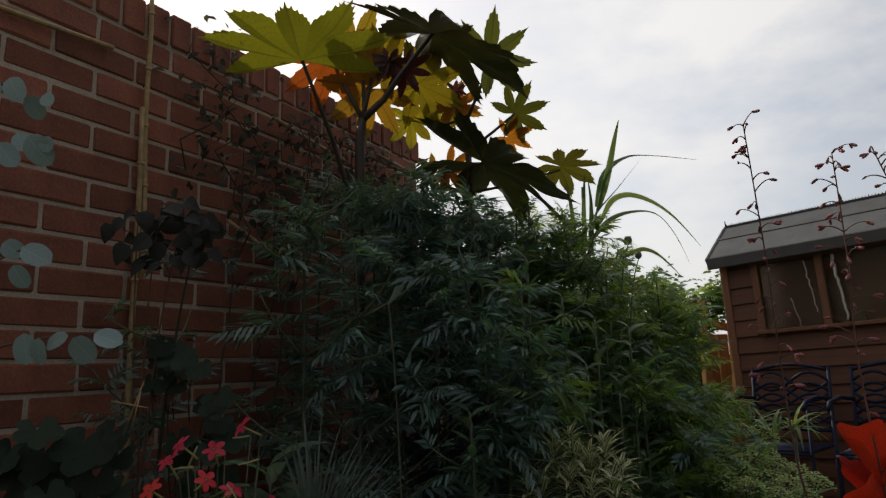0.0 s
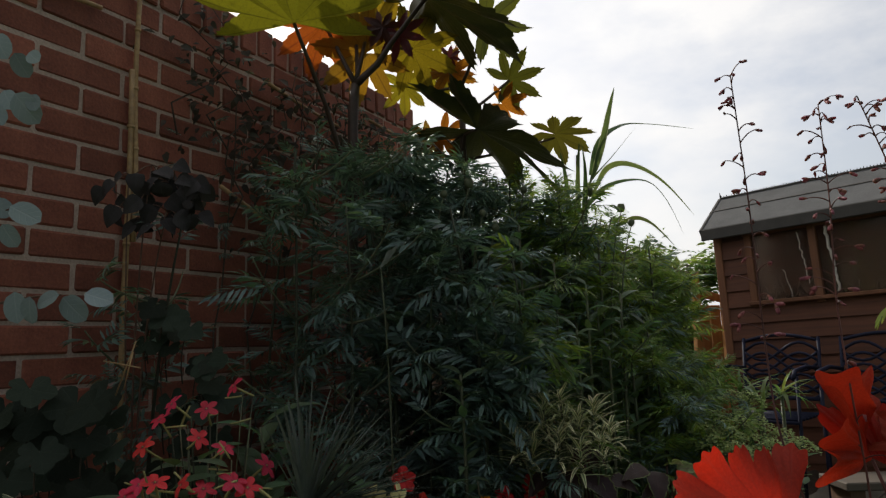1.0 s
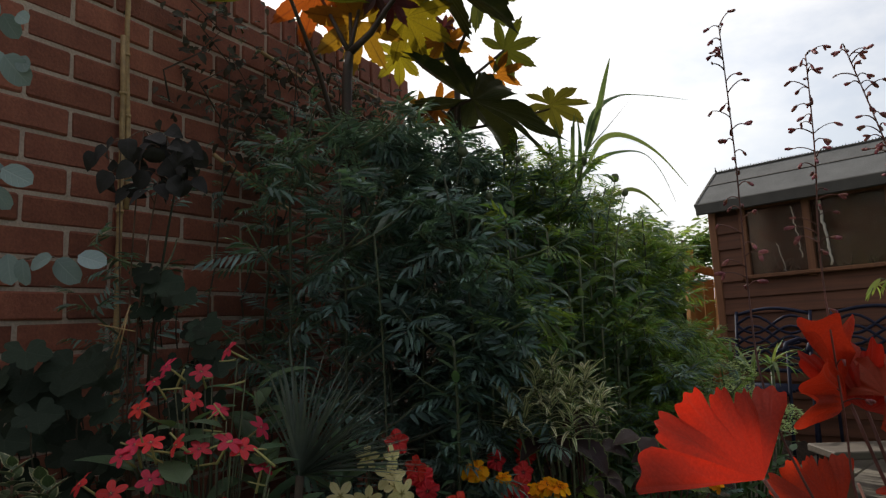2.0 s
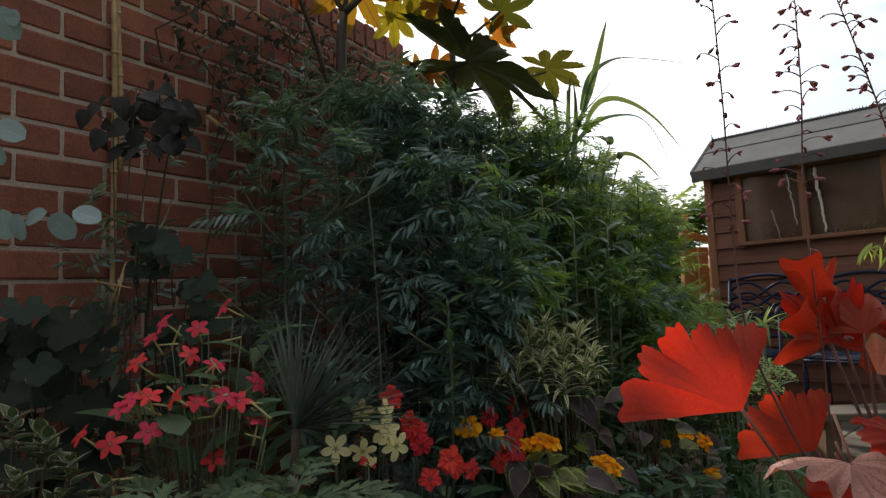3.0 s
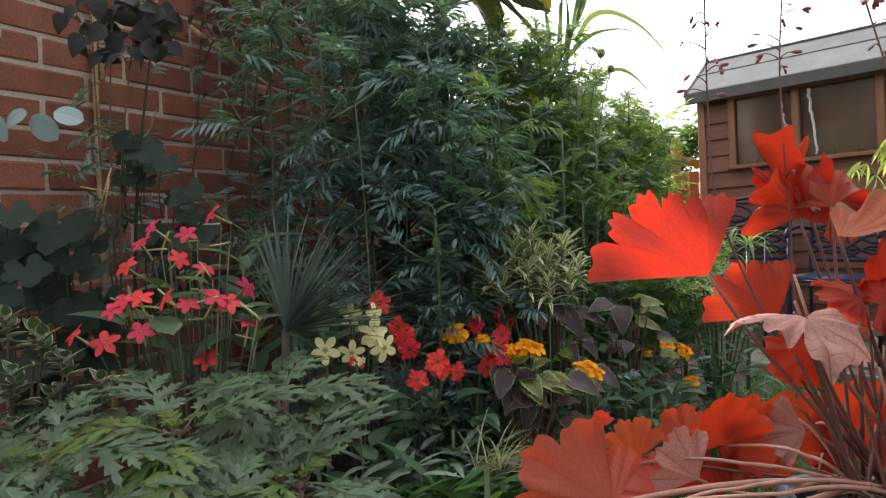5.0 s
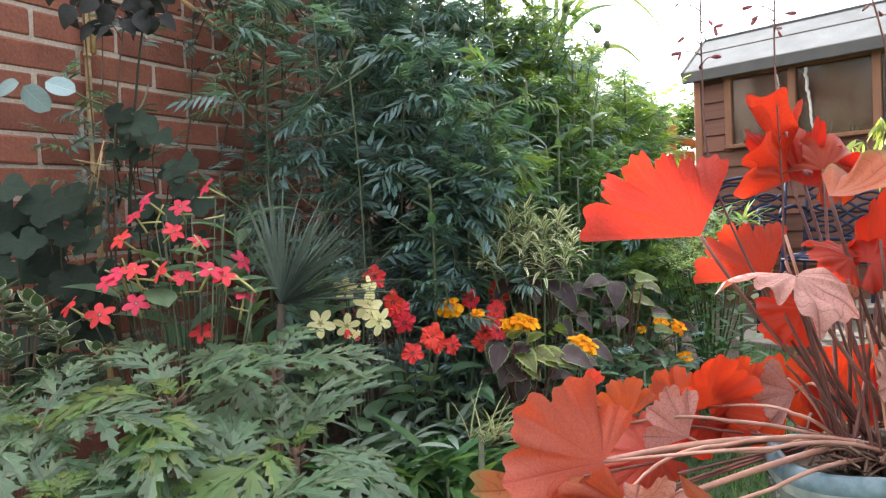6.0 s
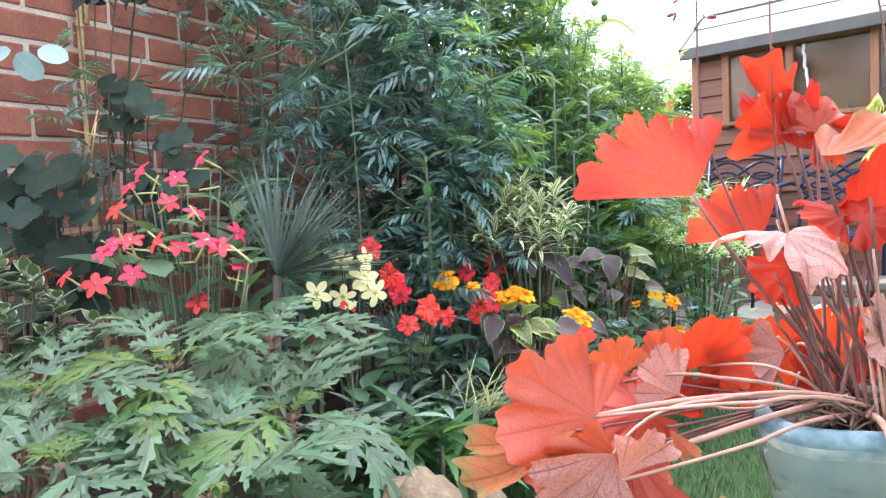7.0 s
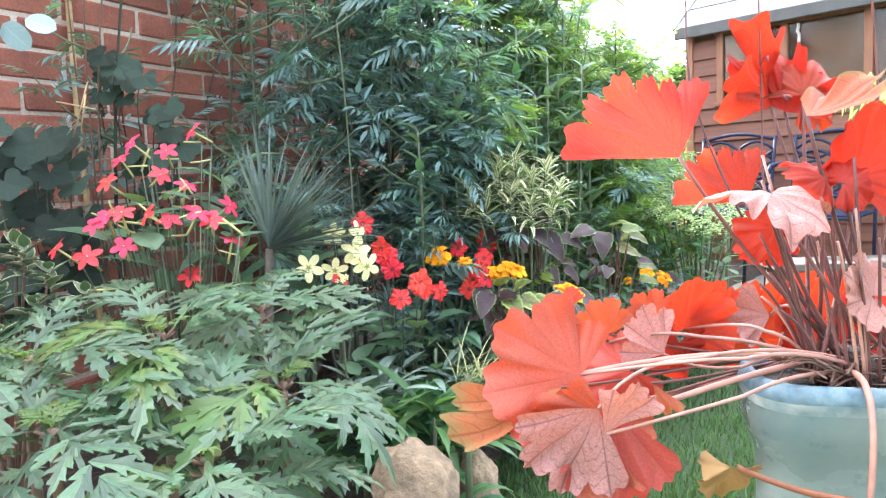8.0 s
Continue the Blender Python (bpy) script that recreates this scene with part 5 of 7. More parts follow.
# ---- flowers ----
STAR = {k: palmate(k + "_corolla", m, 1.0, 5, 360, 0.62, 2.2, 1, 0.0, 0.10, 0.06, 5, 12, tips=[1] * 5, seed=3, droop=0.16, pointed=0.26) for k, m in (("pink", M_NICPINK),)}
STAR["cream"] = palmate("cream_corolla", M_CREAM, 1.0, 5, 360, 0.68, 2.6, 1, 0.0, 0.06, 0.05, 4, 12, tips=[1] * 5, seed=5, droop=0.1, pointed=0.30)
STAR["red"] = palmate("red_corolla", M_NICRED, 1.0, 5, 360, 0.30, 2.0, 2, 0.06, 0.26, 0.12, 5, 12, tips=[1] * 5, seed=7, droop=0.2, ruffle=0.10)
TUBE = tubes("flower_tube", [([V(0, 0, 0), V(0, 0, -0.5), V(0.05, 0, -1.3), V(0.12, 0, -1.9)], 0.07, 0.10)], M_TUBE, 7)
OVAL = [blade("oval_leaf", M_BROAD, 0.10, 0.045, ovate, 7, d, 0.25, 3) for d in (0.5, 1.0)]
EYE_DOT = tubes("flower_eye", [([V(0, 0, -0.05), V(0, 0, 0.06)], 0.07, 0.05)], M_TUBE, 6)


def facing(p, way, r, s):
    """A pose whose z is the way a flower looks, spun at random."""
    side = Matrix.Rotation(r.uniform(0, 6.28), 3, way) @ way.orthogonal()
    return axes(p, side, way, s)


def make_flowering(name, label, cat, base, key, spots, radius, seed, leaves=24, spread=0.16, tall=0.42, group=""):
    r = random.Random(seed)
    base = Vector(base)
    plant = thing(name, base, label, cat, group)
    for p in spots:
        way = Vector(p[3:6]) if len(p) > 3 else V(r.uniform(-0.8, 0.8), -0.75, r.uniform(-0.1, 1.0))
        p = V(*p[:3])
        if key == "pink":
            way = V(way.x * 0.9, way.y * 0.7, max(way.z, 0.45) + 0.1)
        way.normalize()
        s = radius * r.uniform(0.88, 1.12)
        back = p - way * s * 1.9
        pose_of = facing(p, way, r, s)
        flower = hang("flower", STAR[key], plant, pose_of)
        hang("tube", TUBE, flower, pose_of)
        if key != "red":
            hang("eye", EYE_DOT, flower, pose_of)
        hang("stem", tubes("stem", [(curve(base + V(r.uniform(-0.03, 0.03), r.uniform(-0.03, 0.03), 0), base.lerp(back, 0.6) + V(0, 0.02, 0.0), back, 8), 0.0030, 0.0014)], M_STEM, 5), plant)
    for i in range(leaves):
        a, z = r.uniform(0, 6.28), r.uniform(0.05, tall)
        q = base + V(math.cos(a) * spread * r.random(), math.sin(a) * spread * r.random(), z)
        hang("leaf", r.choice(OVAL), plant, axes(q, rand_way(r, 0.5), V(0, -0.2, 1), r.uniform(0.6, 1.15)))
    return plant


PINK = [(-0.391, 1.32, 0.809), (-0.504, 1.25, 0.757), (-0.429, 1.28, 0.771), (-0.421, 1.22, 0.726), (-0.382, 1.24, 0.706, 0.5, -0.6, 0.9), (-0.321, 1.30, 0.662, 0.9, -0.4, 0.4),
        (-0.303, 1.24, 0.602, 0.4, -0.3, 1), (-0.506, 1.18, 0.657, -0.1, -0.8, 0.9), (-0.475, 1.17, 0.662, 0.1, -0.8, 0.8), (-0.432, 1.17, 0.656), (-0.345, 1.18, 0.658), (-0.325, 1.19, 0.645),
        (-0.38, 1.22, 0.538, 0, -1, 0.2), (-0.517, 1.12, 0.591, 0, -1, 0.2), (-0.568, 1.12, 0.607, -0.6, -0.6, 0.3), (-0.467, 1.15, 0.604, 0.1, -0.9, 0.3), (-0.478, 1.24, 0.785), (-0.515, 1.21, 0.715, -0.4, -0.8, 0.3), (-0.40, 1.19, 0.645, 0.2, -0.7, 0.7), (-0.525, 1.17, 0.64, -0.2, -0.9, 0.4)]
pink_plant = make_flowering("pink_tobacco_plant", "flowering tobacco with rose-red star flowers on long tubes", "flowers", (-0.42, 1.26, 0.08), "pink", PINK, 0.0245, 31, 62, 0.17, 0.60)


def add_tubes(plant, base, spots, seed, count):
    """Closed buds and spent tubes between the open flowers."""
    r = random.Random(seed)
    base = Vector(base)
    for k in range(count):
        p = V(*r.choice(spots)[:3]) + V(r.uniform(-0.05, 0.05), r.uniform(-0.02, 0.04), r.uniform(-0.06, 0.03))
        way = V(r.uniform(-1, 1), r.uniform(-0.8, 0.1), r.uniform(-0.1, 0.9)).normalized()
        bud = hang("closed_bud", TUBE, plant, facing(p, way, r, 0.021 * r.uniform(0.8, 1.2)), "pale green closed bud")
        back = p - way * 0.04
        hang("stem", tubes("stem", [(curve(base, base.lerp(back, 0.6) + V(0, 0.02, 0), back, 6), 0.0022, 0.0012)], M_TAGSTEM, 5), plant)


add_tubes(pink_plant, (-0.42, 1.26, 0.08), PINK, 41, 26)
make_flowering("cream_tobacco_plant", "flowering tobacco with pale cream star flowers", "flowers", (-0.11, 1.33, 0.08), "cream",
               [(-0.12, 1.29, 0.602, 0.1, -1, 0.15), (-0.072, 1.29, 0.600, 0.9, -0.5, 0.1), (-0.168, 1.27, 0.538, 0.0, -1, 0.1), (-0.117, 1.27, 0.531, 0.1, -1, -0.3), (-0.068, 1.29, 0.549, 0.5, -0.8, 0.3), (-0.078, 1.30, 0.565, 0.2, -0.8, 0.4), (-0.055, 1.29, 0.535, 0.6, -0.8, -0.1)], 0.0275, 32, 22, 0.09, 0.34)
make_flowering("red_petunia", "red ruffled petunias with dark throats", "flowers", (0.0, 1.44, 0.08), "red",
               [(-0.069, 1.38, 0.612, 0.1, -1, 0.3), (-0.02, 1.40, 0.535, 0.2, -1, 0.1), (-0.033, 1.40, 0.555, -0.4, -0.9, 0.1), (-0.01, 1.39, 0.512, 0.3, -1, -0.2), (0.007, 1.35, 0.455, -0.1, -1, 0.5), (0.057, 1.38, 0.471, 0.2, -1, 0.3), (0.048, 1.38, 0.485, -0.3, -1, 0.5), (0.091, 1.38, 0.462, 0.8, -0.8, 0.1)], 0.026, 33, 26, 0.13, 0.32, "red petunias")
make_flowering("red_petunia", "red ruffled petunias among orange marigolds", "flowers", (0.2, 1.64, 0.08), "red",
               [(0.145, 1.58, 0.529, -0.4, -1, 0.2), (0.221, 1.64, 0.525, 0.2, -1, 0.2), (0.215, 1.63, 0.545, -0.2, -1, 0.4), (0.201, 1.50, 0.466, 0.1, -1, 0.3), (0.19, 1.52, 0.485, 0, -1, 0.2), (0.175, 1.52, 0.462, -0.4, -1, 0.1), (0.165, 1.51, 0.440, -0.2, -1, 0.1), (0.205, 1.56, 0.505, 0.0, -1, 0.4)], 0.025, 34, 22, 0.13, 0.30, "red petunias")


def marigold_data():
    r = random.Random(2)
    pieces = []
    for ring, (n, tilt, size) in enumerate(((9, -0.35, 1.05), (9, 0.1, 0.95), (8, 0.45, 0.7), (6, 0.85, 0.5), (4, 1.2, 0.4))):
        for k in range(n):
            a = 2 * math.pi * (k + 0.5 * ring) / n + r.uniform(-0.1, 0.1)
            m = Matrix.Rotation(a, 4, "Z") @ Matrix.Rotation(tilt + r.uniform(-0.3, 0.3), 4, "X")
            pieces.append(moved(blade_data(size * r.uniform(0.7, 1.25), 0.52, lambda t: 0.35 + 0.65 * math.sin(math.pi * min(t * 0.75, 1)), 4, 0.8, 0.15, 3, wave=0.25), m))
    return pieces


MARIGOLD = joined("marigold_head", marigold_data(), M_MARI)
CUP = tubes("calyx", [([V(0, 0, 0.1), V(0, 0, -0.5), V(0, 0, -1.0)], 0.36, 0.16)], M_TAGSTEM, 8)
FERN = [mesh_of("ferny_leaf", *(lambda d: (d[0], d[1], M_TAG, d[2]))(pinnate_data(0.06, 5, 0.024, 0.007, dr, s))) for s, dr in ((11, 0.4), (12, 0.8))]


def make_marigold(base, spots, seed, leaves=28):
    r = random.Random(seed)
    base = Vector(base)
    plant = thing("french_marigold", base, "low French marigold with frilled orange flowers", "flowers", "marigolds")
    for x, y, z, s in spots:
        p, s = V(x * 0.97, y * 0.97, z + 0.012), s * 1.0
        way = V(r.uniform(-0.6, 0.6), r.uniform(-0.9, -0.4), r.uniform(0.8, 1.5)).normalized()
        pose_of = facing(p, way, r, s)
        f = hang("flower", MARIGOLD, plant, pose_of)
        hang("calyx", CUP, f, pose_of)
        hang("stem", tubes("stem", [(curve(base, base.lerp(p, 0.6), p - way * s, 6), 0.0035, 0.002)], M_TAGSTEM, 5), plant)
    for i in range(leaves):
        a = r.uniform(0, 6.28)
        q = base + V(math.cos(a) * 0.1 * r.random(), math.sin(a) * 0.1 * r.random(), r.uniform(0.05, spots[0][2] - 0.1))
        hang("leaf", r.choice(FERN), plant, axes(q, rand_way(r, 0.5), V(0, -0.3, 1), r.uniform(0.8, 1.3)))


make_marigold((0.12, 1.6, 0.08), [(0.096, 1.56, 0.513, 0.031), (0.157, 1.56, 0.493, 0.021)], 51)
make_marigold((0.26, 1.6, 0.08), [(0.262, 1.55, 0.478, 0.024), (0.285, 1.55, 0.475, 0.026), (0.235, 1.55, 0.47, 0.022)], 52)
make_marigold((0.43, 1.65, 0.08), [(0.42, 1.60, 0.414, 0.030), (0.445, 1.60, 0.40, 0.022)], 53)
make_marigold((0.80, 2.0, 0.08), [(0.754, 1.97, 0.388, 0.026), (0.807, 1.97, 0.370, 0.028), (0.825, 1.97, 0.283, 0.024), (0.70, 2.0, 0.36, 0.016)], 54, 40)


# ---- small pale-pink flower cluster ----
def make_verbena():
    base = V(-0.10, 1.28, 0.08)
    plant = thing("verbena", base, "small verbena with a pink and white flower head", "flowers")
    r = random.Random(3)
    p = V(-0.105, 1.25, 0.516)
    hang("stem", tubes("stem", [(curve(base, base.lerp(p, 0.5), p, 6), 0.002, 0.0015)], M_TAGSTEM, 5), plant)
    for i in range(12):
        q = p + V(r.uniform(-0.012, 0.012), -r.uniform(0, 0.008), r.uniform(-0.007, 0.009))
        hang("floret", STAR["pink" if i % 2 else "cream"], plant, axes(q, V(r.uniform(-1, 1), 0, 1), V(r.uniform(-0.4, 0.4), -1, 0.5), 0.0055))


make_verbena()


# ---- spiky palm seedling ----
def make_spiky():
    blades = []
    r = random.Random(61)
    c = V(-0.242, 1.270, 0.577)
    plant = thing("spiky_palm", (-0.27, 1.31, 0.07), "young fan palm with stiff grey-green pointed blades", "palm")
    hang("trunk", tubes("trunk", [([V(-0.27, 1.31, 0.05), V(-0.262, 1.29, 0.3), c], 0.010, 0.008)], M_BARK, 8), plant)
    for i in range(84):
        a = radians(r.uniform(-12, 84) if i % 5 else r.uniform(-60, 100))
        way = V(math.sin(a), r.uniform(-0.45, 0.35), math.cos(a))
        ln = r.uniform(0.19, 0.27)
        me = blade("spike", M_SPIKE, ln, r.uniform(0.006, 0.010), lambda t: min(1, 0.35 + t * 4) * (1 - t ** 2.2), 6, r.uniform(0.0, 0.45), 0.5, 3) if i < 12 else blades[i % 12]
        if i < 12:
            blades.append(me)
        hang("blade", me, plant, axes(c, way, V(0, 0, 1)))


make_spiky()


# ---- cream-edged narrow-leaved shrub ----
def make_narrow():
    r = random.Random(71)
    base = V(0.34, 1.68, 0.07)
    plant = thing("variegated_bush", base, "bushy plant with narrow cream-striped leaves", "bush")
    leaf = [blade("narrow_leaf", M_VARI, 0.075, 0.0085, strap, 6, d, 0.2, 3) for d in (0.3, 0.8, 1.3)]
    tips = [(0.30, 1.74, 0.68), (0.345, 1.75, 0.71), (0.39, 1.75, 0.66), (0.43, 1.76, 0.685), (0.27, 1.74, 0.60), (0.33, 1.71, 0.62), (0.385, 1.72, 0.59), (0.44, 1.74, 0.60), (0.29, 1.71, 0.53), (0.34, 1.69, 0.53), (0.39, 1.69, 0.52), (0.44, 1.72, 0.54), (0.47, 1.76, 0.63), (0.245, 1.73, 0.56), (0.31, 1.77, 0.70), (0.36, 1.78, 0.65), (0.47, 1.74, 0.56), (0.23, 1.72, 0.62)]
    for p in tips:
        if p[2] < 0.57:
            continue
        p = V(0.03, 0, 0.8).lerp(Vector(p), 0.93) + V(-0.037, -0.03, 0.037)
        hang("stem", tubes("stem", [(curve(base, base.lerp(p, 0.5) + V(0, 0, 0.04), p, 6), 0.0035, 0.002)], M_TAGSTEM, 5), plant)
        for k in range(26):
            a, lvl = k * 2.4 + r.uniform(-0.2, 0.2), k / 26
            hang("leaf", r.choice(leaf), plant, axes(p + V(0, 0, -0.07 + 0.07 * lvl), V(math.cos(a), math.sin(a), 0.15 + 1.3 * lvl), V(0, 0, 1), r.uniform(0.75, 1.2)))


make_narrow()


# ---- coleus ----
COL = [blade("coleus_leaf", M_COLEUS, 0.082, 0.050, ovate, 12, d, 0.22, 5, tooth=0.09, wave=0.05) for d in (0.3, 0.7, 1.0)]
COLG = [blade("coleus_leaf", M_COLEUS_G, 0.10, 0.064, ovate, 12, d, 0.25, 5, tooth=0.09, wave=0.08) for d in (0.4, 0.8)]


def make_coleus(base, spots, seed):
    r = random.Random(seed)
    base = Vector(base)
    plant = thing("coleus", base, "coleus with purple leaves edged in lime green", "coleus", "coleus plants")
    for kind, x, y, z, ax, ay, az, s in spots:
        p = V(x, y, z)
        hang("stem", tubes("stem", [(curve(base, base.lerp(p, 0.5) + V(0, 0, 0.05), p, 6), 0.004, 0.0018)], M_HEUSTEM, 5), plant)
        hang("leaf", r.choice(COL if kind == "p" else COLG), plant, axes(p, V(ax, ay, az), V(r.uniform(-0.2, 0.2), -0.55, 0.85), s), "" if kind == "p" else "lime and purple leaf")
        for k in range(1):
            q = base.lerp(p, r.uniform(0.55, 0.9)) + V(r.uniform(-0.04, 0.04), r.uniform(-0.03, 0.01), r.uniform(-0.02, 0.04))
            hang("leaf", r.choice(COL), plant, axes(q, V(r.uniform(-1, 1), r.uniform(-1, 0), r.uniform(-0.5, 0.3)), V(r.uniform(-0.3, 0.3), -0.5, 0.85), r.uniform(0.45, 0.8)))


make_coleus((0.40, 1.74, 0.08), [("p", 0.353, 1.64, 0.610, 0.4, -0.8, -0.25, 0.62), ("p", 0.343, 1.65, 0.610, -0.7, -0.5, -0.2, 0.55), ("p", 0.35, 1.70, 0.545, 0.7, -0.4, -0.55, 1.15), ("p", 0.33, 1.70, 0.55, -0.6, -0.5, 0.0, 1.0), ("p", 0.30, 1.68, 0.50, -0.4, -0.8, -0.4, 1.0), ("p", 0.37, 1.66, 0.47, 0.4, -0.8, -0.5, 1.0),
                                 ("p", 0.42, 1.72, 0.53, 0.8, -0.3, 0.0, 1.0), ("p", 0.43, 1.62, 0.40, 0.9, -0.5, -0.1, 1.1), ("p", 0.40, 1.64, 0.43, 0.2, -0.9, -0.4, 0.9), ("p", 0.36, 1.73, 0.61, 0.4, -0.5, -0.1, 0.9)], 81)
make_coleus((0.60, 1.84, 0.08), [("g", 0.60, 1.80, 0.490, 0.8, -0.3, -0.15, 0.75), ("g", 0.62, 1.82, 0.515, 0.5, -0.4, 0.2, 0.52), 
                                 ("g", 0.66, 1.80, 0.440, 0.8, -0.3, 0.1, 0.60), ("p", 0.80, 1.95, 0.38, 0.9, -0.2, -0.2, 0.9), ("g", 0.68, 1.84, 0.390, 0.7, -0.3, 0.1, 0.60)], 82)
make_coleus((0.26, 1.54, 0.08), [("p", 0.195, 1.50, 0.445, -0.1, -0.7, -0.75, 0.95), ("g", 0.225, 1.50, 0.420, 0.3, -0.6, 0.6, 0.52), ("g", 0.25, 1.49, 0.400, 0.6, -0.6, -0.3, 0.71), ("g", 0.30, 1.50, 0.410, 0.6, -0.5, 0.3, 0.60), ("g", 0.28, 1.50, 0.430, -0.2, -0.5, 0.8, 0.52),
                                 ("g", 0.33, 1.51, 0.390, 0.9, -0.3, 0.0, 0.68), ("p", 0.22, 1.48, 0.39, -0.3, -0.8, -0.3, 0.8), ("p", 0.36, 1.52, 0.40, 0.8, -0.4, -0.1, 1.0), ("p", 0.33, 1.47, 0.33, 0.5, -0.7, -0.4, 0.9)], 83)
make_coleus((0.36, 1.70, 0.08), [("p", 0.258, 1.62, 0.567, -0.7, -0.6, -0.15, 1), ("p", 0.287, 1.62, 0.571, 0.2, -0.9, -0.25, 1.05), ("p", 0.322, 1.62, 0.563, 0.8, -0.5, -0.2, 1.1), ("p", 0.357, 1.62, 0.554, 0.7, -0.6, -0.55, 1.15), ], 84)
make_coleus((0.58, 1.82, 0.08), [("p", 0.518, 1.74, 0.551, -0.8, -0.5, -0.1, 1), ("p", 0.541, 1.74, 0.543, -0.1, -0.9, -0.45, 1.1), ("g", 0.594, 1.74, 0.549, 0.8, -0.4, 0.1, 0.62), ("g", 0.617, 1.74, 0.533, 0.9, -0.3, -0.15, 0.62), ("g", 0.571, 1.74, 0.557, 0.2, -0.6, 0.4, 0.6)], 85)
make_coleus((0.24, 1.50, 0.08), [("p", 0.203, 1.46, 0.442, -0.3, -0.8, -0.6, 0.9), ("g", 0.229, 1.46, 0.454, 0.2, -0.6, 0.6, 0.6), ("g", 0.248, 1.46, 0.427, 0.3, -0.9, -0.2, 0.7), ("g", 0.273, 1.46, 0.426, 0.8, -0.5, -0.2, 0.75), ("g", 0.299, 1.46, 0.419, 0.8, -0.5, 0, 0.7), ("p", 0.338, 1.46, 0.422, 0.9, -0.4, -0.1, 1.1), ("g", 0.261, 1.46, 0.446, 0.5, -0.5, 0.5, 0.55)], 86)


# ---- sedum and lily clump at the far end of the bed ----
def make_sedum():
    r = random.Random(91)
    base = V(1.05, 2.3, 0.06)
    plant = thing("sedum", base, "sedum with flat pale-green flower heads", "sedum")
    leaf = blade("fleshy_leaf", M_SEDLEAF, 0.055, 0.022, ovate, 5, 0.4, 0.25, 3)
    for head in ((0.946, 2.220, 0.678), (0.863, 2.200, 0.658), (0.970, 2.160, 0.630), (0.923, 2.100, 0.607), (0.841, 2.120, 0.627), (0.989, 2.120, 0.594), (1.035, 2.080, 0.571), (1.078, 2.060, 0.545), (0.981, 2.020, 0.549), (0.927, 2.040, 0.568), (0.850, 2.040, 0.592), (0.846, 1.980, 0.555), (0.915, 1.960, 0.527), (1.007, 2.000, 0.518), (0.791, 2.060, 0.599), (0.793, 2.000, 0.567), (1.015, 2.240, 0.669)):
        p = Vector(head)
        hang("stem", tubes("stem", [(curve(base, base.lerp(p, 0.5) + V(0, 0, -0.03), p, 5), 0.004, 0.003)], M_SEDLEAF, 5), plant)
        pieces = []
        for k in range(230):
            a, q = r.uniform(0, 6.28), math.sqrt(r.random())
            c = p + V(math.cos(a) * q * 0.052, math.sin(a) * q * 0.052, 0.034 * (1 - q * q) - 0.02 + 0.006 * math.sin(a * 5 + q * 9) + r.uniform(-0.003, 0.003))
            pieces.append(moved(blade_data(0.0095, 0.0075, rounded, 2, 0.5, 0.4, 3), axes(c, rand_way(r, 0.6), V(0, -0.3, 1))))
        hang("flower_head", joined("flower_head", pieces, M_SEDUM), plant, kind="stuff")
        for k in range(9):
            a = k * 2.4
            hang("leaf", leaf, plant, axes(p - V(0, 0, 0.04 + 0.025 * k), V(math.cos(a), math.sin(a), 0.5), V(0, 0, 1), r.uniform(0.8, 1.2)))
    for tip in ((1.033, 2.350, 0.702), (1.203, 2.400, 0.686), (1.083, 2.300, 0.662), (0.951, 2.350, 0.661)):
        tip = Vector(tip)
        lily = thing("lily_clump", (tip.x, tip.y, 0.06), "clump of narrow arching yellow-green leaves on an upright stem", "plant", "lily clumps")
        me = [blade("strap_leaf", M_LILY, 0.17, 0.014, lance, 8, d, 0.3, 3) for d in (0.3, 0.9, 1.4)]
        for i in range(20):
            a = r.uniform(0, 6.28)
            hang("leaf", r.choice(me), lily, axes(tip - V(0, 0, 0.05 * r.random()), V(math.cos(a), math.sin(a), r.uniform(0.2, 1.5)), V(0, 0, 1), r.uniform(0.6, 1.0)))
        hang("stem", tubes("stem", [([V(tip.x, tip.y, 0.05), tip], 0.008, 0.006)], M_TAGSTEM), lily)


make_sedum()


# ---- low leafy edging in the front of the bed ----
STRAP = [blade("strap_leaf", M_STRAP, 0.15, 0.026, lance, 8, d, 0.35, 3) for d in (0.4, 0.9, 1.4)]
GRAY = [blade("grey_leaf", M_PALM, 0.10, 0.024, lance, 6, d, 0.25, 3) for d in (0.4, 0.9)]


def make_tuft(name, label, cat, base, meshes, count, size, seed, up=(0.3, 1.4), spread=0.04, z=0.0):
    r = random.Random(seed)
    base = Vector(base)
    plant = thing(name, base, label, cat, name + "s")
    hang("crown", tubes("crown", [([base - V(0, 0, 0.02), base + V(0, 0, 0.02 + z * 0.8)], 0.006, 0.004)], M_TAGSTEM), plant)
    for i in range(count):
        a = r.uniform(0, 6.28)
        p = base + V(math.cos(a) * spread * r.random(), math.sin(a) * spread * r.random(), r.uniform(0.3, 1) * (0.02 + z))
        hang("leaf", r.choice(meshes), plant, axes(p, V(math.cos(a), math.sin(a), r.uniform(*up)), V(0, 0, 1), size * r.uniform(0.7, 1.15)))


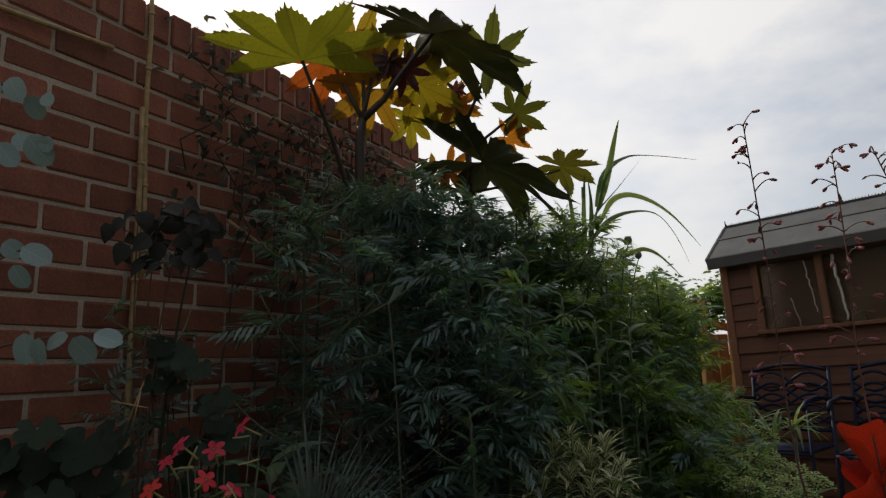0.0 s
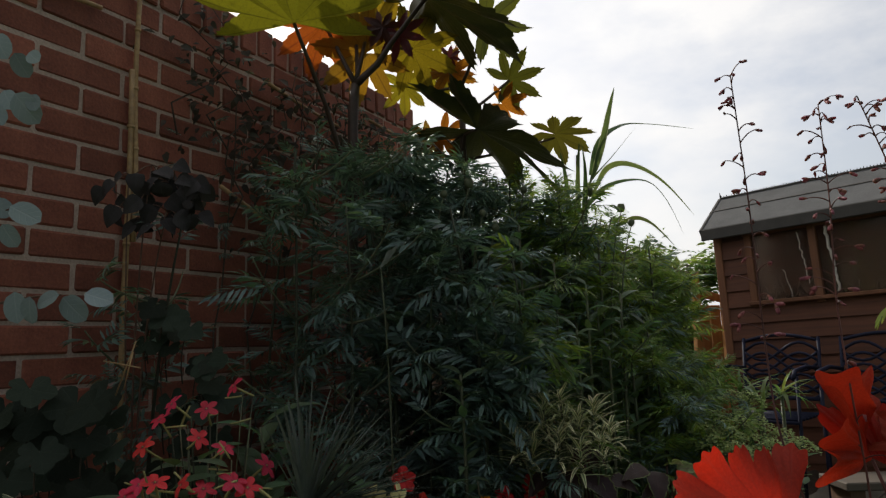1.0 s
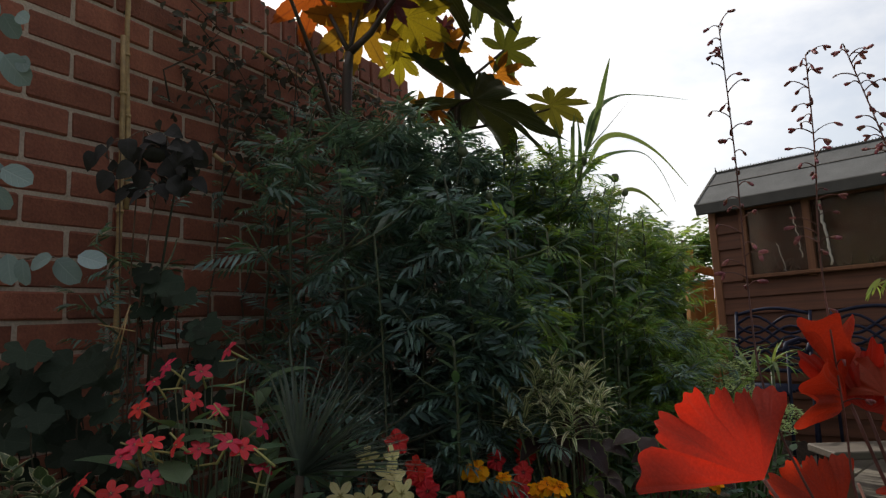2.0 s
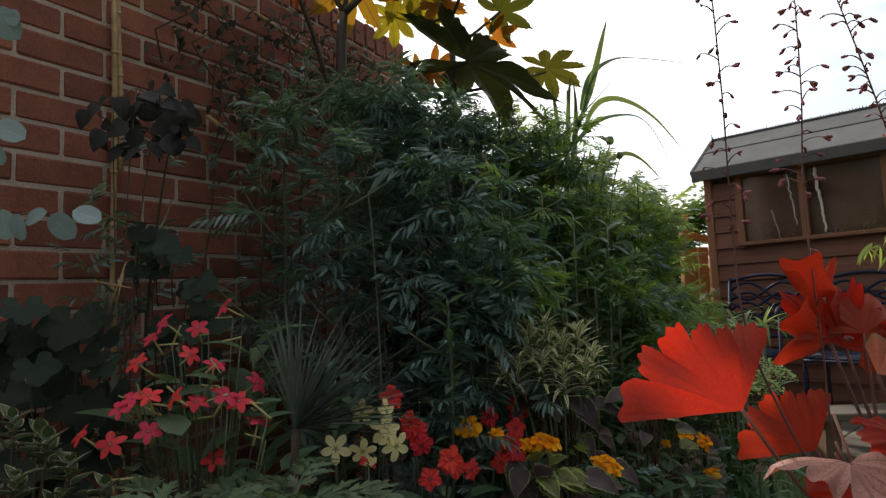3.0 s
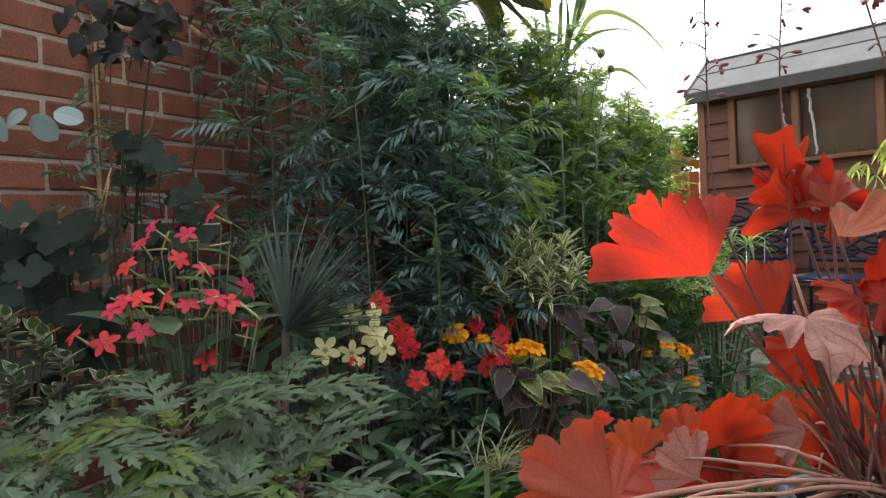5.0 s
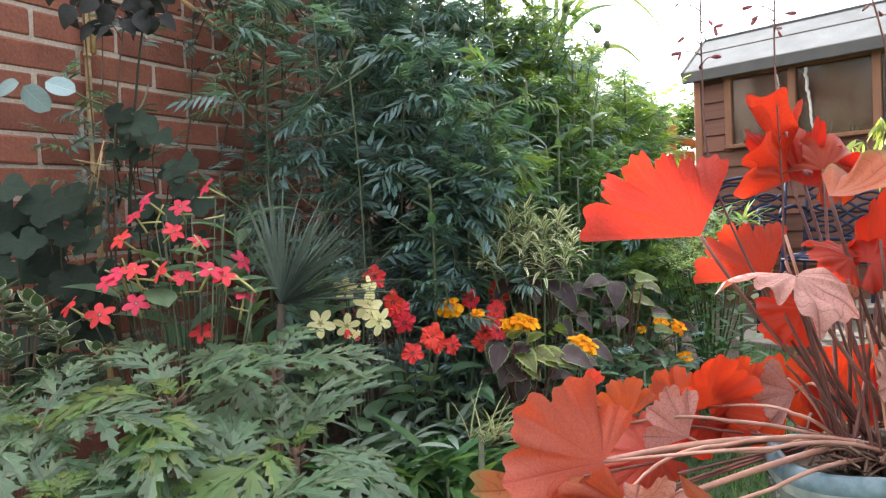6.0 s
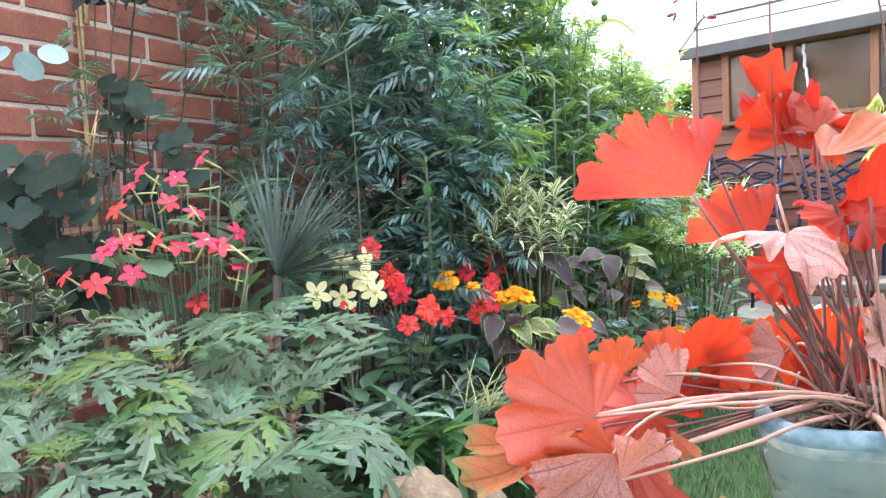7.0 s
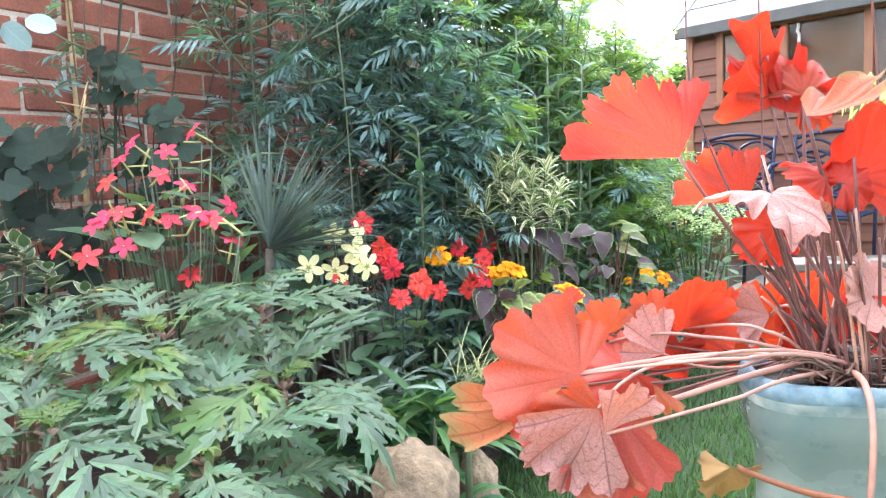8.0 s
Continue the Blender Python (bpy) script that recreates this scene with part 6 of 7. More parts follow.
for i, (x, y, z, n, s) in enumerate(((0.07, 1.26, 0.17, 46, 1.0), (0.00, 1.27, 0.16, 34, 0.95), (0.13, 1.34, 0.14, 34, 0.9), (-0.07, 1.24, 0.16, 30, 0.9), (0.10, 1.13, 0.06, 18, 0.6))):
    make_tuft("leafy_clump", "low clump of glossy green lance leaves", "plant", (x, y, 0.07), STRAP, n, s, 100 + i, z=z)
for i, (x, y, z, n) in enumerate(((-0.04, 1.31, 0.22, 34), (0.06, 1.40, 0.20, 34), (0.16, 1.44, 0.16, 30), (-0.12, 1.24, 0.2, 26), (0.33, 1.58, 0.14, 26), (0.46, 1.66, 0.14, 26), (0.62, 1.8, 0.12, 24))):
    make_tuft("grey_leaved_clump", "clump of grey-green pointed leaves under the flowers", "plant", (x, y, 0.07), GRAY, n, 1.0, 120 + i, z=z, spread=0.07)
PALE = [blade("pale_blade", M_PALEGRASS, 0.20, 0.005, strap, 8, d, 0.3, 3) for d in (0.7, 1.2)]


def make_sedge(crown):
    r = random.Random(140)
    c = V(*crown)
    plant = thing("pale_sedge", (c.x, c.y, 0.07), "small tuft of cream-striped arching grass", "grass tuft")
    hang("crown", tubes("crown", [([V(c.x, c.y, 0.05), c], 0.008, 0.005)], M_TAGSTEM), plant)
    for i in range(46):
        lean = r.uniform(0.1, 1.3) if i % 4 else r.uniform(-0.6, 0.2)
        way = V(lean, r.uniform(-0.5, 0.2), r.uniform(0.55, 1.1))
        hang("blade", PALE[i % 2], plant, axes(c + V(r.uniform(-0.02, 0.03), r.uniform(-0.02, 0.02), r.uniform(-0.02, 0)), way, V(0, 0, 1), r.uniform(0.38, 0.66)))


make_sedge((0.129, 1.140, 0.351))
for i, (x, y) in enumerate(((0.75, 2.05), (0.95, 2.1), (0.62, 1.95), (1.0, 2.05))):
    make_tuft("leafy_clump", "low clump of glossy green lance leaves", "plant", (x, y, 0.07), STRAP, 26, 0.8, 150 + i, z=0.2)


# ---- cut-leaved foreground plants ----

for i, (x, y, z) in enumerate(((0.14, 1.50, 0.30), (0.22, 1.56, 0.30), (0.30, 1.54, 0.24), (0.38, 1.58, 0.24), (0.46, 1.64, 0.24), (0.54, 1.70, 0.26), (0.62, 1.74, 0.26), (0.70, 1.82, 0.24), (0.08, 1.46, 0.28), (0.26, 1.46, 0.20), (0.36, 1.50, 0.18), (0.50, 1.76, 0.32), (0.60, 1.86, 0.32), (-0.02, 1.42, 0.30))):
    make_tuft("leafy_clump", "low clump of dark green pointed leaves between the flowers", "plant", (x, y, 0.07), OVAL + LANCE[:1], 30, 0.7, 300 + i, (0.1, 0.9), 0.06, z)


CUT = [mesh_of("cut_leaf", *(lambda d: (d[0], d[1], M_CUT, d[2]))(cut_data(1.0, s, dr))) for s, dr in ((1, 0.30), (2, 0.45), (3, 0.65), (6, 0.4))]
CUTY = [mesh_of("backlit_cut_leaf", *(lambda d: (d[0], d[1], M_CUT_Y, d[2]))(cut_data(1.0, s, 0.75))) for s in (4, 5)]


def make_cut(base, crown, count, size, seed, young=()):
    r = random.Random(seed)
    base, c = Vector(base), Vector(crown)
    plant = thing("cut_leaved_plant", base, "cut-leaved plant with silvery green toothed leaves on brown stems", "plant", "cut-leaved plants")
    hang("stem", tubes("stem", [(curve(base, V(c.x, c.y, base.z + 0.1), c, 8), 0.008, 0.006)], M_CUTSTEM, 7), plant)
    turn = r.uniform(0, 6.28)
    for i in range(count):
        low = i % 2
        a = turn + 2 * math.pi * i / count + r.uniform(-0.2, 0.2)
        up = (0.02 if low else 0.30) + 0.50 * math.sin(a) + r.uniform(-0.12, 0.12)
        # leaves numbered in young get the painted backlit yellow-green
        yellowish = i in young
        if yellowish:
            a, up = -1.0 - 0.45 * i, 0.25
        p = c + V(math.cos(a), math.sin(a), 0.1) * 0.018 - V(0, 0, 0.018 * low)
        hang("leaf", r.choice(CUTY if yellowish else CUT), plant, axes(p, V(math.cos(a), math.sin(a), up), V(r.uniform(-0.3, 0.3), r.uniform(-0.3, 0.1), 1), size * r.uniform(0.8, 1.12) * (0.9 if low and not yellowish else 1.0)), "yellow-green leaf coloured as if backlit" if yellowish else "")
        hang("leaf_stalk", tubes("stalk", [([c - V(0, 0, 0.012 + 0.015 * low), p], 0.0028, 0.002)], M_CUTSTEM, 5), plant)
    for i in range(4):
        a = r.uniform(0, 6.28)
        hang("leaf", r.choice(CUTY), plant, axes(c, V(math.cos(a), math.sin(a), 1.4), V(-math.cos(a), -math.sin(a), 0.5), size * 0.28), "yellow-green leaf coloured as if backlit")


make_cut((-0.306, 0.860, 0.07), (-0.301, 0.860, 0.517), 9, 0.166, 1, (1, 4))
make_cut((-0.206, 1.000, 0.07), (-0.201, 1.000, 0.521), 8, 0.152, 2)
make_cut((-0.455, 0.800, 0.07), (-0.450, 0.800, 0.502), 8, 0.150, 3)
make_cut((-0.144, 0.840, 0.07), (-0.139, 0.840, 0.450), 9, 0.172, 4, (2,))
make_cut((-0.372, 0.700, 0.07), (-0.367, 0.700, 0.452), 8, 0.165, 5)
make_cut((-0.203, 0.690, 0.07), (-0.198, 0.690, 0.417), 9, 0.155, 6, (3,))
make_cut((-0.58, 0.9, 0.07), (-0.58, 0.9, 0.44), 8, 0.130, 8)
make_cut((-0.52, 0.66, 0.07), (-0.53, 0.64, 0.42), 8, 0.130, 9)
make_cut((-0.15, 0.70, 0.07), (-0.15, 0.69, 0.375), 8, 0.120, 13)


# ---- seed heads and a pleated leaf among the bushes ----
def make_seed_heads():
    r = random.Random(4)
    ball = bmesh.new()
    bmesh.ops.create_uvsphere(ball, u_segments=10, v_segments=7, radius=1.0)
    for v in ball.verts:
        v.co.z *= 1.1
        if v.co.z > 0.85:
            v.co.z = 0.95
            v.co.x *= 1.5
            v.co.y *= 1.5
    me = bpy.data.meshes.new("seed_pod")
    for f in ball.faces:
        f.smooth = True
    ball.to_mesh(me)
    ball.free()
    me.materials.append(M_TAGSTEM)
    for k, (x, y, z, s) in enumerate(((0.10, 1.80, 1.30, 0.014), (0.03, 1.78, 1.27, 0.010), (0.17, 1.82, 1.18, 0.011), (0.135, 1.80, 1.22, 0.009), (0.57, 2.00, 1.258, 0.013), (0.598, 2.00, 1.213, 0.011), (0.277, 2.00, 1.325, 0.010), (0.349, 2.00, 1.226, 0.010))):
        plant = thing("poppy_seed_head", (x - 0.05, y + 0.05, 0.07), "green-brown poppy seed pod on a thin stalk", "seed head", "poppy seed heads")
        hang("stalk", tubes("stalk", [(curve(V(x - 0.05, y + 0.05, 0.07), V(x - 0.07, y + 0.03, z * 0.85), V(x, y, z), 10), 0.003, 0.0018)], M_TAGSTEM, 5), plant)
        hang("seed_pod", me, plant, axes((x, y, z + s * 0.8), (1, 0, 0), (r.uniform(-0.3, 0.3), -0.1, 1), s))
    fan = thing("fan_palm_seedling", (-0.12, 1.60, 0.07), "young palm with one pleated silvery fan leaf", "palm")
    tip = V(-0.122, 1.53, 1.06)
    hang("stalk", tubes("stalk", [(curve(V(-0.12, 1.60, 0.06), V(-0.09, 1.60, 0.6), tip, 8), 0.0028, 0.0018)], M_TAGSTEM), fan)
    hang("fan_leaf", palmate("fan_leaf", M_SPIKE, 0.060, 15, 150, 0.16, 1.0, 1, 0.0, 0.1, 0.02, 4, 4, seed=2, tips=[0.9 + 0.1 * math.sin(i * 0.22) for i in range(15)]), fan, axes(tip, (0.7, -0.4, 0.5), (0.2, -0.5, 0.8)))


make_seed_heads()


# ---- edging stones ----
def make_rock(base, size, seed):
    r = random.Random(seed)
    bm = bmesh.new()
    bmesh.ops.create_icosphere(bm, subdivisions=4, radius=1.0)
    o = V(r.uniform(0, 9), r.uniform(0, 9), r.uniform(0, 9))
    for v in bm.verts:
        n = v.co.normalized()
        k = 1 + 0.25 * noise.noise(n * 1.3 + o) + 0.10 * noise.noise(n * 3.5 + o) + 0.07 * noise.noise(n * 8 + o) + 0.03 * noise.noise(n * 19 + o)
        v.co = V(n.x * size[0], n.y * size[1], n.z * size[2]) * k
        v.co.z = max(v.co.z, -size[2] * 0.6)
    rock = new("rock")
    me = bpy.data.meshes.new("rock")
    for f in bm.faces:
        f.smooth = True
    bm.to_mesh(me)
    bm.free()
    me.materials.append(M_ROCK)
    bpy.data.objects.remove(rock)
    rock = new("rock", me)
    rock.location = Vector(base)
    tagged(rock, "rough tan sandstone edging the flower bed", "rock", "edging stones")


make_rock((0.03, 1.10, 0.115), (0.085, 0.07, 0.13), 1)
make_rock((0.15, 1.25, 0.07), (0.05, 0.05, 0.08), 3)
make_rock((0.50, 1.64, 0.04), (0.05, 0.05, 0.05), 4)


# ---- bamboo canes and wire on the wall ----
def make_canes():
    for a, lo, hi, out, rad, nm in ((0.128, 0.06, 1.62, 0.02, 0.0085, "bamboo_cane"), (0.139, 1.16, 1.98, 0.022, 0.0075, "bamboo_cane")):
        pts = [on_wall(a + 0.012 * math.sin(i * 0.9) * 0.3 - 0.008 * i / 10, lo + (hi - lo) * i / 10, out) for i in range(11)]
        cane = new(nm, tubes("cane", [(pts, rad, rad * 0.85)] + [([p - V(0, 0, 0.004), p + V(0, 0, 0.004)], rad * 1.18, rad * 1.18) for p in pts[1::2]], M_CANE, 8))
        tagged(cane, "upright bamboo cane against the brick wall", "cane", "wall canes")
    rod = new("bamboo_cane", tubes("cane", [([on_wall(-0.65, 1.70, 0.016), on_wall(-0.24, 1.735, 0.016), on_wall(0.03, 1.755, 0.016)], 0.008, 0.007)], M_CANE, 8))
    tagged(rod, "slanting bamboo cane fixed across the brick wall", "cane", "wall canes")
    r = random.Random(8)
    vine = thing("bare_vine", on_wall(0.6, 0.07, 0.03), "bare woody vine stems and dry leaves on the wall", "vine")
    for k in range(9):
        a0 = 0.35 + 0.13 * k
        pts = [on_wall(a0 + r.uniform(-0.03, 0.03) + 0.02 * i, 0.08 + i * r.uniform(0.19, 0.215), 0.02 + r.uniform(0, 0.02)) for i in range(9)]
        hang("stem", tubes("stem", [(pts, 0.004, 0.0018)], M_BARK, 5), vine)
        for i in range(14):
            p = on_wall(a0 + r.uniform(-0.1, 0.22), r.uniform(1.1, 1.82), 0.03)
            hang("leaf", TIP[i % 2], vine, axes(p, V(r.uniform(-1, 1), -0.6, r.uniform(-0.6, 0.6)), V(0, -0.6, 0.8), r.uniform(0.5, 0.9)))
    small = [blade_data(0.030, 0.016, lance, 3, d, 0.3, 3) for d in (0.4, 1.0)]
    for k in range(12):
        a0, z0 = 0.34 + 0.095 * k, r.uniform(1.35, 1.7)
        bits = []
        for i in range(60):
            p = on_wall(a0 + r.gauss(0, 0.07), min(z0 + r.gauss(0.05, 0.14), 1.97), 0.012 + r.random() * 0.05)
            bits.append(moved(r.choice(small), axes(p, V(r.uniform(-1, 1), -0.5, r.uniform(-1, 0.5)), V(r.uniform(-0.5, 0.5), -0.8, 0.5), r.uniform(0.6, 1.5))))
        hang("dry_foliage", joined("dry_foliage", bits, M_DRY), vine, label="dull brown-green withered leaves", kind="stuff")
        pts = [on_wall(a0 + r.uniform(-0.1, 0.1), z0 - 0.2 + 0.09 * i, 0.02 + r.random() * 0.03) for i in range(6)]
        hang("stem", tubes("stem", [(pts, 0.003, 0.0015)], M_BARK, 5), vine)
    for p0, p1 in ((on_wall(0.62, 1.745, 0.03), on_wall(1.0, 1.70, 0.03)), (on_wall(1.2, 1.78, 0.03), on_wall(1.75, 1.72, 0.1)), (on_wall(0.42, 1.36, 0.03), on_wall(0.75, 1.22, 0.06))):
        hang("stem", tubes("stem", [(curve(p0, (p0 + p1) / 2 - V(0, 0, 0.01), p1, 6), 0.007, 0.005)], M_CANE, 6), vine)


make_canes()


# ---- willowy shrub beside the chairs ----
def make_willow():
    r = random.Random(77)
    base = V(2.05, 2.62, 0)
    plant = thing("willowy_shrub", base, "shrub with drooping narrow yellow-green leaves", "shrub")
    leaf = [blade("willow_leaf", M_WILLOW, 0.085, 0.013, lance, 5, d, 0.25, 3) for d in (0.4, 0.9)]
    for k in range(12):
        q = V(1.66 + r.uniform(0.0, 0.5), 2.5 + r.uniform(-0.1, 0.15), 0.86 + r.uniform(-0.08, 0.14))
        ln = curve(base, V(2.0 - 0.02 * k, 2.58, 1.15 + r.uniform(-0.1, 0.15)), q, 10)
        hang("stem", tubes("stem", [(ln, 0.005, 0.0015)], M_TAGSTEM, 5), plant)
        for i in range(20):
            t = r.uniform(0.55, 1.0)
            p = ln[int(t * 10)]
            hang("leaf", r.choice(leaf), plant, axes(p, V(r.uniform(-0.8, 0.5), r.uniform(-0.5, 0.5), r.uniform(-1.1, 0.0)), V(0, -0.5, 0.8), r.uniform(0.7, 1.15)))


make_willow()

# ---- glazed pot ----
def make_pot():
    cx, cy = 0.474, 0.454
    pot = thing("flower_pot", (cx, cy, 0), "tall narrow teal glazed trough with a worn pale rim", "pot")
    M = Matrix.Translation((cx, cy, 0)) @ Matrix.Rotation(radians(-11.5), 4, "Z")
    def ring(hx, hy, z, corner, n=6):
        pts = []
        for q, (sx, sy) in enumerate(((1, 1), (-1, 1), (-1, -1), (1, -1))):
            for k in range(n):
                a = math.pi / 2 * (q + k / (n - 1))
                pts.append(V(sx * (hx - corner) + corner * math.cos(a), sy * (hy - corner) + corner * math.sin(a), z))
        return pts
    def shell(name, prof, mat, label=""):
        verts, faces = [], []
        m = len(ring(1, 1, 0, 0.1))
        for d, z, c in prof:
            verts += ring(0.166 + d, 0.047 + d, z, c)
        for i in range(len(prof) - 1):
            for k in range(m):
                a, b = i * m + k, i * m + (k + 1) % m
                faces.append((a, b, b + m, a + m))
        return hang(name, mesh_of(name, verts, faces, mat), pot, M, label)
    shell("body", [(-0.045, 0.0, 0.012), (-0.04, 0.01, 0.015), (-0.028, 0.2, 0.02), (-0.018, 0.36, 0.024), (-0.0145, 0.44, 0.025), (-0.0135, 0.475, 0.026), (-0.0115, 0.492, 0.027), (-0.006, 0.507, 0.03), (-0.0015, 0.520, 0.033), (0.0008, 0.533, 0.034), (0.0012, 0.546, 0.034)], M_GLAZE)
    shell("rim", [(0.0012, 0.546, 0.034), (0.0024, 0.551, 0.034), (0.0022, 0.558, 0.034), (-0.001, 0.5635, 0.033), (-0.0035, 0.5645, 0.032), (-0.007, 0.563, 0.028), (-0.009, 0.555, 0.026), (-0.011, 0.50, 0.024)], M_RIM, "blue-glazed rolled rim")
    shell("worn_lip", [(0.0012, 0.5425, 0.034), (0.0022, 0.5475, 0.034), (0.0030, 0.5515, 0.034)], M_CHIP, "worn pale band")
    verts = [(0, 0, 0.560)] + [tuple(p) for p in ring(0.158, 0.039, 0.548, 0.026)]
    m = len(verts) - 1
    hang("compost", mesh_of("compost", verts, [(0, 1 + k, 1 + (k + 1) % m) for k in range(m)], M_SOIL), pot, M, "dry brown compost")


make_pot()


# ---- heuchera ----
HEU = {}
for key, mat in (("red", M_HEU), ("coral", M_HEU_C), ("pale", M_HEU_P), ("amber", M_HEU_O)):
    HEU[key] = [palmate("heuchera_leaf", mat, 1.0, 7, 310, 0.14, 3.4, 3, 0.07, 0.16, 0.10, 8, 22, seed=s, ruffle=0.035, crease=0.008) for s in (1, 2, 3)]
    for kind, lobes, spread, tips, cup, ruf, roll in (("A", 6, 122, [1.03, 0.92, 0.81, 0.71, 0.66, 0.68], 0.06, 0.02, 0), ("B", 6, 240, [0.66, 0.95, 1.0, 0.95, 0.85, 0.55], 0.12, 0.045, 0.2), ("C", 3, 120, [0.85, 1.0, 0.85], 0.2, 0.05, 0.3),
                                                      ("H", 4, 120, [0.95, 1.0, 0.95, 0.85], 0.10, 0.03, 0.3), ("N", 2, 42, [1.0, 0.9], 0.35, 0.05, 0.4), ("P", 3, 84, [0.85, 1.0, 0.95], 0.25, 0.05, 0.4),
                                                      ("F", 6, 280, [0.8, 0.95, 1.0, 1.0, 0.9, 0.75], -0.35, 0.07, -0.7), ("G", 6, 270, [0.8, 0.95, 1.05, 1.0, 0.9, 0.75], 0.45, 0.06, 0.7)):
        HEU[key + kind] = [palmate("heuchera_leaf", mat, 1.0, lobes, spread, 0.12, 3.2, 3, 0.06, cup, 0.09, 9, 24, seed=s, tips=tips, ruffle=ruf * 1.2, roll=roll, crease=0.008, lead=0.75 if kind == "A" else 0.0) for s in (4, 5)]


HEU["redK"] = [palmate("heuchera_leaf", M_HEU, 1.0, 6, 170, 0.30, 2.4, 3, 0.10, 0.18, 0.20, 9, 24, seed=s, tips=[1.05, 0.85, 1.0, 0.80, 0.95, 0.75], ruffle=0.13, roll=0.35, crease=0.02) for s in (4, 7)]
HEU["paleD"] = [palmate("heuchera_leaf", M_HEU_P, 1.0, 5, 255, 0.22, 2.4, 3, 0.07, 0.0, 0.16, 9, 24, seed=11, tips=[0.95, 0.85, 0.9, 0.8, 1.0], ruffle=0.06, crease=0.03, droop=0.35)]


def make_heuchera():
    r = random.Random(5)
    crown = V(0.392, 0.474, 0.566)
    plant = thing("heuchera", (0.388, 0.482, 0.55), "heuchera with glowing red scalloped leaves in a pot", "heuchera")
    hang("crown", tubes("crown", [([crown - V(0, 0, 0.03), crown - V(0, 0, 0.005), crown + V(0.0, 0, 0.015)], 0.03, 0.012)], M_SOIL, 8), plant, label="woody brown crown")
    made = []
    def leaf(key, j, s, ang, normal, way):
        """One leaf on its stalk: shape, stalk joint, radius, angle or direction of its middle lobe, upper side, how the stalk runs."""
        j = Vector(j)
        along = V(*ang) if isinstance(ang, tuple) else V(math.cos(radians(ang + 1.2)), 0.05, math.sin(radians(ang + 1.2)))
        hang("leaf", HEU[key][len(made) % len(HEU[key])], plant, axes(j, along, normal, s), {"p": "pinkish silver leaf with dark veins", "a": "amber-edged leaf", "c": "soft coral leaf"}.get(key[0], ""))
        if way == "up":
            start = crown + V(r.uniform(-0.04, 0.04), r.uniform(-0.025, 0.02), 0.0)
            bend = V(start.x * 0.45 + j.x * 0.55, start.y * 0.5 + j.y * 0.5, start.z * 0.5 + j.z * 0.5 - 0.02)
            hang("leaf_stalk", tubes("stalk", [(curve(start, bend, j, 10), 0.0019, 0.0014)], M_HEUSTEM, 6), plant)
        elif way == "low":
            start = V(0.345 + r.uniform(-0.02, 0.01), 0.50 + r.uniform(0.0, 0.03), 0.56)
            bend = start.lerp(j, 0.6) + V(0, 0.04, -0.02)
            hang("leaf_stalk", tubes("stalk", [(curve(start, bend, j, 10), 0.0014, 0.0012)], M_HEUSTEM, 6), plant)
        else:
            start = V(0.366 + r.uniform(-0.015, 0.02), 0.474 + r.uniform(-0.025, 0.025), 0.566 + r.uniform(0, 0.012))
            mid = start.lerp(j, r.uniform(0.45, 0.65)) + V(0, r.uniform(-0.03, 0.015), r.uniform(-0.012, 0.022))
            line = curve(start, start.lerp(mid, 0.5) + V(0, 0, r.uniform(0.008, 0.026)), mid, 7)
            line += curve(mid, mid * 2 - line[-2].lerp(start, 0.35), j, 7)[1:]
            hang("leaf_stalk", tubes("runner", [(line, 0.0017, 0.0012)], M_RUNNER, 7), plant, label="pale pink-brown trailing stalk")
        made.append(key)
    # leaf by leaf
    leaf("redA", (0.257, 0.500, 0.736), 0.104, 120, (0.1, -0.95, 0.2), "up")
    leaf("redK", (0.365, 0.565, 0.779), 0.082, 112, (0.3, -0.85, 0.35), "up")
    leaf("redK", (0.375, 0.560, 0.774), 0.058, 60, (-0.45, -0.75, 0.45), "up")
    leaf("redF", (0.385, 0.550, 0.787), 0.039, 30, (0.5, -0.6, 0.6), "up")
    leaf("amberC", (0.342, 0.470, 0.765), 0.064, 13, (-0.12, -0.06, 1.0), "up")
    leaf("paleD", (0.306, 0.450, 0.708), 0.050, (-0.1, -0.92, -0.25), (0.05, -0.22, 0.95), "up")
    leaf("redA", (0.328, 0.530, 0.697), 0.074, 120, (0.1, -0.95, 0.2), "up")
    leaf("redF", (0.329, 0.480, 0.680), 0.033, 255, (0, -0.9, 0.3), "up")
    leaf("redG", (0.404, 0.500, 0.717), 0.054, 60, (0, -0.95, 0.3), "up")
    leaf("redF", (0.359, 0.470, 0.718), 0.028, 150, (0.2, -0.7, 0.6), "up")
    leaf("redF", (0.373, 0.470, 0.714), 0.030, 20, (-0.2, -0.8, 0.5), "up")
    leaf("coralB", (0.168, 0.460, 0.572), 0.074, 168, (0.15, -0.9, 0.3), "run")
    leaf("amberN", (0.151, 0.450, 0.566), 0.090, 209, (-0.35, -0.40, 0.85), "low")
    leaf("coralB", (0.180, 0.440, 0.548), 0.060, 236, (0.1, -0.9, 0.3), "low")
    leaf("coralH", (0.185, 0.435, 0.554), 0.075, 262, (0.1, -0.9, 0.3), "low")
    leaf("paleH", (0.172, 0.425, 0.558), 0.068, 232, (0.3, -0.85, 0.3), "run")
    leaf("paleP", (0.175, 0.415, 0.543), 0.046, 66, (0.35, -0.85, 0.3), "run")
    leaf("amberN", (0.213, 0.430, 0.574), 0.029, 300, (0.2, -0.9, 0.3), "low")
    leaf("coralH", (0.204, 0.520, 0.582), 0.040, 95, (0, -0.95, 0.2), "low")
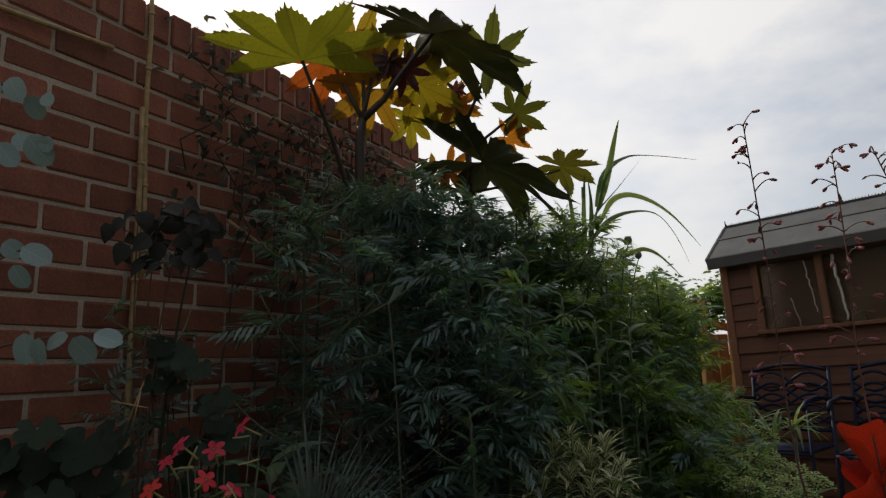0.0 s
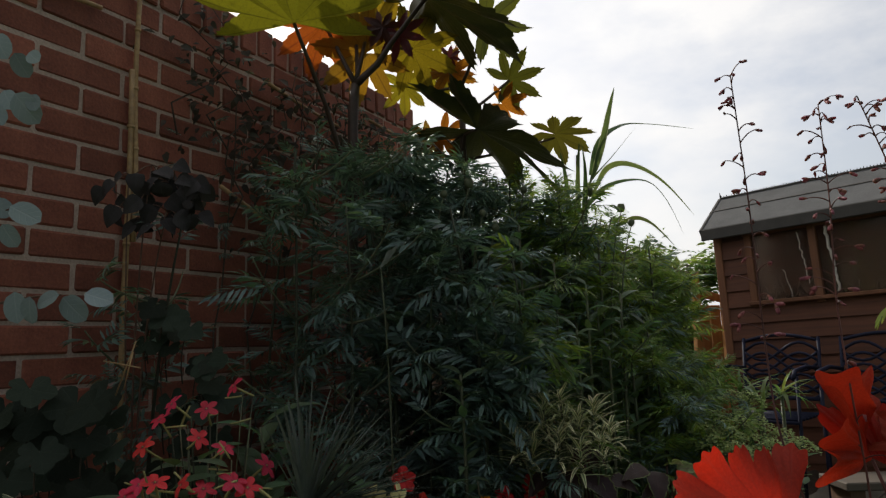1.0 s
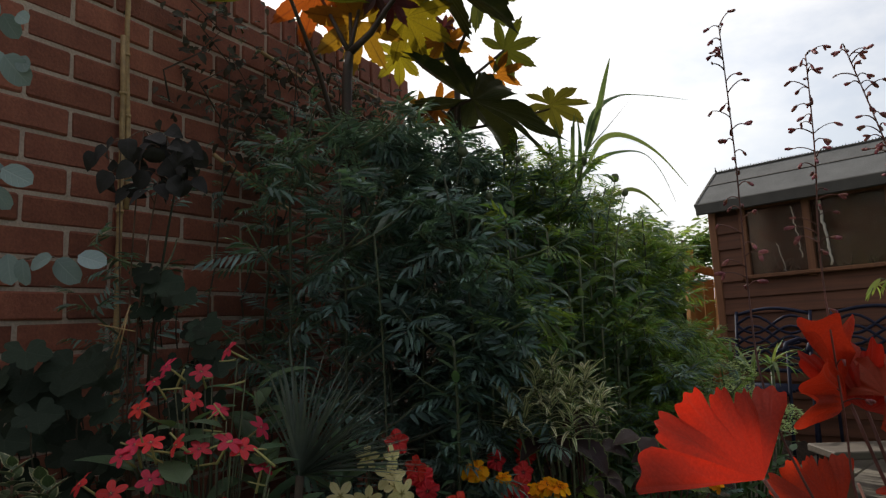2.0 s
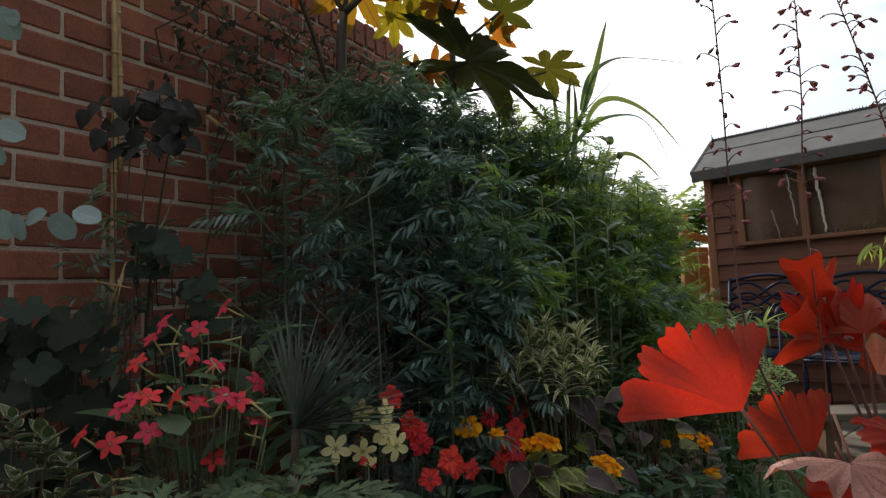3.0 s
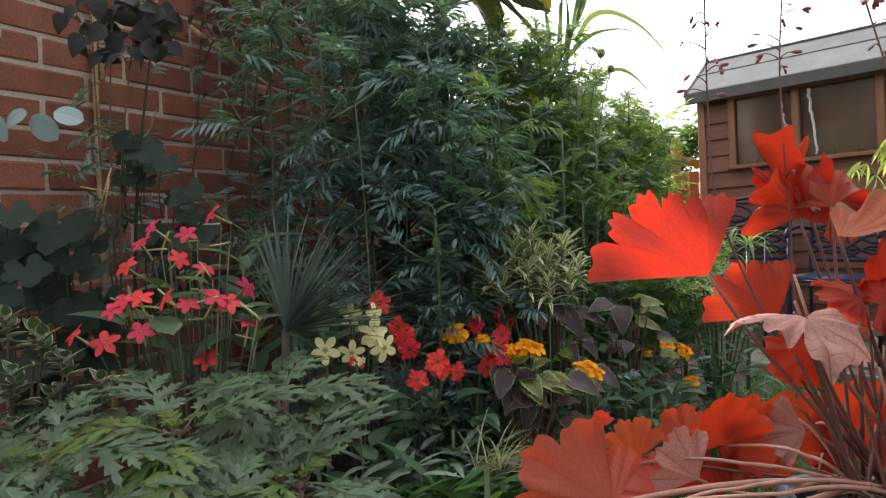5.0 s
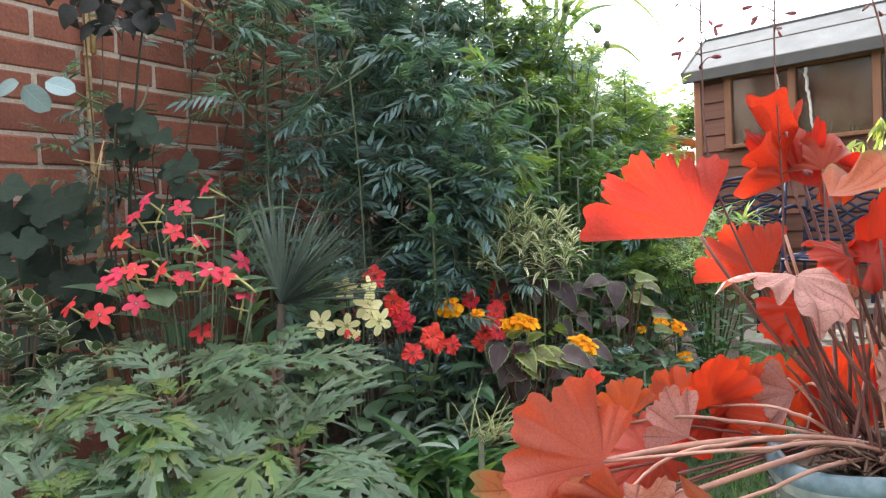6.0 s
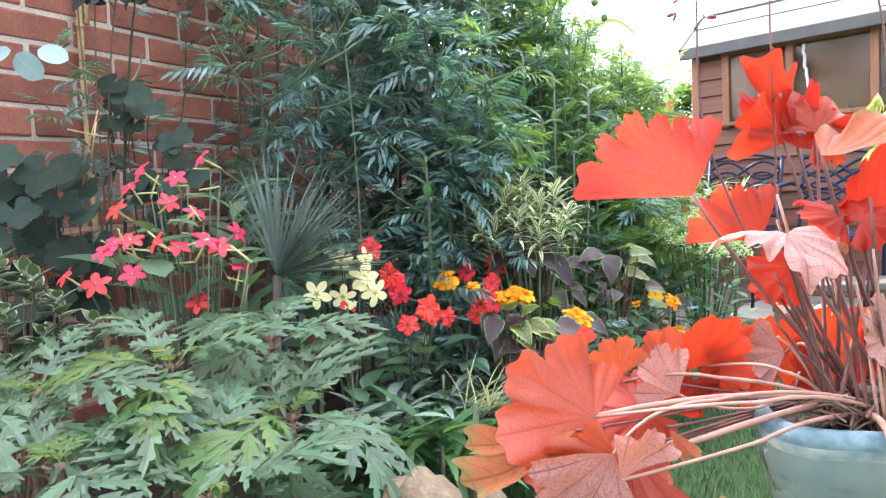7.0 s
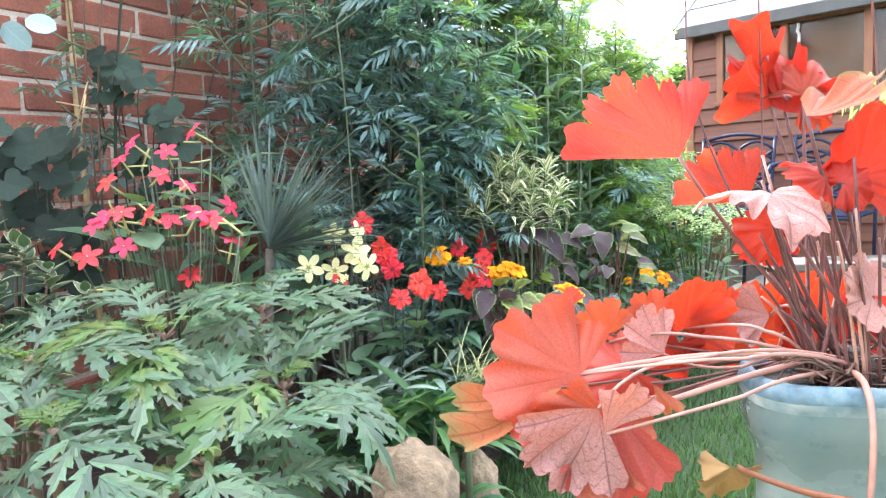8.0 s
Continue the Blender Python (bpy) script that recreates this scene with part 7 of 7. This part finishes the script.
    leaf("coralF", (0.202, 0.530, 0.574), 0.036, 215, (0, -0.95, 0.2), "run")
    leaf("coralN", (0.158, 0.490, 0.609), 0.030, 75, (0.6, -0.75, 0.1), "low")
    leaf("coralH", (0.259, 0.550, 0.582), 0.037, 105, (0.05, -0.93, 0.3), "low")
    leaf("redG", (0.285, 0.550, 0.581), 0.047, 60, (0.05, -0.93, 0.3), "run")
    leaf("redF", (0.272, 0.530, 0.575), 0.036, 250, (0.05, -0.93, 0.3), "low")
    leaf("paleH", (0.244, 0.490, 0.577), 0.047, 128, (0.1, -0.95, 0.3), "run")
    leaf("coralF", (0.219, 0.500, 0.561), 0.043, 200, (0.1, -0.9, 0.3), "low")
    leaf("redH", (0.323, 0.560, 0.586), 0.040, 110, (0, -0.9, 0.3), "low")
    leaf("paleH", (0.369, 0.560, 0.589), 0.040, 175, (0, -0.9, 0.4), "run")
    leaf("redG", (0.441, 0.620, 0.549), 0.077, 95, (0, -0.95, 0.3), "up")
    leaf("red", (0.383, 0.600, 0.556), 0.059, 110, (0, -0.95, 0.3), "up")
    leaf("redG", (0.475, 0.600, 0.553), 0.064, 80, (0, -0.95, 0.3), "up")
    leaf("pale", (0.388, 0.450, 0.629), 0.033, 150, (0, -0.8, 0.5), "up")
    # trailing stalks over the rim
    for a, b, c in (((0.355, 0.48, 0.569), (0.29, 0.45, 0.572), (0.171, 0.435, 0.540)), ((0.375, 0.46, 0.566), (0.366, 0.395, 0.598), (0.362, 0.408, 0.44)), ((0.35, 0.49, 0.57), (0.27, 0.47, 0.588), (0.17, 0.462, 0.572))):
        hang("leaf_stalk", tubes("runner", [(curve(a, b, c, 14), 0.0027, 0.0022)], M_RUNNER, 7), plant, label="pale pink-brown trailing stalk")
    for k in range(40):
        a = r.uniform(0, 6.28)
        q = crown + V(math.cos(a) * 0.085 + 0.005, math.sin(a) * 0.03, r.uniform(0.05, 0.17))
        s = crown + V(math.cos(a) * 0.04 + 0.01, math.sin(a) * 0.025, -0.012)
        hang("bare_stalk", tubes("bare_stalk", [(curve(s, s.lerp(q, 0.5) + V(0, 0, 0.02), q, 6), 0.0015, 0.0010)], M_HEUSTEM if k % 4 else M_RUNNER, 6), plant)
    bits = []
    for k in range(230):
        x = 0.345 + 0.22 * r.random() ** 1.4
        q = V(x, 0.454 - 0.2 * (x - 0.481) + r.uniform(-0.03, 0.03), 0.560 + 0.022 * r.random() ** 2)
        w = rand_way(r, 0.15) * r.uniform(0.008, 0.022)
        bits.append((curve(q - w, q + V(0, 0, r.uniform(0, 0.012)), q + w, 4), r.uniform(0.0007, 0.0015), r.uniform(0.0005, 0.001)))
    hang("dry_litter", tubes("dry_litter", bits, M_CUTSTEM, 5), plant, label="tangle of dry brown stalks on the compost", kind="stuff")
    # flower spikes with small nodding bells
    bell = [tubes("bell", [([V(0, 0, 0), V(0, 0.0022, 0), V(0, 0.005, 0)], 0.0009, 0.0021), ([V(0, 0.005, 0), V(0, 0.0085, 0), V(0, 0.0095, 0)], 0.0021, 0.0012)], M_BELL, 7)]
    knob = tubes("bud", [([V(0, 0, 0), V(0, 0.003, 0), V(0, 0.0065, 0)], 0.0017, 0.0010)], M_BELL, 6)
    spikes = ([(0.385, 0.48, 0.57), (0.33, 0.49, 0.645), (0.290, 0.51, 0.735), (0.276, 0.53, 0.80), (0.279, 0.55, 0.872), (0.276, 0.55, 0.99), (0.270, 0.55, 1.105)],
              [(0.385, 0.48, 0.57), (0.355, 0.50, 0.635), (0.343, 0.53, 0.71), (0.344, 0.54, 0.773), (0.341, 0.55, 0.899), (0.344, 0.55, 0.99), (0.343, 0.55, 1.077)],
              [(0.40, 0.48, 0.57), (0.43, 0.50, 0.68), (0.425, 0.51, 0.78), (0.405, 0.50, 0.87), (0.382, 0.50, 0.945), (0.367, 0.50, 0.996), (0.345, 0.50, 1.063)])
    for pts in spikes:
        pts = [Vector(q) for q in pts]
        line = smooth_line(pts, 5)
        spike = hang("flower_spike", tubes("spike", [(line, 0.0012, 0.0005)], M_HEUSTEM, 6), plant, label="thin dark stalk with small nodding flowers")
        for k in [15.5 + 0.40 * q for q in range(37)]:
            p = line[int(k)].lerp(line[min(int(k) + 1, 30)], k % 1)
            for s in range(r.choice((0, 0, 1)) if k < 20 else r.choice((1, 1, 2))):
                a = r.uniform(0, 6.28)
                ln = r.uniform(0.004, 0.022) * (1.25 - 0.6 * (k - 14) / 16)
                q = p + V(math.cos(a) * ln, math.sin(a) * ln, ln * r.uniform(0.1, 0.6))
                hang("twiglet", tubes("twiglet", [(curve(p, p.lerp(q, 0.5) + V(0, 0, 0.004), q, 4), 0.0006, 0.0004)], M_HEUSTEM, 4), spike)
                for e in range(r.choice((1, 2, 3))):
                    d = V(math.cos(a) + r.uniform(-0.6, 0.6), math.sin(a) + r.uniform(-0.6, 0.6), r.uniform(-1.2, 0.1))
                    hang("bell", r.choice(bell) if r.random() < 0.7 else knob, spike, axes(q, d, V(0, -0.5, 1), r.uniform(0.45, 0.78) * (1.2 if k < 22 else 1.0)))
    # withered leaf hanging in front of the pot
    hang("withered_stalk", tubes("withered_stalk", [(curve((0.346, 0.395, 0.495), (0.30, 0.395, 0.503), (0.268, 0.41, 0.517), 8), 0.0030, 0.002), (curve((0.42, 0.39, 0.45), (0.37, 0.385, 0.485), (0.346, 0.395, 0.495), 6), 0.0030, 0.003)], M_WITHER, 6), plant, label="withered tan stalk")
    hang("withered_leaf", palmate("withered_leaf", M_WITHER, 0.034, 5, 200, 0.22, 2.0, 3, 0.2, -0.9, 0.3, 5, 8, seed=9, ruffle=0.12, roll=1.0), plant, axes((0.264, 0.41, 0.517), (-0.1, 0, -1), (-0.3, -0.9, 0.2)), "withered brown leaf")


make_heuchera()

# ---- brick wall ----
def make_wall():
    C, JOINT, L0, L1 = 0.074, 0.949, -0.70, 1.58
    turn = Matrix((WALL_ALONG, -WALL_OUT, V(0, 0, 1))).transposed().to_4x4()
    wall = thing("brick_wall", on_wall(0.44, 0, -0.1), "old red brick garden wall with pale mortar and brick-on-edge top", "wall", kind="structure")
    core = part("mortar", box_bm(L1 - L0 - 0.012, 0.196, 1.845, 0.0, ((L1 + L0) / 2, 0.1035, 0.918)), M_MORTAR, wall, "pale sandy mortar", m=Matrix.Translation(WALL_AT) @ turn)
    r = random.Random(21)
    full, halfb, cap = [], [], []
    def worn(sx, sy, sz, seed):
        q = random.Random(seed)
        bm = bmesh.new()
        bmesh.ops.create_cube(bm, size=1.0)
        bmesh.ops.scale(bm, vec=(sx, sy, sz), verts=bm.verts)
        bmesh.ops.bevel(bm, geom=list(bm.edges), offset=0.0045, segments=1, affect="EDGES")
        for v in bm.verts:
            v.co += V(q.uniform(-1, 1), q.uniform(-1, 1), q.uniform(-1, 1)) * 0.0016
        me = bpy.data.meshes.new("brick")
        bm.to_mesh(me)
        bm.free()
        me.materials.append(M_BRICK)
        return me
    full = [worn(0.215, 0.205, 0.064, i) for i in range(4)]
    halfs = [worn(0.1025, 0.205, 0.064, 10 + i) for i in range(2)]
    caps = [worn(0.066, 0.215, 0.1, 20 + i) for i in range(4)]
    for k in range(-13, 12):
        z = JOINT + C * (k + 0.5)
        shift = 0.0 if k % 2 else 0.1125
        i0 = math.ceil((L0 - shift) / 0.225)
        x = shift + 0.225 * i0
        if x - L0 > 0.1:
            hang("brick", r.choice(halfs), wall, Matrix.Translation(on_wall(x - 0.0565, z, -0.107)) @ turn)
        while x + 0.1 < L1:
            if x + 0.22 < L1 + 0.02:
                me, w = r.choice(full), 0.225
            else:
                me, w = r.choice(halfs), 0.1125
            out = r.uniform(-0.0025, 0.0025)
            hang("brick", me, wall, Matrix.Translation(on_wall(x + w / 2, z, -0.1025 + out)) @ turn @ Matrix.Rotation(r.uniform(-0.006, 0.006), 4, "Y"))
            x += w
    x = L0 + 0.035
    while x < L1 - 0.02:
        hang("coping_brick", r.choice(caps), wall, Matrix.Translation(on_wall(x, 1.892 + r.uniform(-0.004, 0.004), -0.104 + r.uniform(-0.003, 0.003))) @ turn @ Matrix.Rotation(r.uniform(-0.02, 0.02), 4, "Y"))
        x += 0.0765
    part("coping_mortar", box_bm(L1 - L0 - 0.02, 0.2, 0.09, 0.0, ((L1 + L0) / 2, 0.105, 1.886)), M_MORTAR, wall, m=Matrix.Translation(WALL_AT) @ turn)


make_wall()
